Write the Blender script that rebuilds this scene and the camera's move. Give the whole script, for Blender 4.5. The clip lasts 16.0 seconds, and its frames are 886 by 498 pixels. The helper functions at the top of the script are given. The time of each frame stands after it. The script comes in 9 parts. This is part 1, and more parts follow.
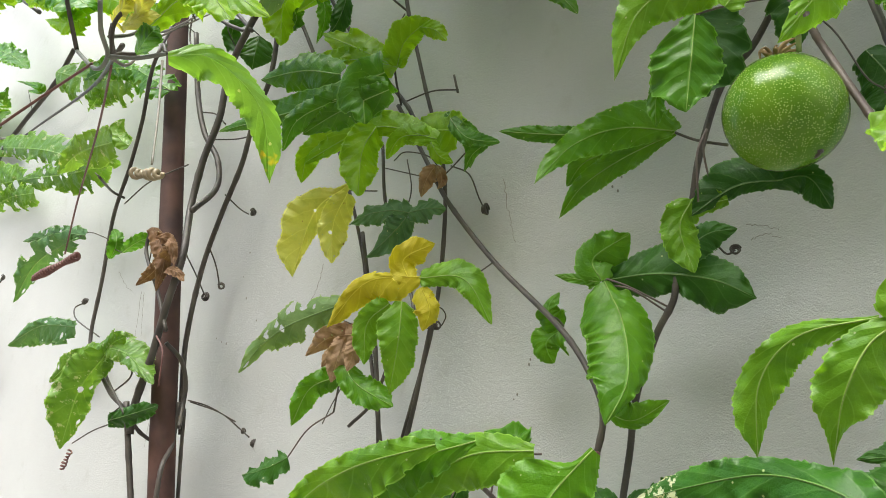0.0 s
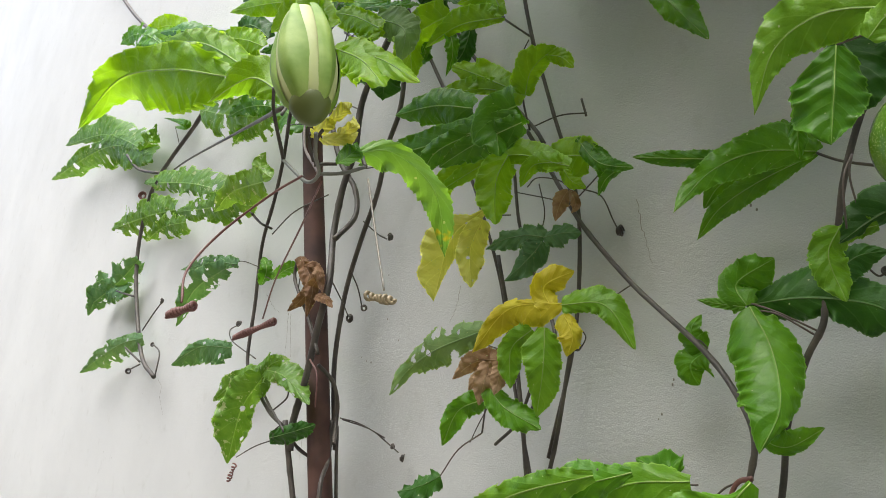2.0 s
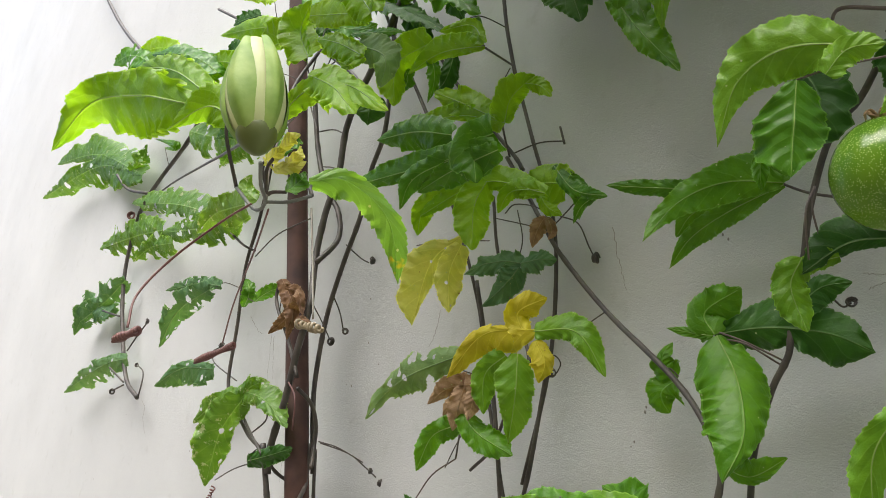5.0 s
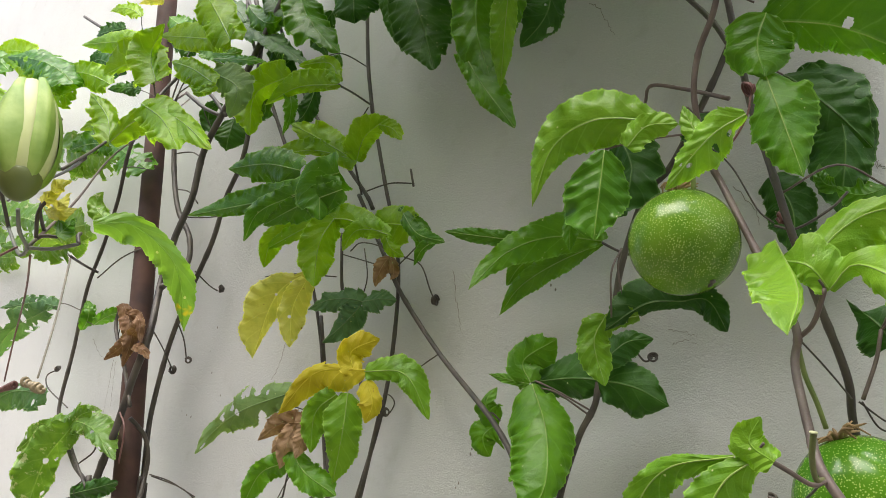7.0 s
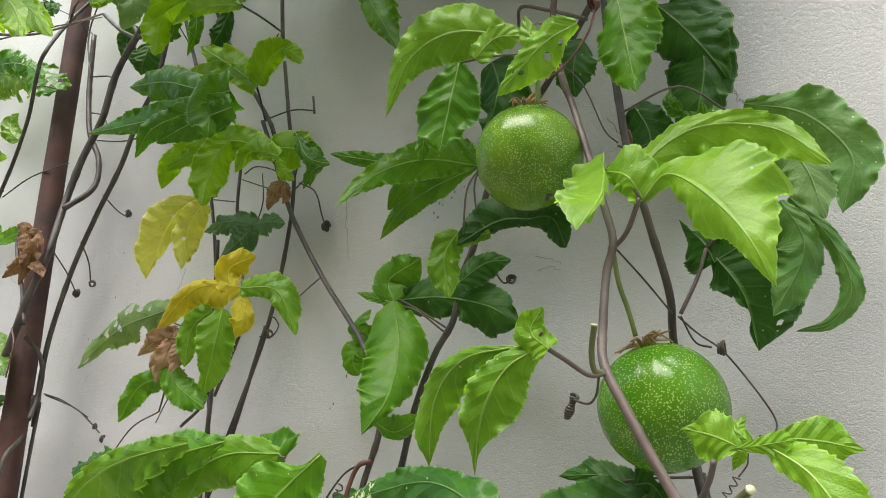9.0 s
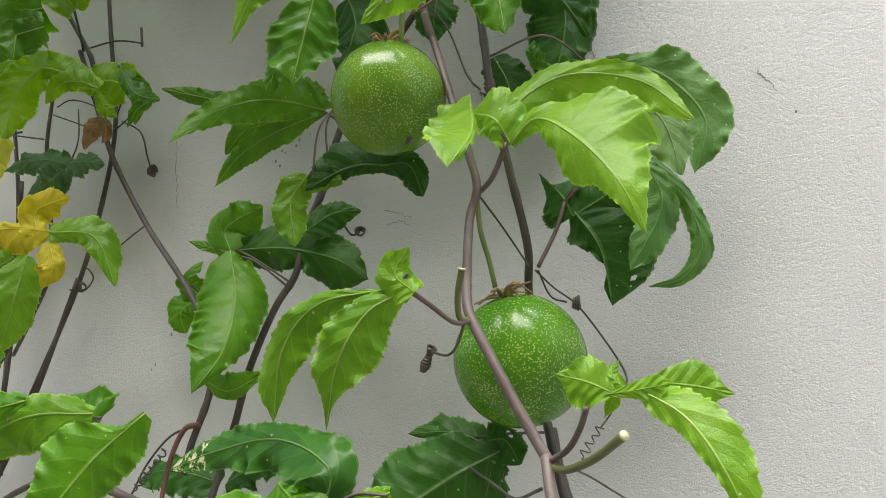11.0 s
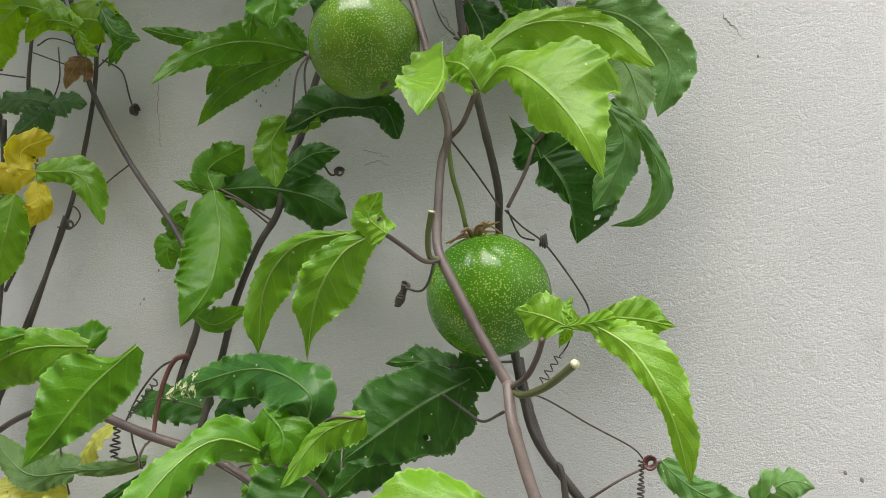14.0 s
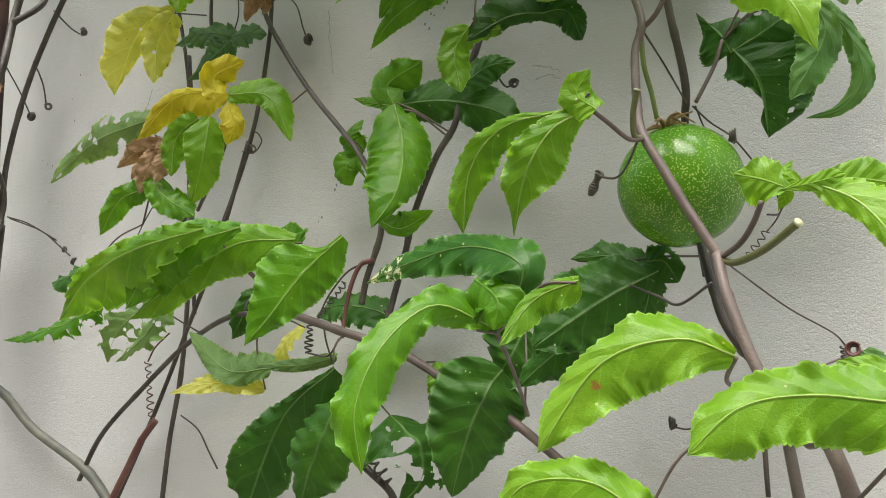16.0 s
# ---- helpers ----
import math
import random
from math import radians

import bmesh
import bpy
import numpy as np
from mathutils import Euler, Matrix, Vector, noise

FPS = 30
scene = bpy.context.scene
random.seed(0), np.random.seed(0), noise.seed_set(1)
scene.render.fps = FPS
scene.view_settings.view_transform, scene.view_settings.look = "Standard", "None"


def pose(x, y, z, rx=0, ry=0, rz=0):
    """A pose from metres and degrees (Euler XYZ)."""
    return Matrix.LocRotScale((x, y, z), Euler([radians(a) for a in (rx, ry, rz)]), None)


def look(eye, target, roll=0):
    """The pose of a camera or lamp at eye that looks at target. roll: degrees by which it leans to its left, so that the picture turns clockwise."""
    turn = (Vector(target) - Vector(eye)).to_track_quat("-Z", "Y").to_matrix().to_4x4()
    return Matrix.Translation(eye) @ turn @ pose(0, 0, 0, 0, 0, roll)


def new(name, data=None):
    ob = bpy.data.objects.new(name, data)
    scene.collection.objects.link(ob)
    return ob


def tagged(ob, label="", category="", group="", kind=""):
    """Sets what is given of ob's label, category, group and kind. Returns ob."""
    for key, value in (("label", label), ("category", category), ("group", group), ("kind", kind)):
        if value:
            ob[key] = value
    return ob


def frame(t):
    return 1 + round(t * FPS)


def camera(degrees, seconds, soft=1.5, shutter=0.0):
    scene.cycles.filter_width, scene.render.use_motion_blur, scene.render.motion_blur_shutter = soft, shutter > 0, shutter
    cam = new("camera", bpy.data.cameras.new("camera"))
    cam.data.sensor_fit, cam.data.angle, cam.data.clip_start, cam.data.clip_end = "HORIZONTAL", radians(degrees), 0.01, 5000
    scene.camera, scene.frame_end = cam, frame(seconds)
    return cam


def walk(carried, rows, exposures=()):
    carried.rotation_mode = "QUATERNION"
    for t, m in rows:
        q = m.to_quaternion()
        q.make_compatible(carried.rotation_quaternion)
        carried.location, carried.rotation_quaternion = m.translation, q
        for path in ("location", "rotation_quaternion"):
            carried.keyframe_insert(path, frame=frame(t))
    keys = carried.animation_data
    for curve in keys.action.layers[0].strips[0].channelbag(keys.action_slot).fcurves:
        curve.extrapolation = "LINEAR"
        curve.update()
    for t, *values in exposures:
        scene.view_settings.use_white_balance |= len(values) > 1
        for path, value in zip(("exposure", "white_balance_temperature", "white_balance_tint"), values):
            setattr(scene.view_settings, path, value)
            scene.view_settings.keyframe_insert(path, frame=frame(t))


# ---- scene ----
cam = camera(58.0, 16.0, soft=0.9)
PATH = [
    (0, 0.0770, -0.5216, 1.2452, 115.31, 6.30, 41.51),
    (0.5, 0.0693, -0.5639, 1.2445, 115.65, 5.75, 45.95),
    (1, 0.0787, -0.5669, 1.2367, 115.02, 6.31, 47.30),
    (1.5, 0.0922, -0.5634, 1.2555, 115.36, 5.77, 49.59),
    (2, 0.0903, -0.5590, 1.2593, 115.88, 5.02, 50.18),
    (2.5, 0.0876, -0.5586, 1.2594, 116.61, 4.64, 50.73),
    (3, 0.0845, -0.5574, 1.2590, 116.98, 5.00, 51.84),
    (3.2, 0.0888, -0.5592, 1.2614, 117.21, 5.27, 52.06),
    (5.3, 0.1070, -0.5437, 1.2575, 117.63, 4.36, 48.68),
    (5.5, 0.1097, -0.5379, 1.2588, 117.82, 4.37, 47.94),
    (6, 0.1195, -0.5318, 1.2626, 118.30, 4.87, 45.48),
    (6.5, 0.1257, -0.5279, 1.2640, 118.28, 4.74, 43.89),
    (7, 0.1399, -0.5318, 1.2607, 118.57, 5.66, 40.69),
    (7.5, 0.1537, -0.5214, 1.2522, 118.75, 5.78, 38.38),
    (8, 0.1689, -0.5100, 1.2435, 119.00, 5.53, 37.76),
    (8.5, 0.1807, -0.4922, 1.2298, 118.73, 4.11, 38.55),
    (9, 0.1854, -0.4773, 1.2233, 115.87, 4.17, 37.52),
    (9.5, 0.1595, -0.4627, 1.2294, 115.61, 5.70, 33.40),
    (10, 0.1519, -0.4582, 1.2284, 114.90, 7.36, 28.71),
    (10.2, 0.1502, -0.4569, 1.2282, 114.83, 7.65, 27.52),
    (12.3, 0.1752, -0.4631, 1.2141, 109.14, 7.48, 24.07),
    (12.5, 0.1775, -0.4649, 1.2148, 108.96, 7.48, 24.16),
    (13, 0.1810, -0.4712, 1.2160, 108.57, 7.50, 23.86),
    (13.5, 0.1711, -0.4745, 1.2151, 108.44, 7.75, 23.46),
    (14, 0.1704, -0.4756, 1.2183, 107.83, 7.66, 24.33),
    (14.5, 0.1737, -0.4719, 1.2210, 107.76, 7.59, 24.77),
    (15, 0.1767, -0.4694, 1.2201, 107.84, 7.41, 25.26),
    (15.5, 0.1601, -0.4759, 1.2074, 107.81, 7.01, 26.75),
    (16, 0.1359, -0.4971, 1.1839, 106.07, 5.23, 32.66),
]
walk(cam, [(t, pose(x, y, z, rx, ry, rz)) for t, x, y, z, rx, ry, rz in PATH], exposures=[(0, 1.06, 6450, 6), (0.5, 0.84, 6350, 7), (1.0, 0.74, 6300, 7), (2.5, 0.64, 6420, 9), (3.2, 0.62, 6420, 9), (5.5, 0.7, 6560, 10), (7, 0.84, 6640, 10), (8.5, 0.9, 6520, 10), (10, 0.88, 6480, 10), (12.5, 0.78, 6380, 9), (14.5, 0.74, 6400, 10), (15.5, 0.82, 6450, 9), (16, 0.9, 6600, 8)])

# world and sun: a bright overcast day
world = bpy.data.worlds.new("overcast_sky")
scene.world = world
world.use_nodes = True
wn = world.node_tree
sky = wn.nodes.new("ShaderNodeTexSky")
sky.sky_type, sky.sun_disc = "NISHITA", False
sky.sun_elevation, sky.sun_rotation = radians(62), radians(158)
sky.air_density, sky.dust_density, sky.ozone_density = 1.0, 4.0, 1.0
wn.links.new(sky.outputs["Color"], wn.nodes["Background"].inputs["Color"])
wn.nodes["Background"].inputs["Strength"].default_value = 0.15
sun = new("sun", bpy.data.lights.new("sun", "SUN"))
sun.data.energy, sun.data.angle, sun.data.color = 3.6, radians(58), (1.0, 0.98, 0.95)
sun.matrix_world = look((0.55, -1.35, 4.4), (0, 0, 1.4))


# materials
def mat(name, rough=0.6):
    m = bpy.data.materials.new(name)
    m.use_nodes = True
    n = m.node_tree
    return m, n, n.nodes["Principled BSDF"]


def node(n, kind, links=(), **sets):
    """A node of that kind with values set by name, and links (socket, from node's output)."""
    o = n.nodes.new(kind)
    for key, value in sets.items():
        if key in o.inputs:
            o.inputs[key].default_value = value
    for key, out in links:
        n.links.new(out, o.inputs[key])
    return o


def ramp(n, fac, stops):
    r = n.nodes.new("ShaderNodeValToRGB")
    while len(r.color_ramp.elements) < len(stops):
        r.color_ramp.elements.new(0.5)
    for e, (at, c) in zip(r.color_ramp.elements, stops):
        e.position, e.color = at, (*c, 1) if len(c) == 3 else c
    n.links.new(fac, r.inputs["Fac"])
    return r.outputs["Color"]


def plaster():
    m, n, b = mat("painted_plaster")
    pos = n.nodes.new("ShaderNodeNewGeometry").outputs["Position"]
    big = node(n, "ShaderNodeTexNoise", [("Vector", pos)], Scale=3.5, Detail=5.0, Roughness=0.6)
    mid = node(n, "ShaderNodeTexNoise", [("Vector", pos)], Scale=24.0, Detail=5.0, Roughness=0.65)
    flat = node(n, "ShaderNodeMapping", [("Vector", pos)])
    flat.inputs["Scale"].default_value = (0.7, 1.0, 1.0)
    grain = node(n, "ShaderNodeTexNoise", [("Vector", flat.outputs["Vector"])], Scale=850.0, Detail=5.0, Roughness=0.75)
    pits = node(n, "ShaderNodeTexNoise", [("Vector", pos)], Scale=190.0, Detail=4.0, Roughness=0.65)
    c = ramp(n, big.outputs["Fac"], [(0.3, (0.565, 0.58, 0.585)), (0.7, (0.635, 0.65, 0.655))])
    dirt = ramp(n, mid.outputs["Fac"], [(0.58, (1, 1, 1)), (0.8, (0.86, 0.86, 0.84))])
    mix = node(n, "ShaderNodeMix", [])
    mix.data_type, mix.blend_type = "RGBA", "MULTIPLY"
    mix.inputs["Factor"].default_value = 1.0
    n.links.new(c, mix.inputs["A"])
    n.links.new(dirt, mix.inputs["B"])
    n.links.new(mix.outputs["Result"], b.inputs["Base Color"])
    b.inputs["Roughness"].default_value = 0.85
    deep = ramp(n, pits.outputs["Fac"], [(0.3, (0, 0, 0)), (0.5, (1, 1, 1))])
    low = node(n, "ShaderNodeBump", [("Height", deep)], Strength=0.32, Distance=0.0014)
    bump = node(n, "ShaderNodeBump", [("Height", grain.outputs["Fac"]), ("Normal", low.outputs["Normal"])], Strength=0.75, Distance=0.0011)
    n.links.new(bump.outputs["Normal"], b.inputs["Normal"])
    return m


PLASTER = plaster()


def concrete():
    m, n, b = mat("concrete")
    pos = n.nodes.new("ShaderNodeNewGeometry").outputs["Position"]
    big = node(n, "ShaderNodeTexNoise", [("Vector", pos)], Scale=2.0, Detail=6.0)
    n.links.new(ramp(n, big.outputs["Fac"], [(0.3, (0.23, 0.21, 0.17)), (0.7, (0.33, 0.31, 0.26))]), b.inputs["Base Color"])
    b.inputs["Roughness"].default_value = 0.9
    return m


CONCRETE = concrete()
RENDER, _, grey = mat("grey_render")
grey.inputs["Base Color"].default_value = (0.38, 0.335, 0.25, 1)
grey.inputs["Roughness"].default_value = 0.9


def leaf_mat(name, main, light, dark, gloss=0.342, veins=0.42, spots=None, thin=0.35, from_tip=0.0):
    """A leaf: colour patches, paler veins and puckers along the midrib, a soft gloss and some light let through."""
    m, n, b = mat(name)
    uv = n.nodes.new("ShaderNodeUVMap").outputs["UV"]
    sep = node(n, "ShaderNodeSeparateXYZ", [("Vector", uv)])
    along, across = sep.outputs["X"], sep.outputs["Y"]

    def calc(op, a, c=0.0):
        o = n.nodes.new("ShaderNodeMath")
        o.operation = op
        for i, value in enumerate((a, c)):
            if isinstance(value, (int, float)):
                o.inputs[i].default_value = value
            else:
                n.links.new(value, o.inputs[i])
        return o.outputs["Value"]

    off = calc("ABSOLUTE", calc("SUBTRACT", across, 0.5))
    pos = n.nodes.new("ShaderNodeNewGeometry").outputs["Position"]
    rnd = n.nodes.new("ShaderNodeObjectInfo").outputs["Random"]
    wob = node(n, "ShaderNodeTexNoise", [("Vector", pos)], Scale=60.0, Detail=2.0)
    # side veins run forward from the midrib
    run = calc("ADD", calc("SUBTRACT", calc("MULTIPLY", along, 6.0), calc("MULTIPLY", off, 2.6)), calc("MULTIPLY", wob.outputs["Fac"], 0.35))
    tri = calc("ABSOLUTE", calc("SUBTRACT", calc("FRACT", run), 0.5))
    side = calc("SMOOTH_MAX", calc("SUBTRACT", 1.0, calc("MULTIPLY", tri, 18.0)), 0.0)
    mid = calc("MAXIMUM", calc("SUBTRACT", 1.0, calc("MULTIPLY", off, 34.0)), 0.0)
    rim = calc("GREATER_THAN", off, 0.475)
    net = node(n, "ShaderNodeTexVoronoi", [("Vector", pos)], Scale=620.0)
    net.feature = "DISTANCE_TO_EDGE"
    mesh = calc("MAXIMUM", calc("SUBTRACT", 1.0, calc("MULTIPLY", net.outputs["Distance"], 9.0)), 0.0)
    vein = calc("MINIMUM", calc("ADD", calc("ADD", calc("MULTIPLY", side, 0.42), calc("MULTIPLY", mesh, 0.05)), calc("ADD", mid, calc("MULTIPLY", rim, 0.9))), 1.0)
    patch = node(n, "ShaderNodeTexNoise", [("Vector", pos)], Scale=38.0, Detail=3.0, Roughness=0.55)
    fine = node(n, "ShaderNodeTexNoise", [("Vector", pos)], Scale=420.0, Detail=2.0)
    tone = calc("ADD", calc("ADD", calc("MULTIPLY", patch.outputs["Fac"], 0.75), calc("MULTIPLY", rnd, 0.3)), calc("MULTIPLY", fine.outputs["Fac"], 0.12))
    c = ramp(n, tone, [(0.28, dark), (0.55, main), (0.85, light)])
    mix = node(n, "ShaderNodeMix", [])
    mix.data_type = "RGBA"
    n.links.new(calc("MULTIPLY", vein, veins), mix.inputs["Factor"])
    n.links.new(c, mix.inputs["A"])
    mix.inputs["B"].default_value = (*[min(1, 0.35 * 0.3 + v * 1.35) for v in light], 1)
    out = mix.outputs["Result"]
    # a few tiny pale flecks
    cell = node(n, "ShaderNodeTexVoronoi", [("Vector", pos)], Scale=330.0)
    pick = node(n, "ShaderNodeSeparateColor", [("Color", cell.outputs["Color"])])
    dot = calc("MULTIPLY", calc("GREATER_THAN", pick.outputs["Red"], 0.9), calc("LESS_THAN", cell.outputs["Distance"], calc("MULTIPLY", pick.outputs["Green"], 0.22)))
    fleck = node(n, "ShaderNodeMix", [])
    fleck.data_type = "RGBA"
    n.links.new(dot, fleck.inputs["Factor"])
    n.links.new(out, fleck.inputs["A"])
    fleck.inputs["B"].default_value = (0.42, 0.5, 0.26, 1)
    out = fleck.outputs["Result"]
    if spots:
        vor = node(n, "ShaderNodeTexNoise", [("Vector", pos)], Scale=spots[0], Detail=4.0, Roughness=0.7)
        mask = ramp(n, vor.outputs["Fac"], [(spots[1], (0, 0, 0)), (spots[1] + 0.05, (1, 1, 1))])
        more = node(n, "ShaderNodeMix", [])
        more.data_type = "RGBA"
        n.links.new(calc("MULTIPLY", mask, calc("GREATER_THAN", along, from_tip)) if from_tip else mask, more.inputs["Factor"])
        n.links.new(out, more.inputs["A"])
        more.inputs["B"].default_value = (*spots[2], 1)
        out = more.outputs["Result"]
    n.links.new(out, b.inputs["Base Color"])
    b.inputs["Roughness"].default_value = gloss
    b.inputs["Coat Weight"].default_value, b.inputs["Coat Roughness"].default_value = (0.12, 0.2) if gloss < 0.45 else (0.03, 0.35)
    b.inputs["Specular IOR Level"].default_value = 0.26
    pucker = calc("ADD", calc("MULTIPLY", tri, 0.8), calc("SUBTRACT", calc("MULTIPLY", fine.outputs["Fac"], 0.25), calc("ADD", calc("MULTIPLY", mid, 0.6), calc("MULTIPLY", mesh, 0.04))))
    bump = node(n, "ShaderNodeBump", [("Height", pucker)], Strength=0.6, Distance=0.002)
    n.links.new(bump.outputs["Normal"], b.inputs["Normal"])
    glow = node(n, "ShaderNodeBsdfTranslucent", [("Normal", bump.outputs["Normal"])])
    tint = node(n, "ShaderNodeMix", [])
    tint.data_type, tint.blend_type = "RGBA", "MULTIPLY"
    tint.inputs["Factor"].default_value = 1.0
    n.links.new(out, tint.inputs["A"])
    tint.inputs["B"].default_value = (1.75, 1.7, 0.4, 1)
    n.links.new(tint.outputs["Result"], glow.inputs["Color"])
    both = node(n, "ShaderNodeMixShader", [(1, b.outputs["BSDF"]), (2, glow.outputs["BSDF"])], Fac=thin)
    n.links.new(both.outputs["Shader"], n.nodes["Material Output"].inputs["Surface"])
    return m


def stem_mat(name, main, other, scale=120.0, rough=0.5, relief=0.4):
    m, n, b = mat(name)
    pos = n.nodes.new("ShaderNodeNewGeometry").outputs["Position"]
    big = node(n, "ShaderNodeTexNoise", [("Vector", pos)], Scale=scale * 0.4, Detail=4.0)
    fine = node(n, "ShaderNodeTexNoise", [("Vector", pos)], Scale=scale * 6, Detail=3.0)
    n.links.new(ramp(n, big.outputs["Fac"], [(0.35, main), (0.68, other)]), b.inputs["Base Color"])
    b.inputs["Roughness"].default_value = rough
    bump = node(n, "ShaderNodeBump", [("Height", fine.outputs["Fac"])], Strength=relief, Distance=0.0008)
    n.links.new(bump.outputs["Normal"], b.inputs["Normal"])
    return m


YOUNG = leaf_mat("young_leaf", (0.145, 0.315, 0.02), (0.215, 0.405, 0.036), (0.085, 0.225, 0.012), gloss=0.34, thin=0.4)
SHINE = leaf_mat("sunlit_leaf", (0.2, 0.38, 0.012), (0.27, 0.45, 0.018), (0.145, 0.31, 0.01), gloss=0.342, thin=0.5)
GREEN = leaf_mat("green_leaf", (0.075, 0.22, 0.008), (0.12, 0.3, 0.012), (0.042, 0.15, 0.006), gloss=0.34)
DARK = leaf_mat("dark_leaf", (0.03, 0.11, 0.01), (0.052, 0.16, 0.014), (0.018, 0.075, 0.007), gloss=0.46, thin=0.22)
SPOTTED = leaf_mat("mildew_leaf", (0.045, 0.155, 0.016), (0.08, 0.22, 0.024), (0.025, 0.1, 0.012), gloss=0.34, spots=(230.0, 0.5, (0.62, 0.66, 0.5)), from_tip=0.77)
DULL = leaf_mat("dull_leaf", (0.075, 0.19, 0.045), (0.115, 0.24, 0.065), (0.05, 0.145, 0.032), gloss=0.5, thin=0.25)
PETAL = leaf_mat("pale_yellow_petal", (0.5, 0.5, 0.09), (0.6, 0.58, 0.16), (0.36, 0.4, 0.06), gloss=0.5, veins=0.2)
PALE = leaf_mat("pale_leaf", (0.14, 0.25, 0.09), (0.21, 0.32, 0.14), (0.095, 0.185, 0.06), gloss=0.55, veins=0.35)
EATEN = leaf_mat("eaten_leaf", (0.115, 0.245, 0.03), (0.19, 0.33, 0.06), (0.07, 0.175, 0.02), gloss=0.342, spots=(95.0, 0.6, (0.36, 0.42, 0.27)))
BLUE = leaf_mat("blue_green_leaf", (0.1, 0.21, 0.1), (0.15, 0.27, 0.14), (0.065, 0.16, 0.065), gloss=0.5)
SCORCHED = leaf_mat("scorched_leaf", (0.145, 0.315, 0.02), (0.215, 0.405, 0.036), (0.085, 0.225, 0.012), gloss=0.34, thin=0.4, spots=(55.0, 0.67, (0.3, 0.16, 0.05)))
FADING = leaf_mat("fading_leaf", (0.13, 0.29, 0.035), (0.19, 0.37, 0.07), (0.09, 0.235, 0.02), gloss=0.32, spots=(42.0, 0.6, (0.5, 0.42, 0.03)))
YELLOWING = leaf_mat("yellowing_leaf", (0.54, 0.56, 0.14), (0.62, 0.62, 0.2), (0.36, 0.45, 0.09), gloss=0.5, spots=(70.0, 0.7, (0.22, 0.1, 0.03)))
YELLOW = leaf_mat("yellow_leaf", (0.55, 0.5, 0.035), (0.62, 0.57, 0.05), (0.46, 0.38, 0.02), gloss=0.5, spots=(60.0, 0.66, (0.25, 0.12, 0.03)))
DRY = leaf_mat("dry_leaf", (0.21, 0.115, 0.06), (0.44, 0.3, 0.19), (0.07, 0.035, 0.022), gloss=0.75, veins=0.3, thin=0.15)
BARK = stem_mat("brown_stem", (0.048, 0.04, 0.036), (0.1, 0.085, 0.07))
PURPLE = stem_mat("purple_brown_stem", (0.095, 0.068, 0.062), (0.16, 0.125, 0.11))
GREYSTEM = stem_mat("grey_green_stem", (0.1, 0.11, 0.09), (0.17, 0.17, 0.14))
STUB = stem_mat("cut_stub", (0.085, 0.1, 0.03), (0.15, 0.16, 0.06))
GREENSTEM = stem_mat("green_stem", (0.13, 0.19, 0.05), (0.2, 0.26, 0.08))
RED = stem_mat("red_brown_tendril", (0.12, 0.045, 0.04), (0.2, 0.09, 0.075))
PALETHREAD = stem_mat("pale_thread", (0.13, 0.12, 0.09), (0.2, 0.18, 0.14))
CRACK = stem_mat("crack_dirt", (0.2, 0.19, 0.17), (0.3, 0.29, 0.26), rough=0.9)
STRAW = stem_mat("dry_sepal_straw", (0.2, 0.12, 0.06), (0.4, 0.28, 0.15), scale=200.0, rough=0.9)
TAN = stem_mat("tan_tendril", (0.2, 0.16, 0.09), (0.3, 0.24, 0.14))
RIB_PALE = stem_mat("pale_midrib", (0.24, 0.38, 0.06), (0.32, 0.45, 0.1), rough=0.4)
RIB_DARK = stem_mat("green_midrib", (0.1, 0.2, 0.04), (0.16, 0.27, 0.06), rough=0.4)
CUT = stem_mat("fresh_cut", (0.5, 0.52, 0.3), (0.6, 0.6, 0.42))
RIBS = {YOUNG: RIB_PALE, SCORCHED: RIB_PALE, GREEN: RIB_PALE, SHINE: RIB_PALE, DARK: RIB_DARK, SPOTTED: RIB_DARK, PALE: RIB_DARK, BLUE: RIB_DARK}
RUST = stem_mat("rusty_iron", (0.05, 0.026, 0.024), (0.11, 0.052, 0.04), scale=60.0, rough=0.8)


# mesh helpers
def part(name, bm, material, parent, label="", smooth=True):
    me = bpy.data.meshes.new(name)
    bm.to_mesh(me)
    bm.free()
    me.materials.append(material)
    if smooth:
        me.polygons.foreach_set("use_smooth", [True] * len(me.polygons))
    ob = new(name, me)
    ob.parent = parent
    return tagged(ob, label)


def thing(name, label, category, group=""):
    return tagged(new(name), label, category, group)


def smooth_line(points, step=6):
    """A soft line through the points (Catmull-Rom)."""
    p = [Vector(q) for q in points]
    p = [2 * p[0] - p[1], *p, 2 * p[-1] - p[-2]]
    line = []
    for a, b, c, d in zip(p, p[1:], p[2:], p[3:]):
        for i in range(step):
            s = i / step
            line.append(0.5 * (2 * b + (c - a) * s + (2 * a - 5 * b + 4 * c - d) * s * s + (3 * b - a - 3 * c + d) * s ** 3))
    line.append(p[-2])
    return line


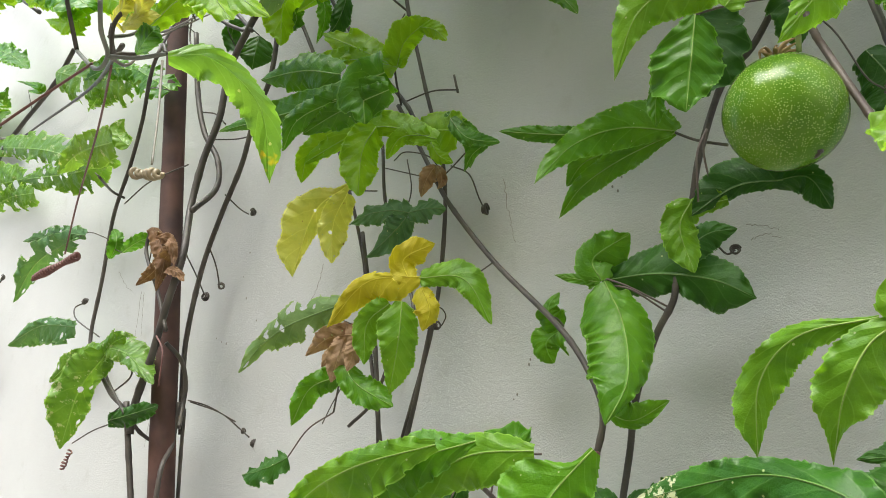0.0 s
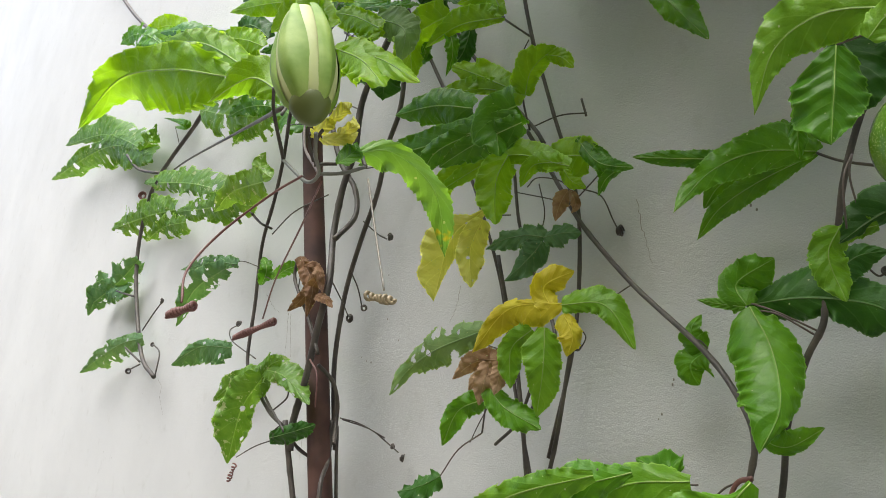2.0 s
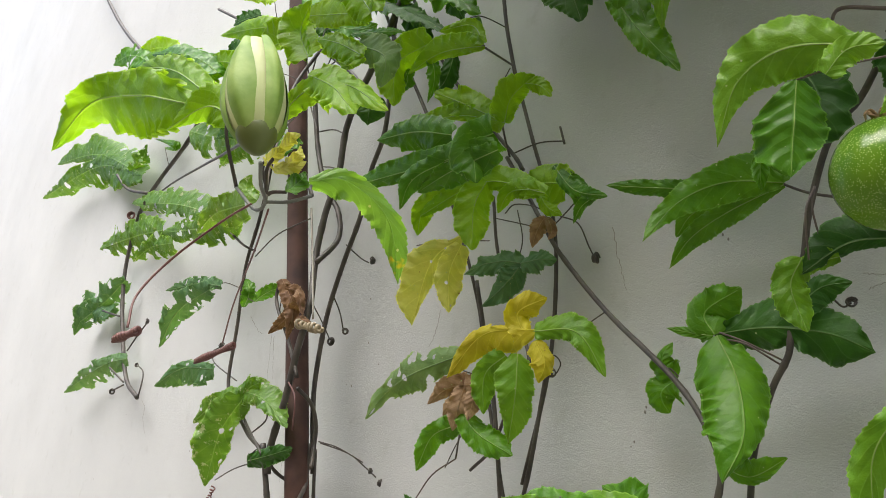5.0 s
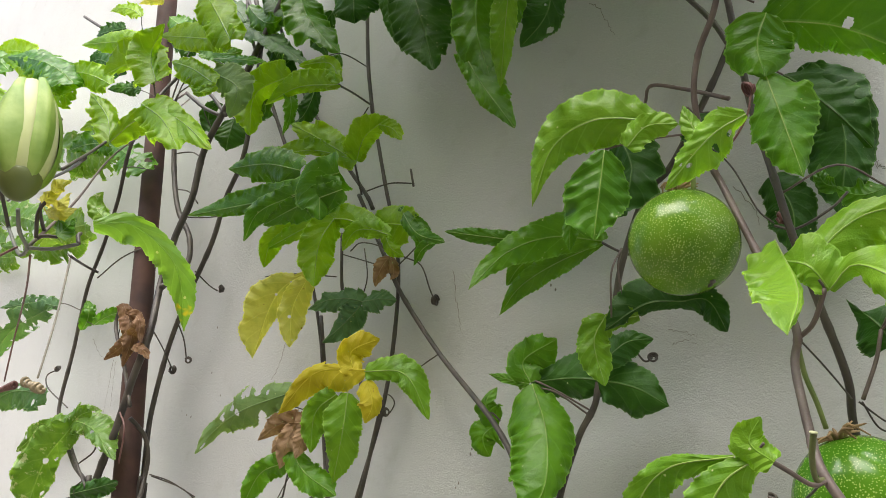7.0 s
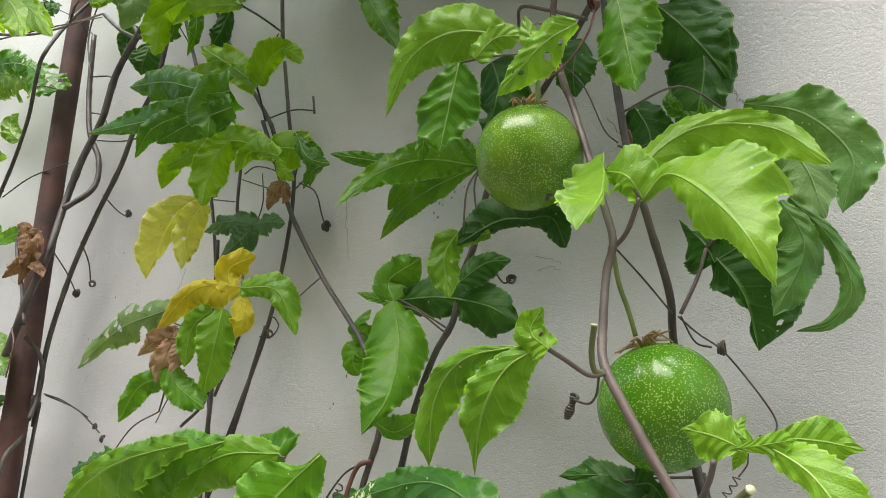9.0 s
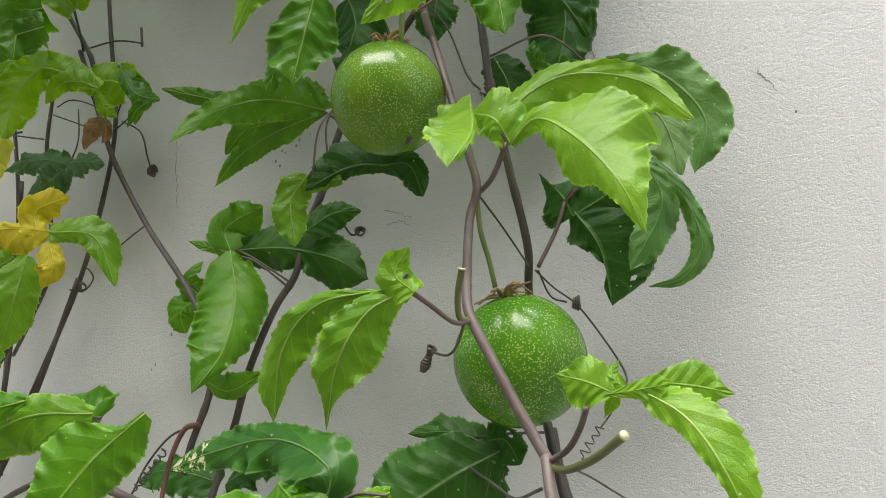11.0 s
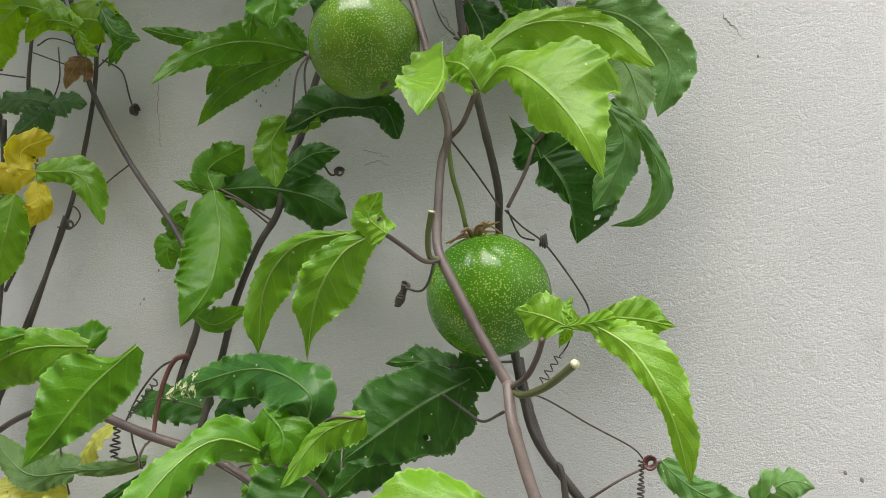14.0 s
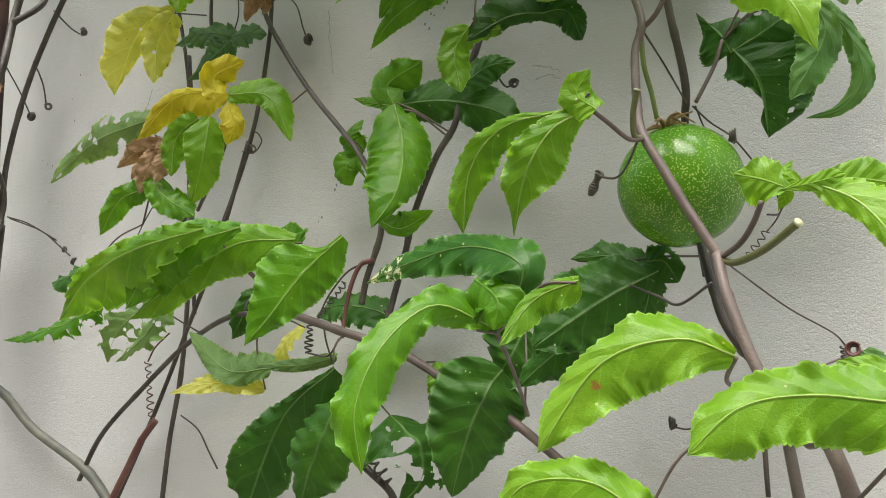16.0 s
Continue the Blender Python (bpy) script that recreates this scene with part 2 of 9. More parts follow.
def tube(bm, line, r0, r1, sides=8, rough=0.06, knots=0):
    """A round, slightly uneven rod along a line, closed at both ends."""
    rings, side = [], None
    count = len(line)
    for i, q in enumerate(line):
        way = (line[min(i + 1, count - 1)] - line[max(i - 1, 0)]).normalized()
        if side is None:
            side = way.orthogonal().normalized()
        side = (side - way * side.dot(way)).normalized()
        other = way.cross(side)
        s = i / (count - 1)
        r = r0 + (r1 - r0) * s
        if knots and i % knots == knots // 2:
            r *= 1.14
        ring = []
        for k in range(sides):
            a = 2 * math.pi * k / sides
            rr = r * (1 + rough * noise.noise(q * 90 + Vector((k * 1.7, 0, 0))))
            ring.append(bm.verts.new(q + (side * math.cos(a) + other * math.sin(a)) * rr))
        rings.append(ring)
    for a, b in zip(rings, rings[1:]):
        for k in range(sides):
            bm.faces.new((a[k], a[(k + 1) % sides], b[(k + 1) % sides], b[k]))
    bm.faces.new(rings[0][::-1])
    bm.faces.new(rings[-1])


def stem(vine, name, points, r0, r1, material, label=""):
    bm = bmesh.new()
    big = name in ("stem", "cut_stem")
    line = smooth_line(points, 8 if big else 6)
    tube(bm, line, r0 * 0.88, r1 * 0.88, 10 if big else 7, 0.07 if big else 0.05, 17 if name == "stem" else 0)
    whole = part(name, bm, material, vine, label)
    if name == "cut_stem":
        # the pale cut end
        bm = bmesh.new()
        way = (line[-1] - line[-2]).normalized()
        tube(bm, [line[-1] - way * 0.0003, line[-1] + way * 0.0005], r1 * 1.02, r1 * 0.95, 10, 0.02)
        part("cut_face", bm, CUT, whole, "pale fresh-cut end")
    return whole


def curl(vine, at, size, material):
    """The rolled-up end of a tendril: a flat spiral that winds on itself."""
    rng = random.Random(round(at[0] * 9999))
    bm = bmesh.new()
    turn = Euler((rng.uniform(-0.7, 0.7), rng.uniform(-0.7, 0.7), rng.uniform(0, 6))).to_matrix()
    line = []
    for i in range(46):
        a = i * 0.42
        r = size * (1.0 - 0.52 * i / 46)
        line.append(Vector(at) + turn @ Vector((r * math.cos(a), size * 0.9 * (i / 46 - 0.4), r * math.sin(a))))
    tube(bm, line, size * 0.16, size * 0.2, 6)
    return part("tendril_curl", bm, material, vine)


def coil(vine, a, b, radius, turns, wire, material):
    """A tendril wound up like a spring between two places."""
    a, b = Vector(a), Vector(b)
    way = (b - a).normalized()
    side = way.orthogonal().normalized()
    other = way.cross(side)
    bm = bmesh.new()
    line = []
    steps = turns * 9
    for i in range(steps + 1):
        s = i / steps
        w = 2 * math.pi * turns * s
        r = radius * (0.75 + 0.25 * math.cos(s * 9))
        line.append(a.lerp(b, s) + (side * math.cos(w) + other * math.sin(w)) * r)
    tube(bm, line, wire * 0.6, wire * 0.6, 6)
    return part("tendril_coil", bm, material, vine)


LEAF_SEED = [0]


def girth(widths, s):
    """The half-width at s, from widths at even steps that end in a point."""
    w = (2 * widths[0] - widths[1], *widths, 0.0, -widths[-1])
    q = min(s * len(widths), len(widths) - 1e-6)
    i = int(q)
    a, b, c, d, q = w[i], w[i + 1], w[i + 2], w[i + 3], q - i
    return max(0.0, 0.5 * (2 * b + (c - a) * q + (2 * a - 5 * b + 4 * c - d) * q * q + (3 * b - a - 3 * c + d) * q ** 3))


def blade(bm, uv, row, rng, eaten, up, crumple=0.0, web=0.0):
    """One lobe: a toothed, wavy blade with a folded midrib, along a bent line. A row is either the blade's foot, middle and tip with
    its width, or (places along the midrib, width to its left, to its right, how steeply the left and the right half fall back, where it is widest, its width at the foot),
    in which both widths may be given at even steps from foot to tip."""
    shaped, stepped = isinstance(row[0], tuple), False
    if shaped:
        places, left, right, fall_left, fall_right, peak, web = row
        places = [Vector(q) for q in places]
        soft = smooth_line(places, 12)
        gone = [0.0]
        for p, q in zip(soft, soft[1:]):
            gone.append(gone[-1] + (q - p).length)
        length = gone[-1]
        stepped = isinstance(left, tuple)
        wide = max(left) + max(right) if stepped else left + right
        m = soft[len(soft) // 2]
    else:
        a, m, b = Vector(row[0:3]), Vector(row[3:6]), Vector(row[6:9])
        wide = row[9]
        c = 2 * m - (a + b) / 2
        length = (m - a).length + (b - m).length
        left = right = wide * 0.54
        fall_left = fall_right = rng.uniform(0.05, 0.3)
        peak = rng.uniform(0.34, 0.44)
    nu, nv = (150, 44) if eaten else (88, 16)
    # blades turn towards the open yard in front of the wall, and a little up
    face = ((Vector((0.13, -0.55, 1.24)) - m).normalized() + Vector((0, 0, 0 if shaped else up))).normalized()
    twist = 0.0 if shaped else rng.uniform(-0.28, 0.28)
    sway = 0.06 if shaped else 0.25
    wave, waves, phase = rng.uniform(0.04, 0.14), rng.uniform(1.6, 3.0), rng.uniform(0, 6)
    quilt, roll, rolled = rng.uniform(0.03, 0.065), rng.uniform(-0.9, 0.7), rng.uniform(-1.0, 1.0)
    if shaped:
        roll, quilt = roll * 0.6, quilt * 0.55
    teeth = max(7, min(26, round(length / 0.0036)))
    holes = []
    for _ in range(round(eaten * 18)):
        holes.append((rng.uniform(0.1, 0.95), rng.uniform(-1.0, 1.0), rng.uniform(0.015, 0.05 + 0.1 * eaten) * (1 + eaten)))
    # bites out of the margin
    for _ in range(round(max(0.0, eaten - 0.25) * 36)):
        holes.append((rng.uniform(0.15, 1.0), rng.choice((-1, 1)) * rng.uniform(0.8, 1.12), rng.uniform(0.05, 0.19)))
    grid, spine = [], []
    k = 0
    for i in range(nu + 1):
        s = i / nu
        if shaped:
            while k < len(gone) - 2 and gone[k + 1] < s * length:
                k += 1
            f = (s * length - gone[k]) / max(1e-9, gone[k + 1] - gone[k])
            p = soft[k].lerp(soft[k + 1], f)
            way = (soft[min(k + 2, len(soft) - 1)] - soft[max(k - 1, 0)]).normalized()
        else:
            p = (1 - s) ** 2 * a + 2 * s * (1 - s) * c + s * s * b
            way = ((1 - s) * (c - a) + s * (b - c)).normalized()
        out = (face - way * face.dot(way))
        out = out.normalized() if out.length > 0.15 else way.orthogonal().normalized()
        out = Matrix.Rotation(twist + sway * math.sin(phase + s * 2.0), 3, way) @ out
        side = way.cross(out)
        if stepped:
            full = 1.0
        elif s < peak:
            full = web + (1 - web) * (1 - ((peak - s) / peak) ** 2.4) ** 0.5
        else:
            full = max(0.0, math.cos(math.pi / 2 * (s - peak) / (1 - peak))) ** (0.6 if shaped else 0.58)
        # the tip is drawn out
        if not stepped:
            full *= 1 - (0.4 if shaped else 0.45) * max(0.0, (s - 0.7) / 0.3) ** 1.3
            full *= 1 + 0.05 * math.sin(phase * 3 + s * 9)
        reach_left, reach_right = (1.06 * girth(left, s), 1.06 * girth(right, s)) if stepped else (full * left, full * right)
        saw = (s * teeth + 0.4 * math.sin(s * 23 + phase)) % 1.0
        line = []
        for j in range(nv + 1):
            x = 2 * j / nv - 1
            w = max(reach_right if x > 0 else reach_left, 0.0002)
            fall = fall_right if x > 0 else fall_left
            bulk = max((reach_left + reach_right) * 0.5, 0.0002)
            edge = 1 + min(0.18, 0.0015 / w) * (0.6 + 0.6 * math.sin(s * 41 + phase * 5) ** 2) * (saw - 0.4) * (1 if 0.05 < s < 0.98 else 0)
            ww = w * (edge if abs(x) > 0.99 else 1)
            ww *= 1 + abs(x) * ((0.08 if stepped else 0.16) + 0.6 * eaten) * noise.noise(Vector((s * (7 + 9 * eaten), 3.0 if x > 0 else -3.0, phase * 7)))
            lift = -fall * abs(x) ** (1.25 if shaped else 1) * w + wave * bulk * x * x * math.sin(phase + waves * (1.0 if x > 0 else 1.3) * 6.28 * s + (1.9 if x > 0 else 0)) * 1.5
            lift -= 0.12 * bulk * x * x * x * x
            lift += ((0.09 if shaped else 0.13) + crumple) * bulk * noise.noise(Vector((s * length * 60, x * bulk * 60, phase)))
            lift += (0.03 + 0.45 * crumple) * bulk * noise.noise(Vector((s * length * 170, x * bulk * 170, phase)))
            # the margin ripples
            lift += 2.2 * min(bulk, 0.011) * max(0.0, abs(x) - 0.45) ** 1.5 * noise.noise(Vector((s * length * 150, 7.0 if x > 0 else -7.0, phase * 3)))
            # quilted between the side veins
            run = (6.5 * s - 1.3 * abs(x) + 0.2 * phase) % 1.0
            lift += quilt * bulk * (math.sin(math.pi * run) - 0.5) * min(1.0, abs(x) * 3) * (1.1 - abs(x) * 0.5)
            lift += roll * bulk * max(0.0, abs(x) - 0.45) ** 2 * (1 if x > 0 else rolled)
            line.append((bm.verts.new(p + side * ww * x + out * lift), s, x))
            if j == nv // 2:
                spine.append(p + out * (lift + 0.0001))
        grid.append(line)
    for i in range(nu):
        for j in range(nv):
            s, x = (i + 0.5) / nu, 2 * (j + 0.5) / nv - 1
            gone_here = False
            for hs, hx, hr in holes:
                d = math.hypot((s - hs) * length / wide * 2, (x - hx))
                if d < 3.3 * hr and d < 2.2 * hr * (1 + 0.5 * noise.noise(Vector((s * 14, x * 5, hr * 90)))):
                    gone_here = True
            if gone_here:
                continue
            f = bm.faces.new((grid[i][j][0], grid[i + 1][j][0], grid[i + 1][j + 1][0], grid[i][j + 1][0]))
            for loop, (_, us, ux) in zip(f.loops, (grid[i][j], grid[i + 1][j], grid[i + 1][j + 1], grid[i][j + 1])):
                loop[uv].uv = (us, 0.5 + ux / 2)
    bmesh.ops.delete(bm, geom=[v for v in bm.verts if not v.link_faces], context="VERTS")
    return spine, length


def leaf(vine, material, lobes, eaten=0.0, label="", up=0.35):
    LEAF_SEED[0] += 1
    rng = random.Random(LEAF_SEED[0])
    bm = bmesh.new()
    uv = bm.loops.layers.uv.new("UVMap")
    ribs = []
    for row in lobes:
        ribs.append(blade(bm, uv, row, rng, eaten, up, 0.5 if material is DRY else 0.0, 0.4 if len(lobes) > 1 and material is not DRY else 0.0))
    whole = part("leaf", bm, material, vine, label)
    # the raised midribs of the larger leaves
    if vine is not crown and material in RIBS and max(r for _, r in ribs) > 0.035:
        bm = bmesh.new()
        for line, long in ribs:
            thick = min(0.0004, 0.006 * long)
            tube(bm, line[::4], thick, thick * 0.3, 5)
        part("midrib", bm, RIBS[material], whole)
    return whole


def fruit_mat(name, low, high):
    m, n, b = mat(name)
    ob = n.nodes.new("ShaderNodeTexCoord").outputs["Object"]
    big = node(n, "ShaderNodeTexNoise", [("Vector", ob)], Scale=30.0, Detail=3.0)
    dots = node(n, "ShaderNodeTexVoronoi", [("Vector", ob)], Scale=860.0)
    size = node(n, "ShaderNodeTexNoise", [("Vector", ob)], Scale=90.0, Detail=2.0)
    gap = n.nodes.new("ShaderNodeMath")
    gap.operation = "SUBTRACT"
    n.links.new(dots.outputs["Distance"], gap.inputs[0])
    part_of = node(n, "ShaderNodeMath", [(0, size.outputs["Fac"])])
    part_of.operation = "MULTIPLY"
    part_of.inputs[1].default_value = 0.36
    n.links.new(part_of.outputs["Value"], gap.inputs[1])
    base = ramp(n, big.outputs["Fac"], [(0.3, low), (0.7, high)])
    mix = node(n, "ShaderNodeMix", [])
    mix.data_type = "RGBA"
    near = n.nodes.new("ShaderNodeMath")
    near.operation = "LESS_THAN"
    near.inputs[1].default_value = 0.115
    n.links.new(gap.outputs["Value"], near.inputs[0])
    n.links.new(near.outputs["Value"], mix.inputs["Factor"])
    n.links.new(base, mix.inputs["A"])
    mix.inputs["B"].default_value = (0.32, 0.48, 0.1, 1)
    n.links.new(mix.outputs["Result"], b.inputs["Base Color"])
    b.inputs["Roughness"].default_value = 0.2
    b.inputs["Specular IOR Level"].default_value = 0.33
    bump = node(n, "ShaderNodeBump", [("Height", near.outputs["Value"])], Strength=0.4, Distance=0.0005)
    n.links.new(bump.outputs["Normal"], b.inputs["Normal"])
    return m


UPPER_SKIN = fruit_mat("yellow_green_skin", (0.07, 0.185, 0.01), (0.15, 0.285, 0.02))
LOWER_SKIN = fruit_mat("deep_green_skin", (0.045, 0.17, 0.007), (0.1, 0.26, 0.012))


def fruit(at, axis, r, scar, skin):
    """A round green passion fruit hanging by its stalk, with a dry scar below and dry sepals on top."""
    whole = thing("passion_fruit", "unripe green passion fruit with pale speckles, hanging from the vine", "fruit", group="passion fruits on the vine")
    whole.matrix_world = Matrix.Translation(at) @ Vector(axis).to_track_quat("Z", "Y").to_matrix().to_4x4()
    bm = bmesh.new()
    bmesh.ops.create_uvsphere(bm, u_segments=56, v_segments=36, radius=r)
    for q in bm.verts:
        z = q.co.z / r
        q.co *= 1 + 0.012 * noise.noise(q.co * 40) - 0.02 * max(0, abs(z) - 0.9) * 5
        q.co.z *= 0.995
    part("skin", bm, skin, whole)
    down = whole.matrix_world.to_3x3().inverted() @ Vector(scar).normalized()
    side = down.orthogonal().normalized()
    other = down.cross(side)
    bm = bmesh.new()
    for k in range(4):
        a = k * 0.8 + 0.4 + 0.5 * (k % 2)
        out = side * math.cos(a) + other * math.sin(a)
        reach = r * (0.07 + 0.05 * (k % 3))
        tube(bm, smooth_line([down * r * 0.99, down * r * 1.012 + out * reach * 0.5, down * r * 0.985 + out * reach], 3), r * 0.045, r * 0.015, 5)
    part("blossom_scar", bm, BARK, whole, "dry brown scar")
    rng = random.Random(round(r * 1e6))
    for k in range(15):
        bm = bmesh.new()
        a = k * 0.9
        d = Vector((math.cos(a), math.sin(a), 0))
        d.z = rng.uniform(-0.1, 0.1)
        tube(bm, smooth_line([d * r * 0.05 + Vector((0, 0, r * 0.98)), d * r * 0.2 + Vector((0, 0, r * rng.uniform(1.0, 1.16))), d * r * rng.uniform(0.22, 0.48) + Vector((0, 0, r * rng.uniform(0.9, 1.12)))], 3), r * rng.uniform(0.03, 0.065), r * 0.012, 5, 0.5)
        part("dry_sepal", bm, STRAW, whole, "withered brown sepal")
    return whole


def flower_bud(base, tip, r):
    """A closed flower bud: cream petals between green sepals on a dark swollen base."""
    base, tip = Vector(base), Vector(tip)
    high = (tip - base).length
    whole = thing("flower_bud", "closed passion flower bud, green sepals over cream petals", "flower")
    whole.matrix_world = Matrix.Translation(base) @ (tip - base).to_track_quat("Z", "Y").to_matrix().to_4x4()

    def swell(s):
        return r * math.sqrt(max(0.02, 1 - ((s - 0.45) / (0.5 if s < 0.45 else 0.64)) ** 2))

    bm = bmesh.new()
    rings = []
    for i in range(25):
        s = i / 24
        rings.append([bm.verts.new((swell(s) * 0.93 * math.cos(a), swell(s) * 0.93 * math.sin(a), s * high)) for a in (2 * math.pi * k / 40 for k in range(40))])
    for p, q in zip(rings, rings[1:]):
        for k in range(40):
            bm.faces.new((p[k], p[(k + 1) % 40], q[(k + 1) % 40], q[k]))
    bm.faces.new(rings[-1])
    part("petals", bm, CREAM, whole, "cream-white folded petals")
    for k in range(5):
        bm = bmesh.new()
        grid = []
        for i in range(21):
            s = i / 20
            half = (0.54, 0.42, 0.5, 0.56, 0.44)[k] * math.sin(math.pi * (0.16 + 0.72 * s)) ** 0.5 * (1 + 0.12 * math.sin(5 * s + 2 * k))
            row = []
            for j in range(9):
                x = j / 4 - 1
                a = 2 * math.pi * k / 5 + 0.5 + half * x
                rr = swell(s) * (1.0 + 0.07 * (1 - x * x) - 0.05 * abs(x) + 0.05 * math.exp(-x * x * 30) + 0.03 * math.sin(7 * s + 3 * x + k))
                row.append(bm.verts.new((rr * math.cos(a), rr * math.sin(a), s * high * (1.0 + 0.03 * (k % 2)))))
            grid.append(row)
        for p, q in zip(grid, grid[1:]):
            for j in range(8):
                bm.faces.new((p[j], p[j + 1], q[j + 1], q[j]))
        part("sepal", bm, SEPAL, whole, "green ribbed sepal")
    bm = bmesh.new()
    bmesh.ops.create_uvsphere(bm, u_segments=24, v_segments=14, radius=1)
    for q in bm.verts:
        q.co = Vector((q.co.x * r * (0.6 + 0.2 * q.co.z), q.co.y * r * (0.6 + 0.2 * q.co.z), q.co.z * high * 0.15 + high * 0.03))
    part("calyx", bm, CALYX, whole, "dark green swollen calyx")
    return whole


CREAM = stem_mat("cream_petal", (0.42, 0.48, 0.18), (0.58, 0.6, 0.34), scale=90.0, relief=0.12)
CALYX = stem_mat("dark_calyx", (0.08, 0.12, 0.02), (0.15, 0.16, 0.04), scale=60.0, relief=0.12)
SEPAL = stem_mat("green_sepal", (0.13, 0.255, 0.014), (0.3, 0.42, 0.09), scale=190.0, rough=0.6, relief=0.1)


# the wall, the ground and the pole
def box(name, lo, hi, material, label):
    bm = bmesh.new()
    bmesh.ops.create_cube(bm, size=1.0, matrix=Matrix.Translation((Vector(lo) + Vector(hi)) / 2) @ Matrix.Diagonal((*(Vector(hi) - Vector(lo)), 1)))
    me = bpy.data.meshes.new(name)
    bm.to_mesh(me)
    bm.free()
    me.materials.append(material)
    return tagged(new(name, me), label, name.split("_")[0], kind="structure")


wall = box("wall_north", (-24, 0, 0), (6, 0.2, 8.0), PLASTER, "off-white painted plaster wall with fine grain")
box("wall_south", (-24, -3.2, 0), (6, -3.0, 4.4), RENDER, "grey wall of the house across the yard")
box("ground", (-30, -40, -0.2), (30, 6, 0), CONCRETE, "grey concrete yard")


def crack(points, r=0.0004):
    """A hairline crack in the plaster."""
    bm = bmesh.new()
    line = smooth_line(points, 7)
    rng = random.Random(round(points[0][0] * 1e4))
    line = [q + Vector((rng.uniform(-1, 1), 0, rng.uniform(-1, 1))) * 0.0012 for q in line]
    tube(bm, line, r, r * 0.5, 4)
    return part("plaster_crack", bm, CRACK, wall)


def speck(x, z, r):
    """A small dark pit or fleck on the plaster."""
    bm = bmesh.new()
    bmesh.ops.create_icosphere(bm, subdivisions=1, radius=r, matrix=Matrix.Translation((x, 0, z)) @ Matrix.Diagonal((1, 0.25, 1.4, 1)))
    return part("speck", bm, CRACK, wall)


pole = thing("iron_pole", "rusty brown iron pole standing before the wall", "pole")
bm = bmesh.new()
tube(bm, [Vector((-0.688 + 0.0015 * math.sin(z * 2), -0.07, z)) for z in (i * 0.05 for i in range(60))], 0.0137, 0.0137, 16, 0.05)
part("shaft", bm, RUST, pole)

right_vine = thing("passion_vine", "passion fruit vine with purple-brown stems and glossy leaves", "vine", group="vines on the wall")
middle_vine = thing("passion_vine", "thin dark vines with green, yellow and dry leaves against the wall", "vine", group="vines on the wall")
pole_vine = thing("passion_vine", "vine with insect-eaten leaves twining round an iron pole", "vine", group="vines on the wall")
bud_shoot = thing("vine_shoot", "young shoot with tendrils that bears a flower bud", "vine", group="vines on the wall")
crown = thing("passion_vine", "dense leafy upper part of the passion fruit vine", "vine", group="vines on the wall")

# right-hand vine with the two fruits: stems
stem(right_vine, "stem", [(0.0924, -0.1400, 1.6757), (0.0719, -0.1380, 1.6242), (0.0587, -0.1350, 1.5986), (0.0422, -0.1300, 1.5814), (0.0325, -0.1270, 1.5628), (0.0276, -0.1230, 1.5462), (0.0243, -0.1160, 1.5284), (0.0252, -0.1130, 1.5089)], 0.0022, 0.0022, PURPLE)
stem(right_vine, "stem", [(0.0244, -0.1160, 1.5204), (0.0248, -0.1130, 1.5093), (0.0268, -0.1120, 1.4971), (0.0340, -0.1190, 1.4555), (0.0419, -0.1300, 1.4184), (0.0454, -0.1350, 1.3939), (0.0404, -0.1380, 1.3777), (0.0428, -0.1580, 1.3444), (0.0456, -0.1700, 1.3231), (0.0525, -0.1720, 1.3022), (0.0597, -0.1720, 1.2816), (0.0664, -0.1720, 1.2644), (0.0688, -0.1720, 1.2582)], 0.0024, 0.0024, PURPLE)
stem(right_vine, "stem", [(0.0678, -0.1720, 1.2610), (0.0703, -0.1800, 1.2417), (0.0776, -0.1860, 1.2102), (0.0893, -0.1930, 1.1860)], 0.0025, 0.0027, PURPLE)
stem(right_vine, "stem", [(0.0647, -0.1100, 1.6332), (0.0591, -0.1100, 1.5790), (0.0553, -0.1100, 1.5368), (0.0548, -0.1120, 1.4947), (0.0532, -0.1100, 1.4545), (0.0513, -0.0950, 1.4152), (0.0491, -0.0800, 1.3803), (0.0419, -0.0680, 1.3593), (0.0360, -0.0550, 1.3222), (0.0356, -0.0550, 1.2774)], 0.0025, 0.0025, BARK)
stem(right_vine, "stem", [(0.0366, -0.0600, 1.2988), (0.0411, -0.0700, 1.2666), (0.0463, -0.0750, 1.2427), (0.0624, -0.0700, 1.2104)], 0.0027, 0.0027, BARK)
stem(right_vine, "stem", [(0.0387, -0.0600, 1.2885), (0.0412, -0.0650, 1.2620), (0.0486, -0.0700, 1.2332), (0.0560, -0.0750, 1.2230), (0.0484, -0.0700, 1.1612)], 0.0030, 0.0014, BARK)
stem(right_vine, "petiole", [(0.0438, -0.1330, 1.3912), (0.0547, -0.1380, 1.3949), (0.0657, -0.1420, 1.4079)], 0.0015, 0.0015, PURPLE)
stem(right_vine, "petiole", [(0.0528, -0.0800, 1.3677), (0.0645, -0.0750, 1.3868), (0.0715, -0.0720, 1.4022)], 0.0013, 0.0013, PURPLE)
stem(right_vine, "petiole", [(0.0464, -0.1730, 1.3178), (0.0426, -0.1800, 1.3166), (0.0381, -0.1900, 1.3222), (0.0347, -0.1980, 1.3263)], 0.0012, 0.0012, PURPLE)
stem(right_vine, "cut_stem", [(0.0460, -0.1720, 1.3187), (0.0445, -0.1780, 1.3186), (0.0465, -0.1820, 1.3261), (0.0510, -0.1850, 1.3352)], 0.0013, 0.0016, STUB, label="cut brown-green stub of a side shoot")
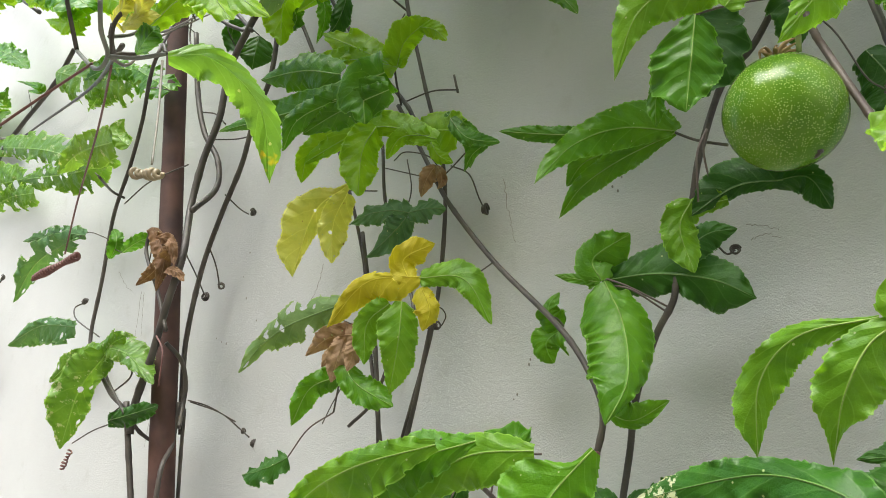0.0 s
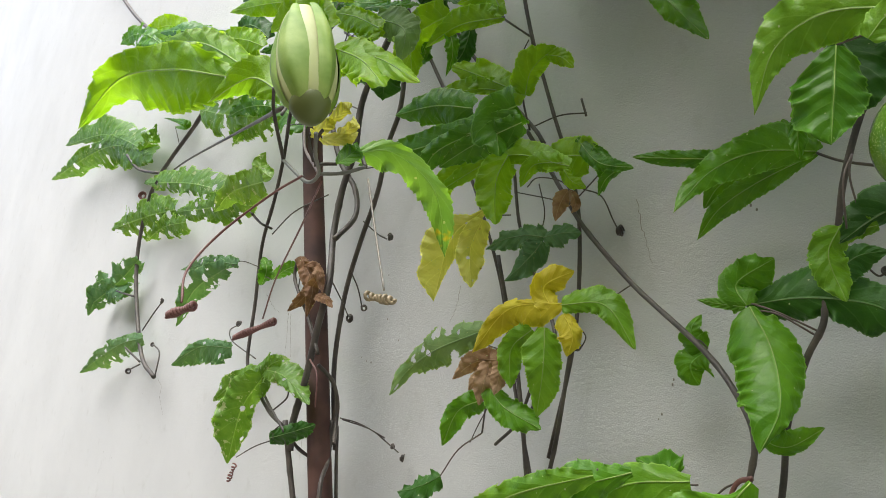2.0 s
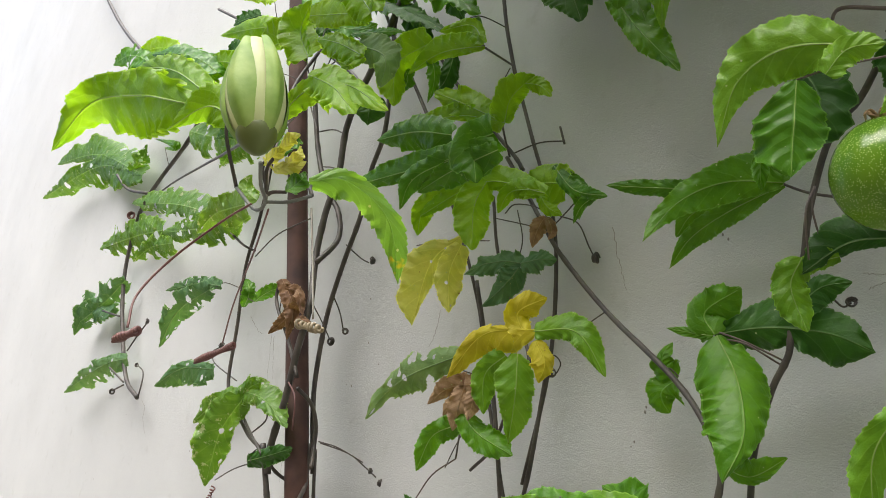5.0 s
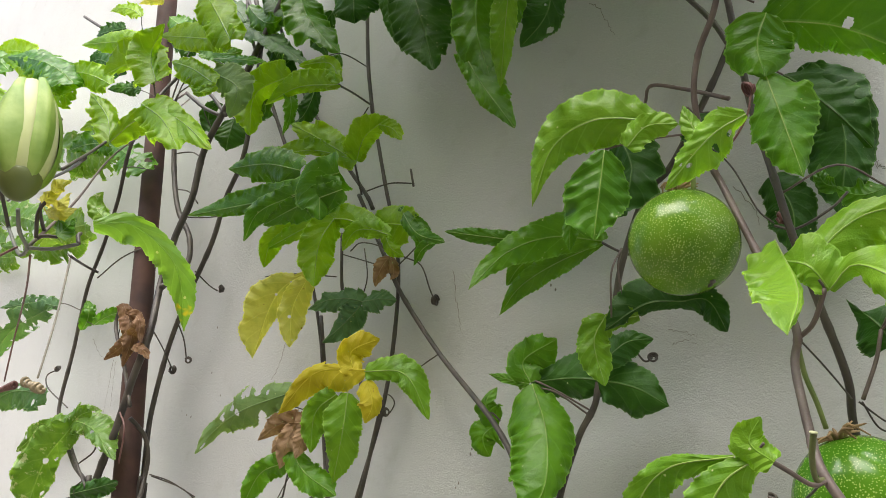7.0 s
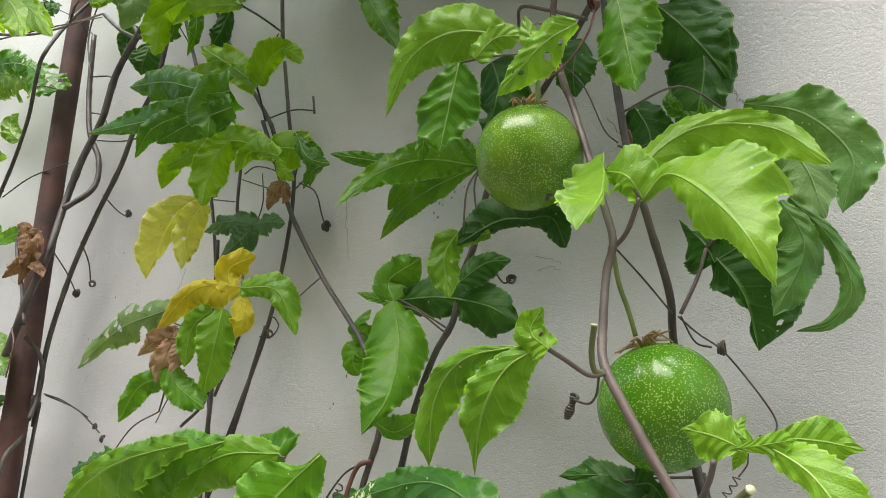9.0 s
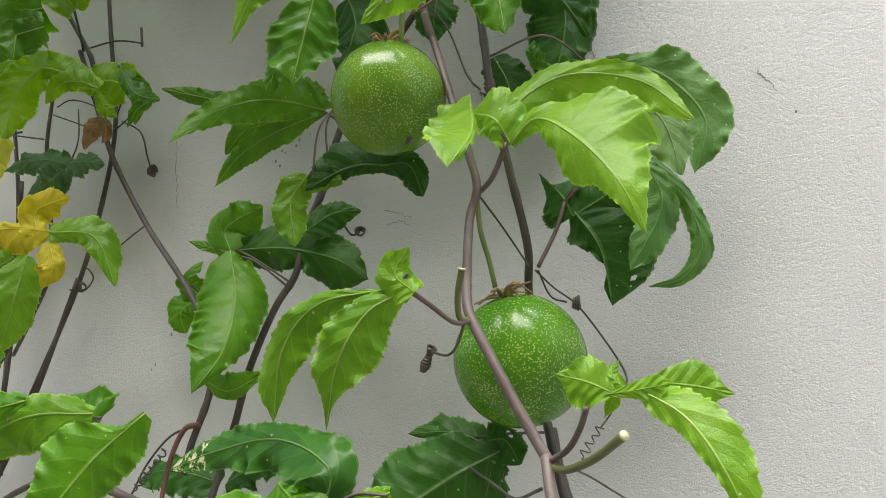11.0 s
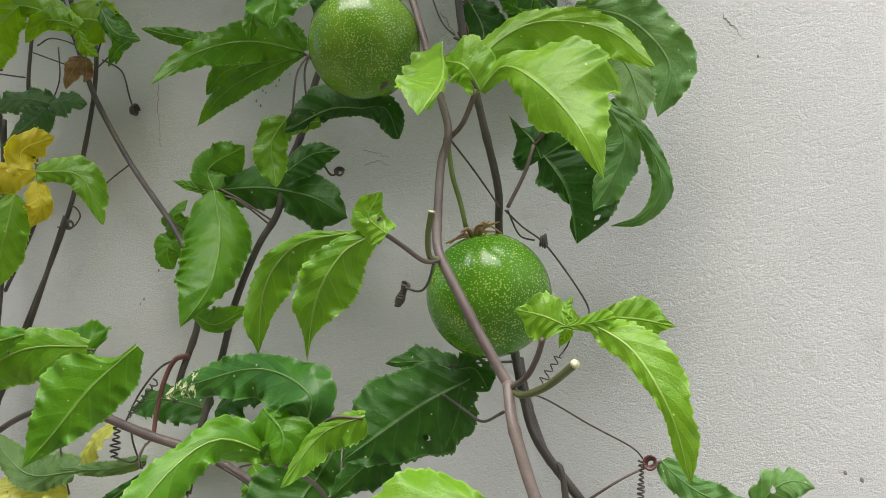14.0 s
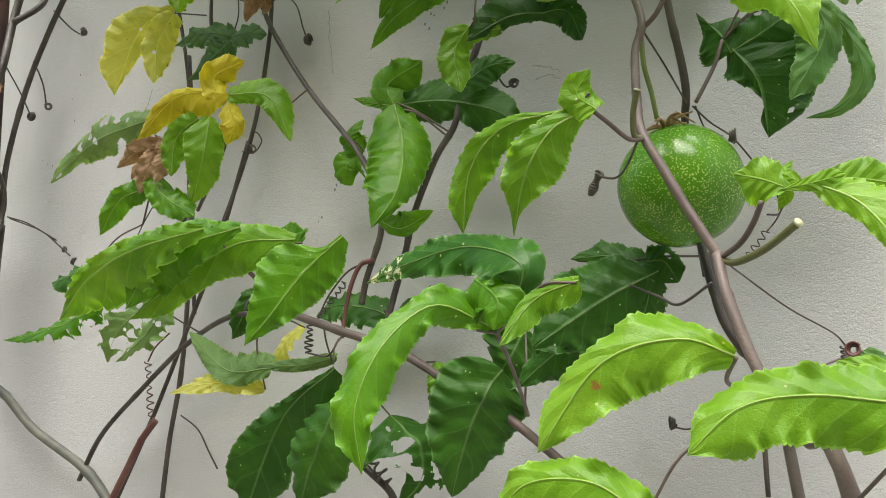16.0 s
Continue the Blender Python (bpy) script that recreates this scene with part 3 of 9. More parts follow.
stem(right_vine, "petiole", [(0.0685, -0.1720, 1.2589), (0.0791, -0.1820, 1.2606), (0.0868, -0.1900, 1.2654), (0.0918, -0.1950, 1.2712)], 0.0014, 0.0013, PURPLE)
stem(right_vine, "cut_stem", [(0.0690, -0.1720, 1.2582), (0.0757, -0.1780, 1.2544), (0.0888, -0.1880, 1.2551), (0.1028, -0.1990, 1.2592)], 0.0015, 0.0018, STUB, label="cut brown-green stub of a side shoot")
stem(right_vine, "tendril", [(0.0441, -0.1300, 1.3921), (0.0460, -0.1050, 1.3820), (0.0470, -0.0760, 1.3705)], 0.0006, 0.0006, BARK)
stem(right_vine, "tendril", [(0.0497, -0.0760, 1.3681), (0.0562, -0.0700, 1.3581), (0.0655, -0.0660, 1.3471), (0.0743, -0.0600, 1.3279), (0.0803, -0.0550, 1.3098), (0.0792, -0.0600, 1.3014), (0.0749, -0.0700, 1.2997)], 0.0006, 0.0006, BARK)
curl(right_vine, (0.0657, -0.0660, 1.3480), 0.0041, BARK)
stem(right_vine, "tendril", [(0.0512, -0.0760, 1.3677), (0.0531, -0.0680, 1.3547), (0.0606, -0.0660, 1.3499)], 0.0006, 0.0006, BARK)
stem(right_vine, "tendril", [(0.0694, -0.1720, 1.2582), (0.0697, -0.1300, 1.2570), (0.0799, -0.1000, 1.2452), (0.0941, -0.0850, 1.2329), (0.0981, -0.0790, 1.2258)], 0.0005, 0.0005, BARK)
curl(right_vine, (0.1006, -0.0800, 1.2242), 0.0034, RED)
coil(right_vine, (0.0970, -0.0800, 1.2260), (0.0923, -0.0800, 1.2074), 0.0016, 9, 0.0008, BARK)
stem(right_vine, "tendril", [(0.0039, -0.0900, 1.2734), (0.0235, -0.1100, 1.2606), (0.0353, -0.1200, 1.2530), (0.0619, -0.1650, 1.2509)], 0.0008, 0.0008, BARK)
stem(right_vine, "tendril", [(0.0447, -0.1750, 1.3169), (0.0301, -0.1500, 1.3161), (0.0204, -0.1400, 1.3161), (0.0095, -0.1350, 1.3221)], 0.0007, 0.0007, BARK)
coil(right_vine, (0.0121, -0.1350, 1.3229), (0.0045, -0.1320, 1.3140), 0.0018, 9, 0.0014, BARK)
coil(right_vine, (0.0848, -0.1500, 1.2709), (0.0744, -0.1500, 1.2610), 0.0019, 4, 0.0005, BARK)
stem(right_vine, "tendril", [(0.0848, -0.1500, 1.2709), (0.0892, -0.1500, 1.2748), (0.0964, -0.1700, 1.2755)], 0.0004, 0.0004, BARK)
stem(right_vine, "tendril", [(0.0302, -0.1500, 1.4934), (0.0443, -0.1500, 1.4970), (0.0590, -0.1500, 1.5094), (0.0664, -0.1500, 1.5242)], 0.0007, 0.0007, RED)
curl(right_vine, (0.0653, -0.1500, 1.5257), 0.0043, RED)
stem(right_vine, "tendril", [(0.0177, -0.1100, 1.5415), (0.0320, -0.1050, 1.5151), (0.0374, -0.0980, 1.4836), (0.0430, -0.0950, 1.4726)], 0.0006, 0.0006, BARK)
stem(right_vine, "stem", [(-0.0120, -0.0900, 1.5960), (0.0010, -0.1080, 1.5924), (0.0211, -0.1100, 1.5761), (0.0462, -0.1150, 1.5502)], 0.0012, 0.0016, PURPLE)
stem(right_vine, "stem", [(0.0453, -0.0600, 1.6289), (0.0263, -0.0600, 1.6055), (-0.0154, -0.0600, 1.5609), (-0.0412, -0.0600, 1.5456), (-0.0693, -0.0600, 1.5033), (-0.0862, -0.0550, 1.4721), (-0.1037, -0.0550, 1.4444), (-0.1123, -0.0550, 1.4176), (-0.1299, -0.0550, 1.3982), (-0.1547, -0.0500, 1.3657), (-0.1686, -0.0500, 1.3301), (-0.1830, -0.0550, 1.2879), (-0.1921, -0.0600, 1.2470)], 0.0026, 0.0026, BARK)
stem(right_vine, "stem", [(0.0453, -0.0600, 1.6289), (0.0394, -0.0550, 1.6578), (0.0278, -0.0500, 1.6925), (0.0103, -0.0500, 1.7364)], 0.0024, 0.0024, BARK)
curl(right_vine, (0.0473, -0.0900, 1.4764), 0.0046, RED)
stem(right_vine, "tendril", [(0.0425, -0.0950, 1.4710), (0.0528, -0.0920, 1.4656), (0.0718, -0.0850, 1.4725), (0.0823, -0.0800, 1.4807)], 0.0009, 0.0009, BARK)
curl(right_vine, (-0.0712, -0.0400, 1.4399), 0.0035, BARK)
stem(right_vine, "tendril", [(-0.0827, -0.0450, 1.4529), (-0.0770, -0.0420, 1.4391), (-0.0712, -0.0400, 1.4399)], 0.0008, 0.0008, BARK)
stem(right_vine, "petiole", [(-0.0904, -0.0480, 1.5384), (-0.0718, -0.0520, 1.5182), (-0.0524, -0.0550, 1.5031)], 0.0011, 0.0012, BARK)
stem(right_vine, "fruit_stalk", [(0.0436, -0.1330, 1.3897), (0.0402, -0.1250, 1.3762), (0.0397, -0.1180, 1.3631), (0.0386, -0.1120, 1.3513)], 0.0015, 0.0015, GREENSTEM)
stem(right_vine, "fruit_stalk", [(0.0309, -0.1500, 1.5132), (0.0234, -0.1450, 1.5004), (0.0183, -0.1400, 1.4883)], 0.0017, 0.0017, GREENSTEM)
# right-hand vine: leaves
leaf(right_vine, YOUNG, [(((0.0503, -0.1380, 1.4424), (0.0615, -0.1770, 1.3981), (0.0569, -0.2000, 1.3721)), (0.0000, 0.0001, 0.0004, 0.0012, 0.0019, 0.0016), (0.0058, 0.0166, 0.0192, 0.0190, 0.0180, 0.0153), 0.2, -0.1, 0, 0), (((0.0674, -0.1420, 1.4063), (0.0631, -0.1470, 1.4191), (0.0505, -0.1420, 1.4296)), 0.0083, 0.0153, 0.2, 0.2, 0.6, 0.4), (((0.0674, -0.1420, 1.4063), (0.0824, -0.1460, 1.4125), (0.1000, -0.1560, 1.3915), (0.1144, -0.1640, 1.3622), (0.1199, -0.1620, 1.3371)), (0.0022, 0.0063, 0.0254, 0.0270, 0.0164, 0.0077), (0.0022, 0.0062, 0.0104, 0.0144, 0.0079, 0.0050), 0.45, 0.3, 0, 0), (((0.0673, -0.1380, 1.4088), (0.0683, -0.1300, 1.4318), (0.0951, -0.1220, 1.4450), (0.1278, -0.1140, 1.4332), (0.1470, -0.1120, 1.4051)), 0.0074, 0.0174, 0.7, -0.1, 0.55, 0.5)], label="bright young leaf over the stem, toothed edges", up=0.45)
leaf(right_vine, DULL, [(((0.1067, -0.0500, 1.4926), (0.1353, -0.0500, 1.4711), (0.1507, -0.0500, 1.4359), (0.1382, -0.0500, 1.4067)), (0.0027, 0.0078, 0.0158, 0.0140, 0.0137, 0.0093), (0.0045, 0.0128, 0.0177, 0.0169, 0.0158, 0.0112), 0.3, 0.1, 0, 0)], label="grey-green leaf seen from its underside", up=0.45)
leaf(right_vine, PALE, [(((0.1149, -0.0800, 1.4492), (0.1309, -0.0800, 1.4280), (0.1336, -0.0800, 1.3940)), 0.0098, 0.0133, 0.4, -0.1, 0.5, 0.5)], label="pale underside of a drooping leaf", up=0.45)
leaf(right_vine, DARK, [(((0.0743, -0.0720, 1.3929), (0.0708, -0.0720, 1.4058), (0.0605, -0.0720, 1.4242)), (0.0123, 0.0136, 0.0143, 0.0140, 0.0067, 0.0026), (0.0034, 0.0097, 0.0149, 0.0123, 0.0009, 0.0005), 0.25, 0.25, 0, 0), (((0.0756, -0.0720, 1.3952), (0.0845, -0.0720, 1.3717), (0.0826, -0.0620, 1.3431)), (0.0079, 0.0227, 0.0292, 0.0282, 0.0235, 0.0168), (0.0043, 0.0124, 0.0092, 0.0041, 0.0001, 0.0024), 0.3, 0.1, 0, 0), (((0.0743, -0.0720, 1.3933), (0.0961, -0.0720, 1.4001), (0.1166, -0.0720, 1.4079)), 0.0136, 0.0197, 0.3, 0.1, 0.5, 0.7)], eaten=0.1, up=0.45)
leaf(right_vine, DULL, [(((0.1170, -0.0850, 1.4088), (0.1213, -0.0850, 1.3802), (0.0990, -0.0850, 1.3512)), (0.0018, 0.0050, 0.0065, 0.0085, 0.0085, 0.0072), (0.0037, 0.0106, 0.0131, 0.0125, 0.0086, 0.0061), 0.35, 0.2, 0, 0)], up=0.45)
leaf(right_vine, DULL, [(((0.1171, -0.0600, 1.4208), (0.1301, -0.0600, 1.3915), (0.1327, -0.0600, 1.3632), (0.1189, -0.0600, 1.3487), (0.1023, -0.0600, 1.3487)), 0.0052, 0.0052, 0.3, 0.3, 0.5, 0.3)], up=0.45)
leaf(right_vine, GREEN, [(((0.0722, -0.1300, 1.5438), (0.0730, -0.1340, 1.5065), (0.0728, -0.1340, 1.4717)), (0.0059, 0.0169, 0.0187, 0.0160, 0.0109, 0.0055), (0.0034, 0.0097, 0.0146, 0.0165, 0.0133, 0.0094), 0.25, 0.25, 0, 0), (((0.0843, -0.1300, 1.5820), (0.0742, -0.1330, 1.5622), (0.0723, -0.1330, 1.5398)), (0.0050, 0.0143, 0.0186, 0.0179, 0.0166, 0.0116), (0.0062, 0.0179, 0.0169, 0.0172, 0.0130, 0.0084), 0.25, 0.25, 0, 0)], label="broad leaf with brown midrib and pale spots", up=0.45)
leaf(right_vine, GREEN, [(((0.0763, -0.1120, 1.5933), (0.1095, -0.1120, 1.5669), (0.1310, -0.0920, 1.5500), (0.1452, -0.0720, 1.5336)), (0.0079, 0.0226, 0.0284, 0.0335, 0.0296, 0.0227), (0.0038, 0.0109, 0.0145, 0.0129, 0.0109, 0.0092), 0.35, 0.1, 0, 0)], eaten=0.12, label="broad leaf with many small holes", up=0.45)
leaf(right_vine, DARK, [(((0.0795, -0.0370, 1.6017), (0.0885, -0.0370, 1.5456), (0.0681, -0.0370, 1.4881)), (0.0070, 0.0201, 0.0222, 0.0172, 0.0148, 0.0111), (0.0049, 0.0141, 0.0220, 0.0239, 0.0225, 0.0145), 0.3, 0.2, 0, 0), (((0.0373, -0.0370, 1.5333), (0.0434, -0.0370, 1.5057), (0.0355, -0.0370, 1.4751)), 0.0148, 0.0156, 0.2, 0.2, 0.45, 0.5)], up=0.45)
leaf(right_vine, DARK, [(0.0676, -0.0400, 1.5995, 0.0846, -0.0410, 1.5642, 0.0983, -0.0300, 1.5266, 0.0387)], up=0.45)
leaf(right_vine, GREEN, [(0.1006, -0.0700, 1.4796, 0.0866, -0.0760, 1.4784, 0.0767, -0.0700, 1.4917, 0.0163), (0.0767, -0.0700, 1.4917, 0.0716, -0.0760, 1.4955, 0.0727, -0.0700, 1.5098, 0.0094)], up=0.45)
leaf(right_vine, YOUNG, [(((0.0139, -0.1550, 1.5313), (-0.0180, -0.1650, 1.5453), (-0.0464, -0.1710, 1.5376), (-0.0688, -0.1690, 1.5070)), (0.0045, 0.0129, 0.0172, 0.0143, 0.0102, 0.0037), (0.0043, 0.0122, 0.0156, 0.0147, 0.0097, 0.0050), 0.0, 0.45, 0, 0), (((-0.0020, -0.1690, 1.5144), (0.0116, -0.1670, 1.5225), (0.0282, -0.1650, 1.5158)), 0.0075, 0.0083, 0.4, 0.1, 0.5, 0.5)], label="long bright leaf arching above a fruit", up=0.45)
leaf(right_vine, GREEN, [(((-0.0199, -0.1580, 1.5278), (-0.0297, -0.1580, 1.5008), (-0.0392, -0.1580, 1.4745)), (0.0041, 0.0118, 0.0150, 0.0168, 0.0140, 0.0081), (0.0039, 0.0110, 0.0192, 0.0189, 0.0182, 0.0154), 0.2, 0.35, 0, 0), (((-0.0472, -0.1480, 1.5106), (-0.0561, -0.1480, 1.4983), (-0.0606, -0.1480, 1.4808)), 0.0056, 0.0048, 0.2, 0.2, 0.5, 0.5)], label="pale-veined leaf hanging beside a fruit", up=0.45)
leaf(right_vine, YOUNG, [(((0.0660, -0.1800, 1.4923), (0.0467, -0.1840, 1.4865), (0.0184, -0.1860, 1.4683)), (0.0022, 0.0063, 0.0107, 0.0119, 0.0090, 0.0055), (0.0029, 0.0083, 0.0071, 0.0065, 0.0053, 0.0032), 0.3, 0.3, 0, 0), (((0.0427, -0.1800, 1.4850), (0.0389, -0.1800, 1.5017), (0.0378, -0.1800, 1.5145)), 0.0063, 0.0049, 0.2, 0.2, 0.4, 0.5)], eaten=0.2, label="small bright leaf with a hole", up=0.45)
leaf(right_vine, DARK, [(-0.0368, -0.0900, 1.5787, -0.0322, -0.0960, 1.5442, -0.0527, -0.0900, 1.5229, 0.0353)], up=0.45)
leaf(right_vine, DARK, [(0.0192, -0.0600, 1.5854, 0.0119, -0.0660, 1.5614, 0.0077, -0.0600, 1.5425, 0.0262)], up=0.45)
leaf(right_vine, GREEN, [(((-0.0856, -0.0500, 1.5339), (-0.1147, -0.0700, 1.5426), (-0.1413, -0.0920, 1.5329), (-0.1629, -0.1150, 1.5042)), (0.0038, 0.0110, 0.0147, 0.0136, 0.0092, 0.0037), (0.0063, 0.0181, 0.0146, 0.0106, 0.0078, 0.0068), -0.1, 0.4, 0, 0), (((-0.0848, -0.0500, 1.5317), (-0.1298, -0.0450, 1.5343), (-0.1700, -0.0350, 1.5334), (-0.1981, -0.0280, 1.5208)), (0.0020, 0.0056, 0.0086, 0.0099, 0.0095, 0.0063), (0.0015, 0.0042, 0.0080, 0.0085, 0.0082, 0.0054), 0.3, 0.2, 0, 0), (((-0.1158, -0.0500, 1.5378), (-0.1588, -0.0400, 1.5493), (-0.1821, -0.0350, 1.5396)), 0.0099, 0.0129, 0.1, -0.1, 0.5, 0.5), (((-0.0848, -0.0500, 1.5326), (-0.0961, -0.0460, 1.5531), (-0.1028, -0.0400, 1.5746)), 0.0114, 0.0085, 0.2, 0.2, 0.5, 0.4)], label="lobed leaf reaching over the wall", up=0.45)
leaf(right_vine, GREEN, [(((-0.1380, -0.0600, 1.5523), (-0.1814, -0.0650, 1.5751), (-0.2120, -0.0700, 1.5913)), 0.0069, 0.0069, 0.2, 0.3, 0.5, 0.3), (((-0.2764, -0.0500, 1.6534), (-0.2551, -0.0550, 1.6147), (-0.2131, -0.0700, 1.5817)), 0.0074, 0.0064, 0.2, 0.2, 0.5, 0.4), (((-0.2305, -0.0600, 1.5949), (-0.2513, -0.0550, 1.5954), (-0.2660, -0.0500, 1.5878)), 0.0042, 0.0052, 0.2, 0.2, 0.4, 0.3)], up=0.45)
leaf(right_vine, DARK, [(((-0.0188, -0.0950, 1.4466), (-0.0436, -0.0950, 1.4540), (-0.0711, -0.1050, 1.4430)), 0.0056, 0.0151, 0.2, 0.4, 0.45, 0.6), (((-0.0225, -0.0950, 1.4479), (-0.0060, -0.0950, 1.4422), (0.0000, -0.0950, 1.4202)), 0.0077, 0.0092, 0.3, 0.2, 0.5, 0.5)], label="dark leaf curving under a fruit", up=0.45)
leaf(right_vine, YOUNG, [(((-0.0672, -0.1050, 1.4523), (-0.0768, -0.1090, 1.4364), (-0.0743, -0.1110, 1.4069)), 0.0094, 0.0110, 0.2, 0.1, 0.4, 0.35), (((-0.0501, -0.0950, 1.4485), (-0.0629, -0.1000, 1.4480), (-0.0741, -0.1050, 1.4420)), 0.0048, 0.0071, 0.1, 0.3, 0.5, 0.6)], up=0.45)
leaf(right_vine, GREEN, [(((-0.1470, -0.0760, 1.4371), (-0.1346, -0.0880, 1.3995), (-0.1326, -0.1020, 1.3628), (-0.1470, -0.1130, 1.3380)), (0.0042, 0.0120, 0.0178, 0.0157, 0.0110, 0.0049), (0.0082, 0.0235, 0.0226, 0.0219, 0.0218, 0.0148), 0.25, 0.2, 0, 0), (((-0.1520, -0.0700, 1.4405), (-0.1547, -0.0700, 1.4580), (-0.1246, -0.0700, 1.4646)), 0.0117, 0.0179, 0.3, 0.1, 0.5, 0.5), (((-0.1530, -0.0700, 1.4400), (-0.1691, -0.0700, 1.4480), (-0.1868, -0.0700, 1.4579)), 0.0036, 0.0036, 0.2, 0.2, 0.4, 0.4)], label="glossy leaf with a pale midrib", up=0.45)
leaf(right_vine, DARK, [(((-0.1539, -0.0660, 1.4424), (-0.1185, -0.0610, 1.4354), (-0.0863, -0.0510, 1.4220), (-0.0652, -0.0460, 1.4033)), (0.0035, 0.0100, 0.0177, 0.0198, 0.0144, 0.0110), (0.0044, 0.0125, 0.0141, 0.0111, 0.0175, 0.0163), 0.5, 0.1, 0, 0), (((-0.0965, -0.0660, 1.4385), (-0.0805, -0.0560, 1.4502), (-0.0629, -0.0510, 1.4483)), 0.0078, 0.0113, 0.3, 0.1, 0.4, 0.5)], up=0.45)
leaf(right_vine, GREEN, [(((-0.1618, -0.0850, 1.3541), (-0.1437, -0.0850, 1.3430), (-0.1178, -0.0850, 1.3486)), 0.0097, 0.0048, -0.2, 0.3, 0.5, 0.3)], up=0.45)
leaf(right_vine, GREEN, [(-0.2100, -0.0300, 1.4351, -0.2174, -0.0360, 1.4474, -0.2084, -0.0300, 1.4617, 0.0202), (-0.2121, -0.0300, 1.4325, -0.2239, -0.0360, 1.4244, -0.2235, -0.0300, 1.4106, 0.0280)], up=0.45)
leaf(right_vine, YOUNG, [(((0.0296, -0.1980, 1.3277), (0.0154, -0.2020, 1.3211), (0.0009, -0.2010, 1.3049), (-0.0126, -0.1900, 1.2841)), (0.0034, 0.0096, 0.0120, 0.0128, 0.0088, 0.0015), (0.0021, 0.0059, 0.0094, 0.0105, 0.0092, 0.0036), 0.25, 0.35, 0, 0), (((0.0211, -0.1980, 1.3309), (-0.0095, -0.1960, 1.3333), (-0.0312, -0.1900, 1.3207), (-0.0424, -0.1830, 1.2933)), (0.0016, 0.0045, 0.0072, 0.0093, 0.0091, 0.0041), (0.0008, 0.0023, 0.0045, 0.0064, 0.0071, 0.0077), 0.4, 0.3, 0, 0)], label="bright young leaf with drooping lobes", up=0.45)
leaf(right_vine, YOUNG, [(((0.0379, -0.2030, 1.3241), (0.0306, -0.2030, 1.3338), (0.0378, -0.2030, 1.3425)), 0.0074, 0.0058, 0.2, 0.2, 0.5, 0.6)], up=0.45)
leaf(right_vine, YOUNG, [(((0.1017, -0.1950, 1.2736), (0.0936, -0.1960, 1.2791), (0.0842, -0.1990, 1.2833)), (0.0015, 0.0052, 0.0080, 0.0086, 0.0074, 0.0030), (0.0015, 0.0050, 0.0077, 0.0086, 0.0070, 0.0030), 0.1, 0.15, 0, 0), (((0.1058, -0.1960, 1.2744), (0.1018, -0.1940, 1.2798), (0.1046, -0.1900, 1.2854)), (0.0011, 0.0022, 0.0025, 0.0023, 0.0020, 0.0011), (0.0011, 0.0022, 0.0025, 0.0023, 0.0020, 0.0011), 0.4, 0.4, 0, 0), (((0.0993, -0.1950, 1.2739), (0.1082, -0.1970, 1.2729), (0.1213, -0.2000, 1.2721)), (0.0007, 0.0013, 0.0020, 0.0031, 0.0036, 0.0029), (0.0007, 0.0013, 0.0020, 0.0031, 0.0040, 0.0029), 0.25, 0.25, 0, 0), (((0.1090, -0.1950, 1.2741), (0.1238, -0.2030, 1.2596), (0.1323, -0.2070, 1.2375), (0.1332, -0.2010, 1.2137)), (0.0022, 0.0063, 0.0089, 0.0095, 0.0064, 0.0049), (0.0018, 0.0052, 0.0045, 0.0037, 0.0025, 0.0028), 0.35, 0.3, 0, 0), (((0.1148, -0.1930, 1.2749), (0.1265, -0.1880, 1.2719), (0.1376, -0.1840, 1.2674)), (0.0025, 0.0048, 0.0066, 0.0080, 0.0070, 0.0026), (0.0025, 0.0048, 0.0066, 0.0080, 0.0070, 0.0026), 0.15, 0.1, 0, 0), (((0.1019, -0.1940, 1.2737), (0.0994, -0.1930, 1.2707), (0.0962, -0.1920, 1.2671)), (0.0011, 0.0022, 0.0025, 0.0022, 0.0016, 0.0007), (0.0011, 0.0022, 0.0025, 0.0022, 0.0016, 0.0007), 0.15, 0.2, 0, 0)], label="bright young leaf drooping past a fruit", up=0.45)
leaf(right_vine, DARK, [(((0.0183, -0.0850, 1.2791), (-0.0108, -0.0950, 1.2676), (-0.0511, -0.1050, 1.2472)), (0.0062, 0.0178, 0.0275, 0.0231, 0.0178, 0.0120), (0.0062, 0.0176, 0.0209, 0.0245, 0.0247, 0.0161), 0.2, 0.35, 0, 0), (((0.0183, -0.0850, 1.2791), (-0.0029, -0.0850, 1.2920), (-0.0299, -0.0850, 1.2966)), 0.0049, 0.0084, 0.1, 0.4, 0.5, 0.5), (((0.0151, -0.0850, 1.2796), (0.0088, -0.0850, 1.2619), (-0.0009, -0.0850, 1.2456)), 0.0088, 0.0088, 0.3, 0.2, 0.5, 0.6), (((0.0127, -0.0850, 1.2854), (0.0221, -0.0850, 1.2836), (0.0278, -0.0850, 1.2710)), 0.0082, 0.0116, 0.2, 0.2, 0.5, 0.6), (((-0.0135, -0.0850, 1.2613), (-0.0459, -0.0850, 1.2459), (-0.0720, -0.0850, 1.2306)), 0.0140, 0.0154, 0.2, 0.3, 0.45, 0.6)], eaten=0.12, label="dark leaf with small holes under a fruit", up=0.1)
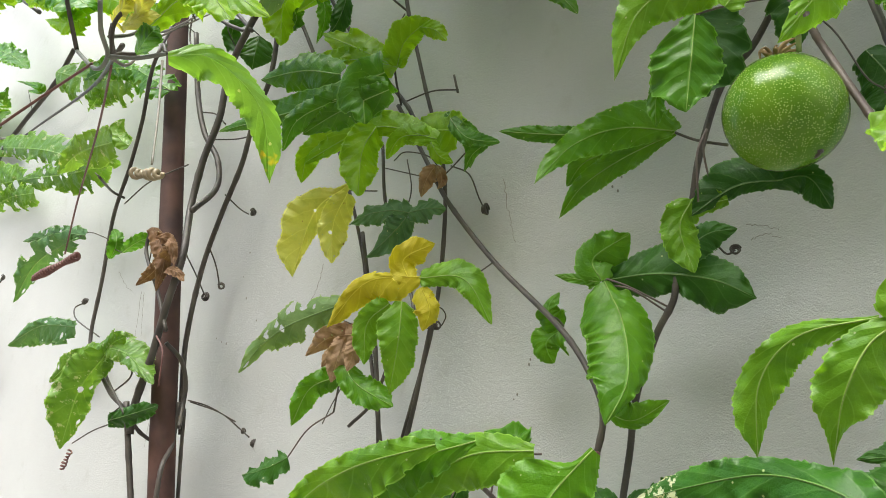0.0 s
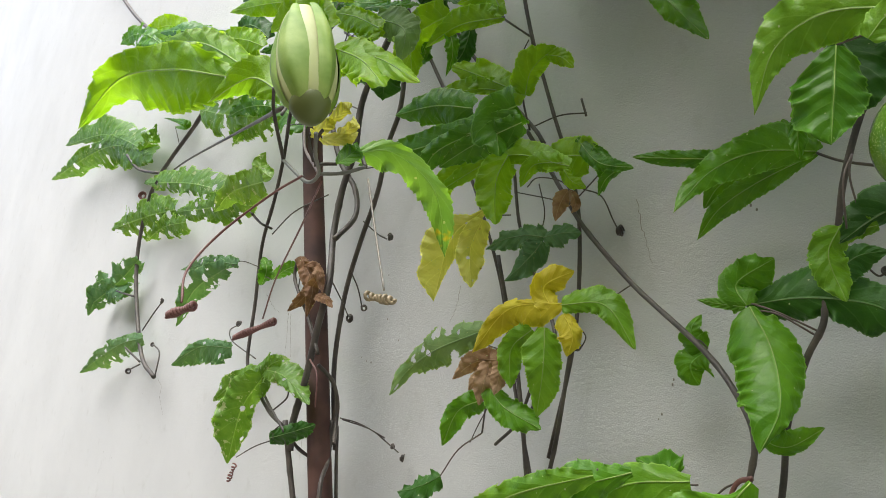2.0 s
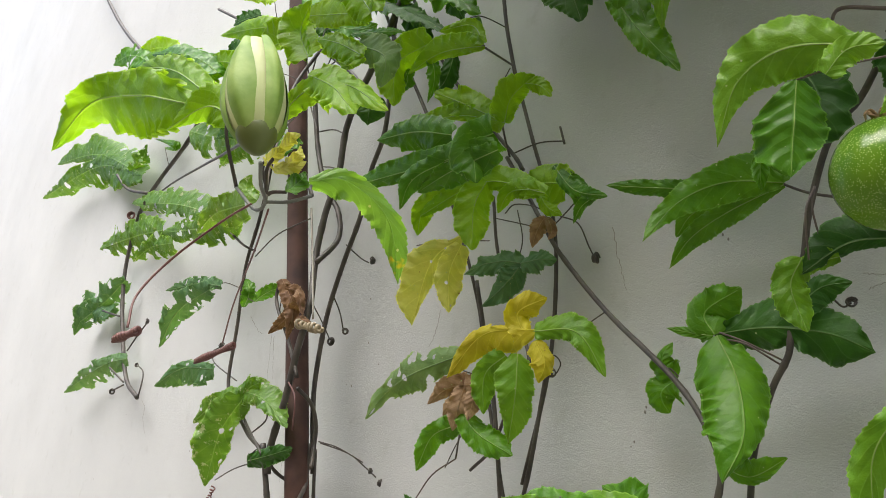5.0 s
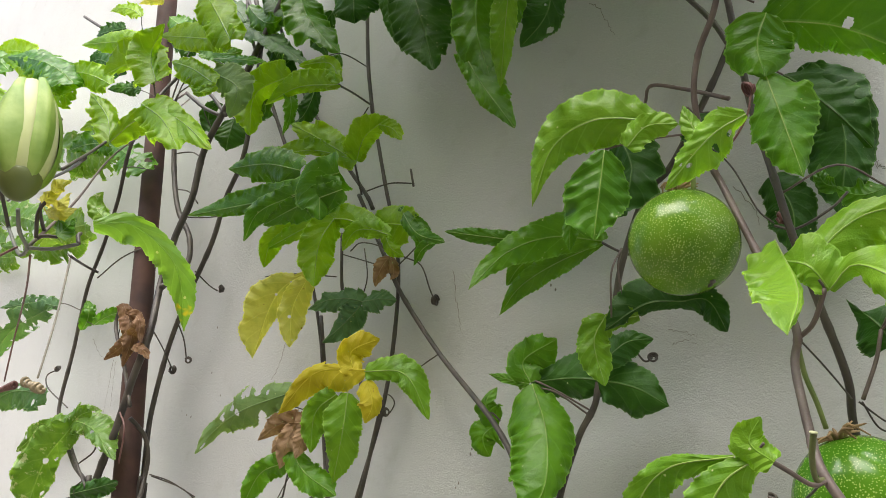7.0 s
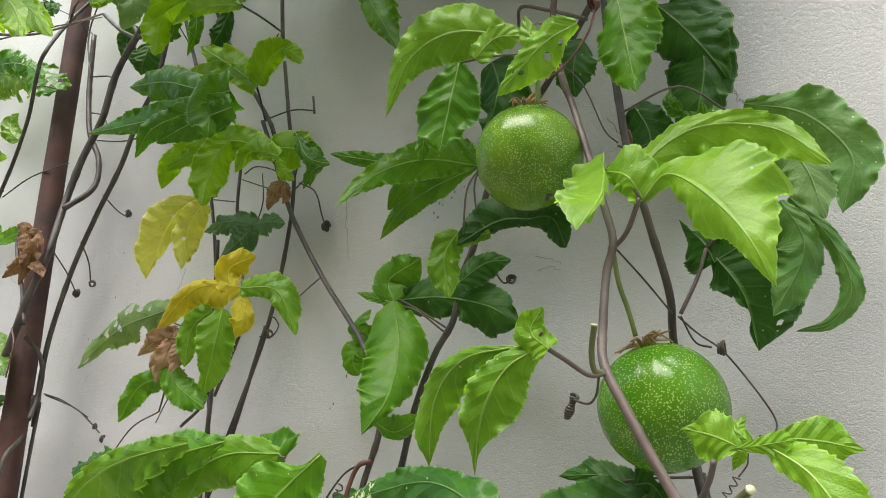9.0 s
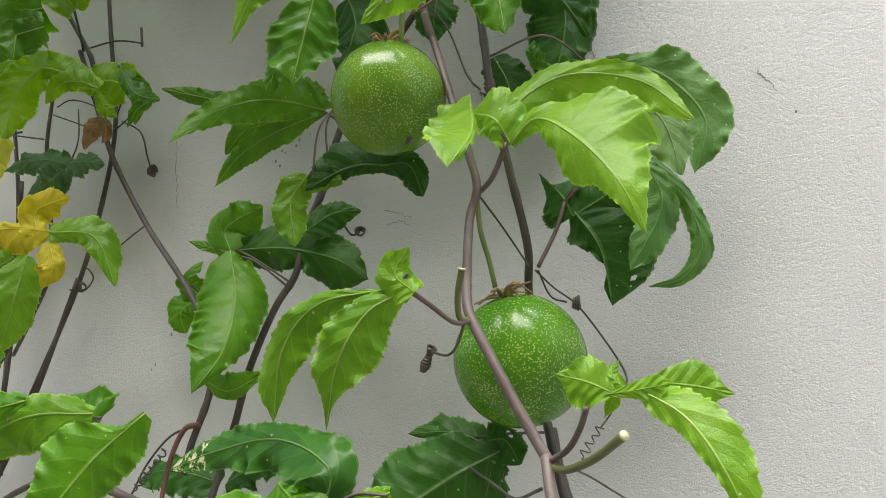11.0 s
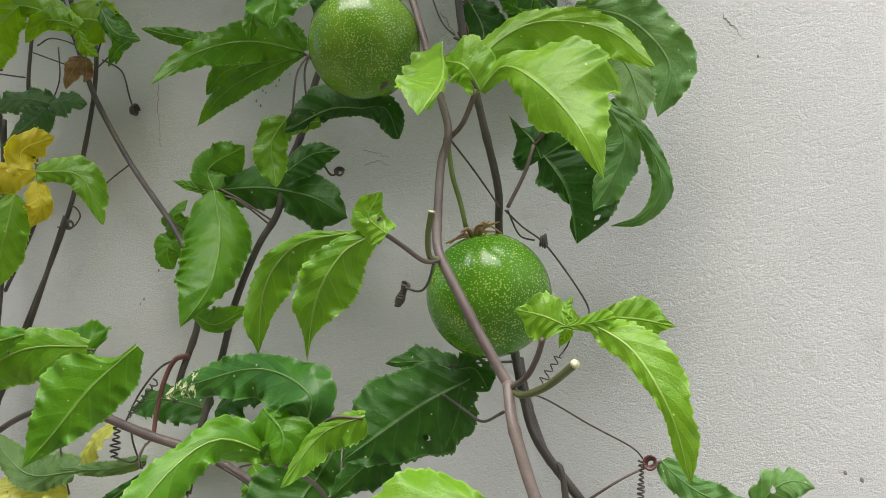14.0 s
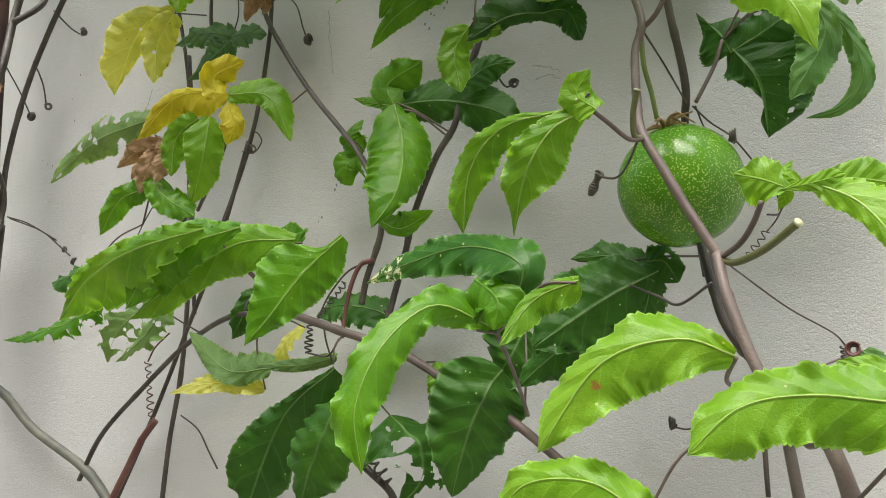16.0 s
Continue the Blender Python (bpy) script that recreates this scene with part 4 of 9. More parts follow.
leaf(right_vine, SPOTTED, [(((-0.0117, -0.1980, 1.2520), (-0.0055, -0.2020, 1.2679), (-0.0361, -0.1900, 1.2848), (-0.0773, -0.1780, 1.2882), (-0.1142, -0.1660, 1.2873)), (0.0049, 0.0139, 0.0117, 0.0116, 0.0081, 0.0050), (0.0036, 0.0104, 0.0071, 0.0068, 0.0081, 0.0059), -0.15, 0.5, 0, 0)], label="dark glossy leaf with white spots", up=0.45)
leaf(right_vine, GREEN, [(((-0.0292, -0.2000, 1.2663), (-0.0154, -0.2080, 1.2534), (-0.0182, -0.2080, 1.2410)), 0.0121, 0.0147, 0.3, 0.35, 0.45, 0.5)], label="folded green leaf with a pale rim", up=0.45)
leaf(right_vine, YOUNG, [(((0.0206, -0.2050, 1.2546), (0.0002, -0.2050, 1.2504), (-0.0128, -0.2150, 1.2330)), 0.0085, 0.0040, 0.1, 0.4, 0.4, 0.4)], up=0.45)
leaf(right_vine, GREEN, [(((-0.0265, -0.1950, 1.2454), (-0.0412, -0.2150, 1.2551), (-0.0540, -0.2350, 1.2396), (-0.0622, -0.2470, 1.2142), (-0.0625, -0.2450, 1.1885)), (0.0026, 0.0073, 0.0077, 0.0093, 0.0098, 0.0066), (0.0033, 0.0093, 0.0060, 0.0083, 0.0088, 0.0091), 0.3, 0.45, 0, 0)], label="long arching leaf with toothed edges", up=0.45)
leaf(right_vine, SCORCHED, [(((0.0810, -0.2380, 1.2123), (0.0667, -0.2460, 1.2193), (0.0423, -0.2520, 1.2146), (0.0175, -0.2540, 1.1893)), (0.0040, 0.0114, 0.0131, 0.0136, 0.0119, 0.0068), (0.0020, 0.0058, 0.0110, 0.0072, 0.0070, 0.0075), 0.1, 0.5, 0, 0)], label="bright leaf with a brown scorched edge", up=0.45)
leaf(right_vine, YOUNG, [(((0.1281, -0.2250, 1.1912), (0.1005, -0.2350, 1.1977), (0.0812, -0.2450, 1.1962), (0.0645, -0.2500, 1.1841)), (0.0048, 0.0138, 0.0131, 0.0131, 0.0127, 0.0114), (0.0038, 0.0107, 0.0103, 0.0093, 0.0083, 0.0076), 0.1, 0.5, 0, 0), (((0.1286, -0.2150, 1.1947), (0.1184, -0.2150, 1.2038), (0.1065, -0.2150, 1.2083)), 0.0163, 0.0041, -0.1, 0.5, 0.5, 0.6)], up=0.45)
leaf(right_vine, SCORCHED, [(((0.0362, -0.2000, 1.1590), (0.0149, -0.2050, 1.1773), (-0.0128, -0.2060, 1.1789), (-0.0282, -0.2080, 1.1648)), 0.0155, 0.0093, 0.1, 0.5, 0.5, 0.4)], label="leaf with a scorched rim", up=0.45)
leaf(right_vine, DULL, [(0.1026, -0.0600, 1.2249, 0.1207, -0.0660, 1.2063, 0.1416, -0.0600, 1.2004, 0.0132), (0.1423, -0.0600, 1.1978, 0.1560, -0.0660, 1.2076, 0.1680, -0.0600, 1.2033, 0.0178)], eaten=0.2, up=0.45)
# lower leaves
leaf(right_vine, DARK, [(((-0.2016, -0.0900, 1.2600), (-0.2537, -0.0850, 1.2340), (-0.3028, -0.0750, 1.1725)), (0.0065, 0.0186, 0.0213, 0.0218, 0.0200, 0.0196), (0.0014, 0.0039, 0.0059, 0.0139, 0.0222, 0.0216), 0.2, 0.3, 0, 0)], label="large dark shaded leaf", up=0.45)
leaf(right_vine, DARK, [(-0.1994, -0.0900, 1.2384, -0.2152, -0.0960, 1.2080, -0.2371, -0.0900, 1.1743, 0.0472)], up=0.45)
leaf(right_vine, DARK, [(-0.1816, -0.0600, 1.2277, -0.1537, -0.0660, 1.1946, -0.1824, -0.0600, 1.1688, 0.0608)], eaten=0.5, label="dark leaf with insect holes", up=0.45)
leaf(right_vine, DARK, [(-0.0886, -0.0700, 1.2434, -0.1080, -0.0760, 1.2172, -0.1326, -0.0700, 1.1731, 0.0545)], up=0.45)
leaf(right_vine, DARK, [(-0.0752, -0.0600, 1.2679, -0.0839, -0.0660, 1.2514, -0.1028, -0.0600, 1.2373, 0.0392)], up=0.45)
leaf(right_vine, PALE, [(((-0.2772, -0.0700, 1.2725), (-0.3239, -0.0700, 1.2782), (-0.3646, -0.0700, 1.3144)), 0.0090, 0.0150, 0, 0.4, 0.45, 0.4), (((-0.2156, -0.0700, 1.2711), (-0.2446, -0.0700, 1.2701), (-0.2914, -0.0700, 1.2755)), 0.0047, 0.0056, 0.2, 0.3, 0.4, 0.3)], up=0.45)
leaf(right_vine, YELLOWING, [(-0.2934, -0.0600, 1.2596, -0.3377, -0.0660, 1.2705, -0.4003, -0.0600, 1.2708, 0.0154)], up=0.45)
leaf(right_vine, YELLOWING, [(-0.2698, -0.0400, 1.3045, -0.2880, -0.0460, 1.2939, -0.3022, -0.0400, 1.2768, 0.0211)], up=0.45)
leaf(right_vine, DARK, [(-0.1970, -0.0300, 1.3010, -0.2333, -0.0360, 1.3157, -0.2666, -0.0300, 1.3139, 0.0270), (-0.1920, -0.0300, 1.3001, -0.1579, -0.0360, 1.3052, -0.1483, -0.0300, 1.2980, 0.0216)], up=0.45)
leaf(right_vine, GREEN, [(-0.1488, -0.0500, 1.2591, -0.1379, -0.0560, 1.2424, -0.1398, -0.0500, 1.2212, 0.0208)], up=0.45)
stem(right_vine, "stem", [(-0.2549, -0.0800, 1.3099), (-0.1961, -0.0900, 1.2842), (-0.1589, -0.0800, 1.2658), (-0.1282, -0.0650, 1.2406), (-0.0937, -0.0600, 1.2157), (-0.0517, -0.0600, 1.1763), (-0.0318, -0.0600, 1.1540)], 0.0032, 0.0032, PURPLE)
stem(right_vine, "petiole", [(-0.0263, -0.1900, 1.2428), (-0.0559, -0.1200, 1.2340), (-0.0778, -0.0650, 1.2154)], 0.0013, 0.0013, PURPLE)
stem(right_vine, "tendril", [(-0.1787, -0.0700, 1.3321), (-0.1898, -0.0700, 1.3313), (-0.1993, -0.0700, 1.3189), (-0.2061, -0.0700, 1.3002), (-0.2099, -0.0700, 1.2832)], 0.0021, 0.0016, RED)
stem(right_vine, "tendril", [(-0.1815, -0.0700, 1.3319), (-0.2011, -0.0700, 1.3291), (-0.2198, -0.0700, 1.3153), (-0.2327, -0.0700, 1.2982)], 0.0009, 0.0007, BARK)
coil(right_vine, (-0.2001, -0.0750, 1.3204), (-0.2256, -0.0750, 1.3004), 0.0024, 7, 0.0009, BARK)
coil(right_vine, (-0.2289, -0.0800, 1.2970), (-0.2327, -0.0800, 1.2758), 0.0031, 6, 0.0010, BARK)
stem(right_vine, "tendril", [(-0.2327, -0.0800, 1.2758), (-0.2110, -0.0850, 1.2700), (-0.1965, -0.0900, 1.2786)], 0.0008, 0.0008, BARK)
stem(right_vine, "tendril", [(-0.1465, -0.0800, 1.2567), (-0.1378, -0.0750, 1.2486), (-0.1280, -0.0660, 1.2370), (-0.1182, -0.0600, 1.2448), (-0.1021, -0.0600, 1.2425)], 0.0006, 0.0006, BARK)
stem(right_vine, "stem", [(-0.2164, -0.0600, 1.2111), (-0.2032, -0.0600, 1.1951), (-0.1859, -0.0600, 1.1795), (-0.1824, -0.0600, 1.1688)], 0.0027, 0.0027, BARK)
coil(right_vine, (-0.2023, -0.0600, 1.2060), (-0.1856, -0.0600, 1.1830), 0.0045, 4, 0.0015, BARK)
curl(right_vine, (-0.0044, -0.0300, 1.2025), 0.0039, BARK)
stem(right_vine, "tendril", [(-0.0046, -0.0300, 1.2009), (0.0037, -0.0320, 1.1984), (0.0124, -0.0400, 1.1990)], 0.0006, 0.0006, BARK)
# lower left leaf cluster
leaf(right_vine, GREEN, [(((-0.1248, -0.1700, 1.3156), (-0.1472, -0.1780, 1.2980), (-0.1657, -0.1840, 1.2782), (-0.1826, -0.1880, 1.2633)), (0.0045, 0.0129, 0.0153, 0.0143, 0.0100, 0.0049), (0.0013, 0.0038, 0.0199, 0.0222, 0.0161, 0.0101), 0.1, 0.35, 0, 0)], label="bright pointed leaf with strong veins", up=0.45)
leaf(right_vine, YOUNG, [(((-0.2002, -0.2000, 1.3320), (-0.2608, -0.2030, 1.3321), (-0.3089, -0.2000, 1.3233), (-0.3443, -0.1940, 1.3058)), (0.0034, 0.0097, 0.0188, 0.0249, 0.0237, 0.0159), (0.0027, 0.0077, 0.0078, 0.0080, 0.0085, 0.0054), 0.05, 0.5, 0, 0)], label="bright leaf of a low cluster", up=0.45)
leaf(right_vine, GREEN, [(((-0.1815, -0.1900, 1.3305), (-0.2313, -0.1940, 1.3287), (-0.2644, -0.1900, 1.3192), (-0.2817, -0.1900, 1.3019)), (0.0025, 0.0072, 0.0141, 0.0176, 0.0173, 0.0137), (0.0028, 0.0080, 0.0131, 0.0112, 0.0096, 0.0092), 0.1, 0.5, 0, 0)], up=0.45)
leaf(right_vine, YOUNG, [(((-0.1608, -0.1680, 1.3227), (-0.1986, -0.1760, 1.3274), (-0.2421, -0.1800, 1.3160), (-0.2890, -0.1820, 1.2978)), (0.0055, 0.0158, 0.0176, 0.0138, 0.0130, 0.0117), (0.0032, 0.0090, 0.0101, 0.0084, 0.0049, 0.0026), -0.1, 0.5, 0, 0)], up=0.45)
leaf(right_vine, GREEN, [(-0.1966, -0.1300, 1.3293, -0.2003, -0.1360, 1.3365, -0.2204, -0.1300, 1.3503, 0.0283)], up=0.45)
leaf(right_vine, GREEN, [(-0.4387, -0.1000, 1.3493, -0.4788, -0.1060, 1.3369, -0.5779, -0.1000, 1.3412, 0.0192)], eaten=0.5, up=0.45)
leaf(right_vine, PALE, [(-0.3870, -0.0850, 1.3412, -0.4210, -0.0910, 1.3258, -0.4467, -0.0850, 1.3016, 0.0325), (-0.3767, -0.0850, 1.3369, -0.3892, -0.0910, 1.3157, -0.4357, -0.0850, 1.3008, 0.0193)], eaten=0.6, label="pale eaten leaf", up=0.45)
leaf(right_vine, DARK, [(-0.4585, -0.0900, 1.3868, -0.4851, -0.0960, 1.3815, -0.5220, -0.0900, 1.3850, 0.0231)], up=0.45)
leaf(right_vine, DARK, [(-0.3060, -0.0500, 1.3416, -0.3192, -0.0560, 1.3205, -0.3385, -0.0500, 1.3064, 0.0183)], up=0.45)
stem(right_vine, "petiole", [(-0.2398, -0.0850, 1.3024), (-0.2172, -0.1300, 1.3076), (-0.2063, -0.1600, 1.3152)], 0.0017, 0.0017, PURPLE)
stem(right_vine, "stem", [(-0.2672, -0.0700, 1.3092), (-0.3327, -0.0550, 1.3231), (-0.4034, -0.0400, 1.3135), (-0.4685, -0.0350, 1.2842), (-0.5302, -0.0300, 1.2514), (-0.5620, -0.0300, 1.2138)], 0.0026, 0.0026, BARK)
stem(right_vine, "stem", [(-0.7496, -0.0300, 1.3406), (-0.6921, -0.0300, 1.3087), (-0.6383, -0.0300, 1.2683), (-0.5540, -0.0300, 1.2233), (-0.5114, -0.0300, 1.1858)], 0.0049, 0.0049, GREYSTEM)
coil(right_vine, (-0.4687, -0.0280, 1.3099), (-0.4632, -0.0280, 1.2551), 0.0031, 8, 0.0010, RED)
stem(right_vine, "tendril", [(-0.4373, -0.0300, 1.3301), (-0.4588, -0.0280, 1.3211), (-0.4687, -0.0280, 1.3099)], 0.0009, 0.0009, RED)
stem(right_vine, "tendril", [(-0.4225, -0.0300, 1.2566), (-0.4073, -0.0250, 1.2432), (-0.3995, -0.0200, 1.2237), (-0.3918, -0.0180, 1.2092)], 0.0008, 0.0008, BARK)
stem(right_vine, "stem", [(-0.4605, -0.0260, 1.2563), (-0.4767, -0.0280, 1.2409), (-0.4929, -0.0300, 1.2182), (-0.5194, -0.0300, 1.1863)], 0.0035, 0.0035, RED)
# middle vines: stems
stem(middle_vine, "stem", [(-0.5113, -0.0450, 2.2005), (-0.4675, -0.0400, 2.0412), (-0.4412, -0.0350, 1.9407), (-0.4197, -0.0300, 1.8732), (-0.3857, -0.0270, 1.7961), (-0.3454, -0.0240, 1.7162), (-0.3350, -0.0240, 1.6905)], 0.0025, 0.0025, BARK)
stem(middle_vine, "stem", [(-0.3537, -0.0240, 1.7163), (-0.3414, -0.0240, 1.6828), (-0.3207, -0.0250, 1.6242), (-0.3045, -0.0250, 1.5809), (-0.2632, -0.0300, 1.5082), (-0.2036, -0.0480, 1.4290), (-0.1791, -0.0600, 1.3836), (-0.1732, -0.0660, 1.3534), (-0.1885, -0.0660, 1.3220), (-0.1943, -0.0660, 1.3044)], 0.0025, 0.0025, BARK)
stem(middle_vine, "stem", [(-0.3119, -0.0300, 2.0468), (-0.3227, -0.0250, 1.9466), (-0.3293, -0.0220, 1.8757), (-0.3286, -0.0210, 1.8077)], 0.0025, 0.0025, BARK)
stem(middle_vine, "stem", [(-0.3250, -0.0210, 1.7796), (-0.3199, -0.0200, 1.7194), (-0.3104, -0.0200, 1.6283), (-0.3180, -0.0220, 1.5574), (-0.3398, -0.0250, 1.4793), (-0.3846, -0.0280, 1.3903)], 0.0022, 0.0022, BARK)
stem(middle_vine, "stem", [(-0.3383, -0.0260, 1.4856), (-0.3772, -0.0280, 1.3951), (-0.4212, -0.0280, 1.3225), (-0.4656, -0.0250, 1.2593), (-0.5184, -0.0250, 1.1859)], 0.0022, 0.0022, BARK)
stem(middle_vine, "stem", [(-0.5306, -0.0500, 2.2009), (-0.5138, -0.0450, 2.0407), (-0.4782, -0.0400, 1.9074), (-0.4518, -0.0320, 1.8043), (-0.4383, -0.0280, 1.7307)], 0.0025, 0.0025, BARK)
stem(middle_vine, "stem", [(-0.4637, -0.0300, 1.7782), (-0.4470, -0.0280, 1.7331), (-0.4325, -0.0260, 1.6702), (-0.4175, -0.0240, 1.5669), (-0.4171, -0.0250, 1.4725), (-0.4068, -0.0280, 1.3419)], 0.0020, 0.0020, BARK)
stem(middle_vine, "stem", [(-0.4159, -0.0250, 1.6001), (-0.4100, -0.0260, 1.4798), (-0.4136, -0.0280, 1.3825), (-0.4234, -0.0280, 1.2980), (-0.4393, -0.0280, 1.2371), (-0.4498, -0.0280, 1.1821)], 0.0024, 0.0024, BARK)
stem(middle_vine, "stem", [(-0.3647, -0.0400, 1.6690), (-0.3682, -0.0400, 1.6120), (-0.3614, -0.0400, 1.5666), (-0.3289, -0.0600, 1.4832), (-0.3451, -0.0600, 1.4467), (-0.3880, -0.0400, 1.4305)], 0.0018, 0.0018, BARK)
stem(middle_vine, "stem", [(-0.3701, -0.0500, 1.4520), (-0.4044, -0.0400, 1.4262), (-0.4412, -0.0350, 1.4143)], 0.0018, 0.0018, BARK)
stem(middle_vine, "tendril", [(-0.3492, -0.0200, 1.7197), (-0.3111, -0.0220, 1.7103), (-0.2810, -0.0200, 1.6959)], 0.0009, 0.0009, BARK)
stem(middle_vine, "tendril", [(-0.2821, -0.0200, 1.6931), (-0.2836, -0.0200, 1.7142)], 0.0014, 0.0014, BARK)
stem(middle_vine, "tendril", [(-0.2981, -0.0250, 1.6189), (-0.2866, -0.0150, 1.6083), (-0.2832, -0.0100, 1.5847), (-0.2808, -0.0080, 1.5727)], 0.0008, 0.0008, BARK)
curl(middle_vine, (-0.2780, -0.0100, 1.5699), 0.0052, BARK)
stem(middle_vine, "tendril", [(-0.3087, -0.0220, 1.6152), (-0.2908, -0.0250, 1.6188), (-0.2738, -0.0300, 1.6206)], 0.0008, 0.0008, BARK)
stem(middle_vine, "tendril", [(-0.2650, -0.0300, 1.5079), (-0.2901, -0.0200, 1.5093), (-0.3204, -0.0080, 1.5095)], 0.0007, 0.0007, BARK)
stem(middle_vine, "tendril", [(-0.3427, -0.0300, 1.4759), (-0.3384, -0.0200, 1.4763), (-0.3285, -0.0200, 1.4840), (-0.3287, -0.0250, 1.4910), (-0.3369, -0.0250, 1.4934)], 0.0007, 0.0007, BARK)
curl(middle_vine, (-0.3348, -0.0250, 1.4771), 0.0040, BARK)
stem(middle_vine, "tendril", [(-0.4992, -0.0300, 1.6773), (-0.4537, -0.0280, 1.6630), (-0.3915, -0.0250, 1.6354)], 0.0008, 0.0008, BARK)
stem(middle_vine, "tendril", [(-0.3819, -0.0250, 1.6576), (-0.3475, -0.0200, 1.6351), (-0.3147, -0.0200, 1.6121)], 0.0007, 0.0007, BARK)
stem(middle_vine, "tendril", [(-0.3444, -0.0300, 1.6464), (-0.3448, -0.0280, 1.6157), (-0.3562, -0.0260, 1.5962)], 0.0007, 0.0007, BARK)
stem(middle_vine, "tendril", [(-0.3342, -0.0600, 1.6283), (-0.3284, -0.0500, 1.6386), (-0.3089, -0.0400, 1.6275), (-0.3052, -0.0300, 1.6111)], 0.0007, 0.0007, BARK)
stem(middle_vine, "petiole", [(-0.3279, -0.0250, 1.8207), (-0.3185, -0.0600, 1.8108), (-0.2957, -0.1040, 1.7824)], 0.0013, 0.0013, BARK)
stem(middle_vine, "petiole", [(-0.3516, -0.0220, 1.7166), (-0.3390, -0.0400, 1.7270), (-0.3224, -0.0600, 1.7264)], 0.0013, 0.0013, BARK)
stem(middle_vine, "tendril", [(-0.3307, -0.0250, 1.8184), (-0.3391, -0.0280, 1.8063), (-0.3468, -0.0300, 1.7906)], 0.0008, 0.0008, BARK)
stem(middle_vine, "petiole", [(-0.4210, -0.0250, 1.6540), (-0.4231, -0.0350, 1.6483), (-0.4191, -0.0500, 1.6386)], 0.0011, 0.0011, BARK)
stem(middle_vine, "petiole", [(-0.3560, -0.0600, 1.5135), (-0.3197, -0.0850, 1.4945), (-0.2953, -0.0980, 1.4843)], 0.0009, 0.0009, BARK)
stem(middle_vine, "petiole", [(-0.4071, -0.0600, 1.4547), (-0.3989, -0.0800, 1.4403), (-0.4103, -0.0800, 1.4141)], 0.0009, 0.0009, BARK)
stem(middle_vine, "tendril", [(-0.4189, -0.0600, 1.4423), (-0.4407, -0.0550, 1.4300), (-0.4589, -0.0500, 1.4191)], 0.0006, 0.0006, BARK)
stem(middle_vine, "tendril", [(-0.3826, -0.0900, 1.4844), (-0.3963, -0.0600, 1.4892), (-0.4018, -0.0400, 1.4930)], 0.0006, 0.0006, BARK)
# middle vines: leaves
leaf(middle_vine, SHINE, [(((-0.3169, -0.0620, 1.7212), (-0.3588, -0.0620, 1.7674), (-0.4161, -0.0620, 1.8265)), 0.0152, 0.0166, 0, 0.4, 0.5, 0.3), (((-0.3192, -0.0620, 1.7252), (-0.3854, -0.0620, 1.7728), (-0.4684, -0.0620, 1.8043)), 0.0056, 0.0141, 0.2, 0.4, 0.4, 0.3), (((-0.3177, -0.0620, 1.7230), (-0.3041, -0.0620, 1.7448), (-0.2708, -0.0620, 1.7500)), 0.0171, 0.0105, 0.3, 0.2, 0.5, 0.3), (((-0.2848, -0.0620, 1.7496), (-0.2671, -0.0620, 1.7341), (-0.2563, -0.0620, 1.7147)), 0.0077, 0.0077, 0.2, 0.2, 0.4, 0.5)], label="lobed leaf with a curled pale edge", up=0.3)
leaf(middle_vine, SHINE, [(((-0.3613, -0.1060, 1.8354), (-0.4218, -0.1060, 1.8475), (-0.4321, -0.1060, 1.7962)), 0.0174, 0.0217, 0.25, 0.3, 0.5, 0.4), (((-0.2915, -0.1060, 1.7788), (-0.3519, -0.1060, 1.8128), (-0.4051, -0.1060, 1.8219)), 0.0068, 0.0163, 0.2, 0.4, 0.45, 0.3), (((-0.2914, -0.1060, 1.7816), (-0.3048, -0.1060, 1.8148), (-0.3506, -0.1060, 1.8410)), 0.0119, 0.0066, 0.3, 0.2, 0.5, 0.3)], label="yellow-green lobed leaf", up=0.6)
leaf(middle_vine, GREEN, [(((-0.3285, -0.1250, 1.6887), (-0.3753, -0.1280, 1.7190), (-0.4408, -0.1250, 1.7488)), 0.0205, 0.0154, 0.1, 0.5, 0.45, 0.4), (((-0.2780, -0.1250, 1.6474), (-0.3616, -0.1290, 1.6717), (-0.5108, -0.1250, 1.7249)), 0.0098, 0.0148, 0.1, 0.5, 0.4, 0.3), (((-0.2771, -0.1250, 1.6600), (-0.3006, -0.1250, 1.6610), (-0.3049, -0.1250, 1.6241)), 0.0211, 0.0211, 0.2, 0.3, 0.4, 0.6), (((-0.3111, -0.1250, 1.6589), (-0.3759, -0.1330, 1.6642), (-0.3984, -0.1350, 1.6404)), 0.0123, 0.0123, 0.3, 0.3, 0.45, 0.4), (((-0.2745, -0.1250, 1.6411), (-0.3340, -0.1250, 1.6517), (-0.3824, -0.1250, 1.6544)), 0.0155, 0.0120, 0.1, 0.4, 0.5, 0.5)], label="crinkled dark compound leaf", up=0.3)
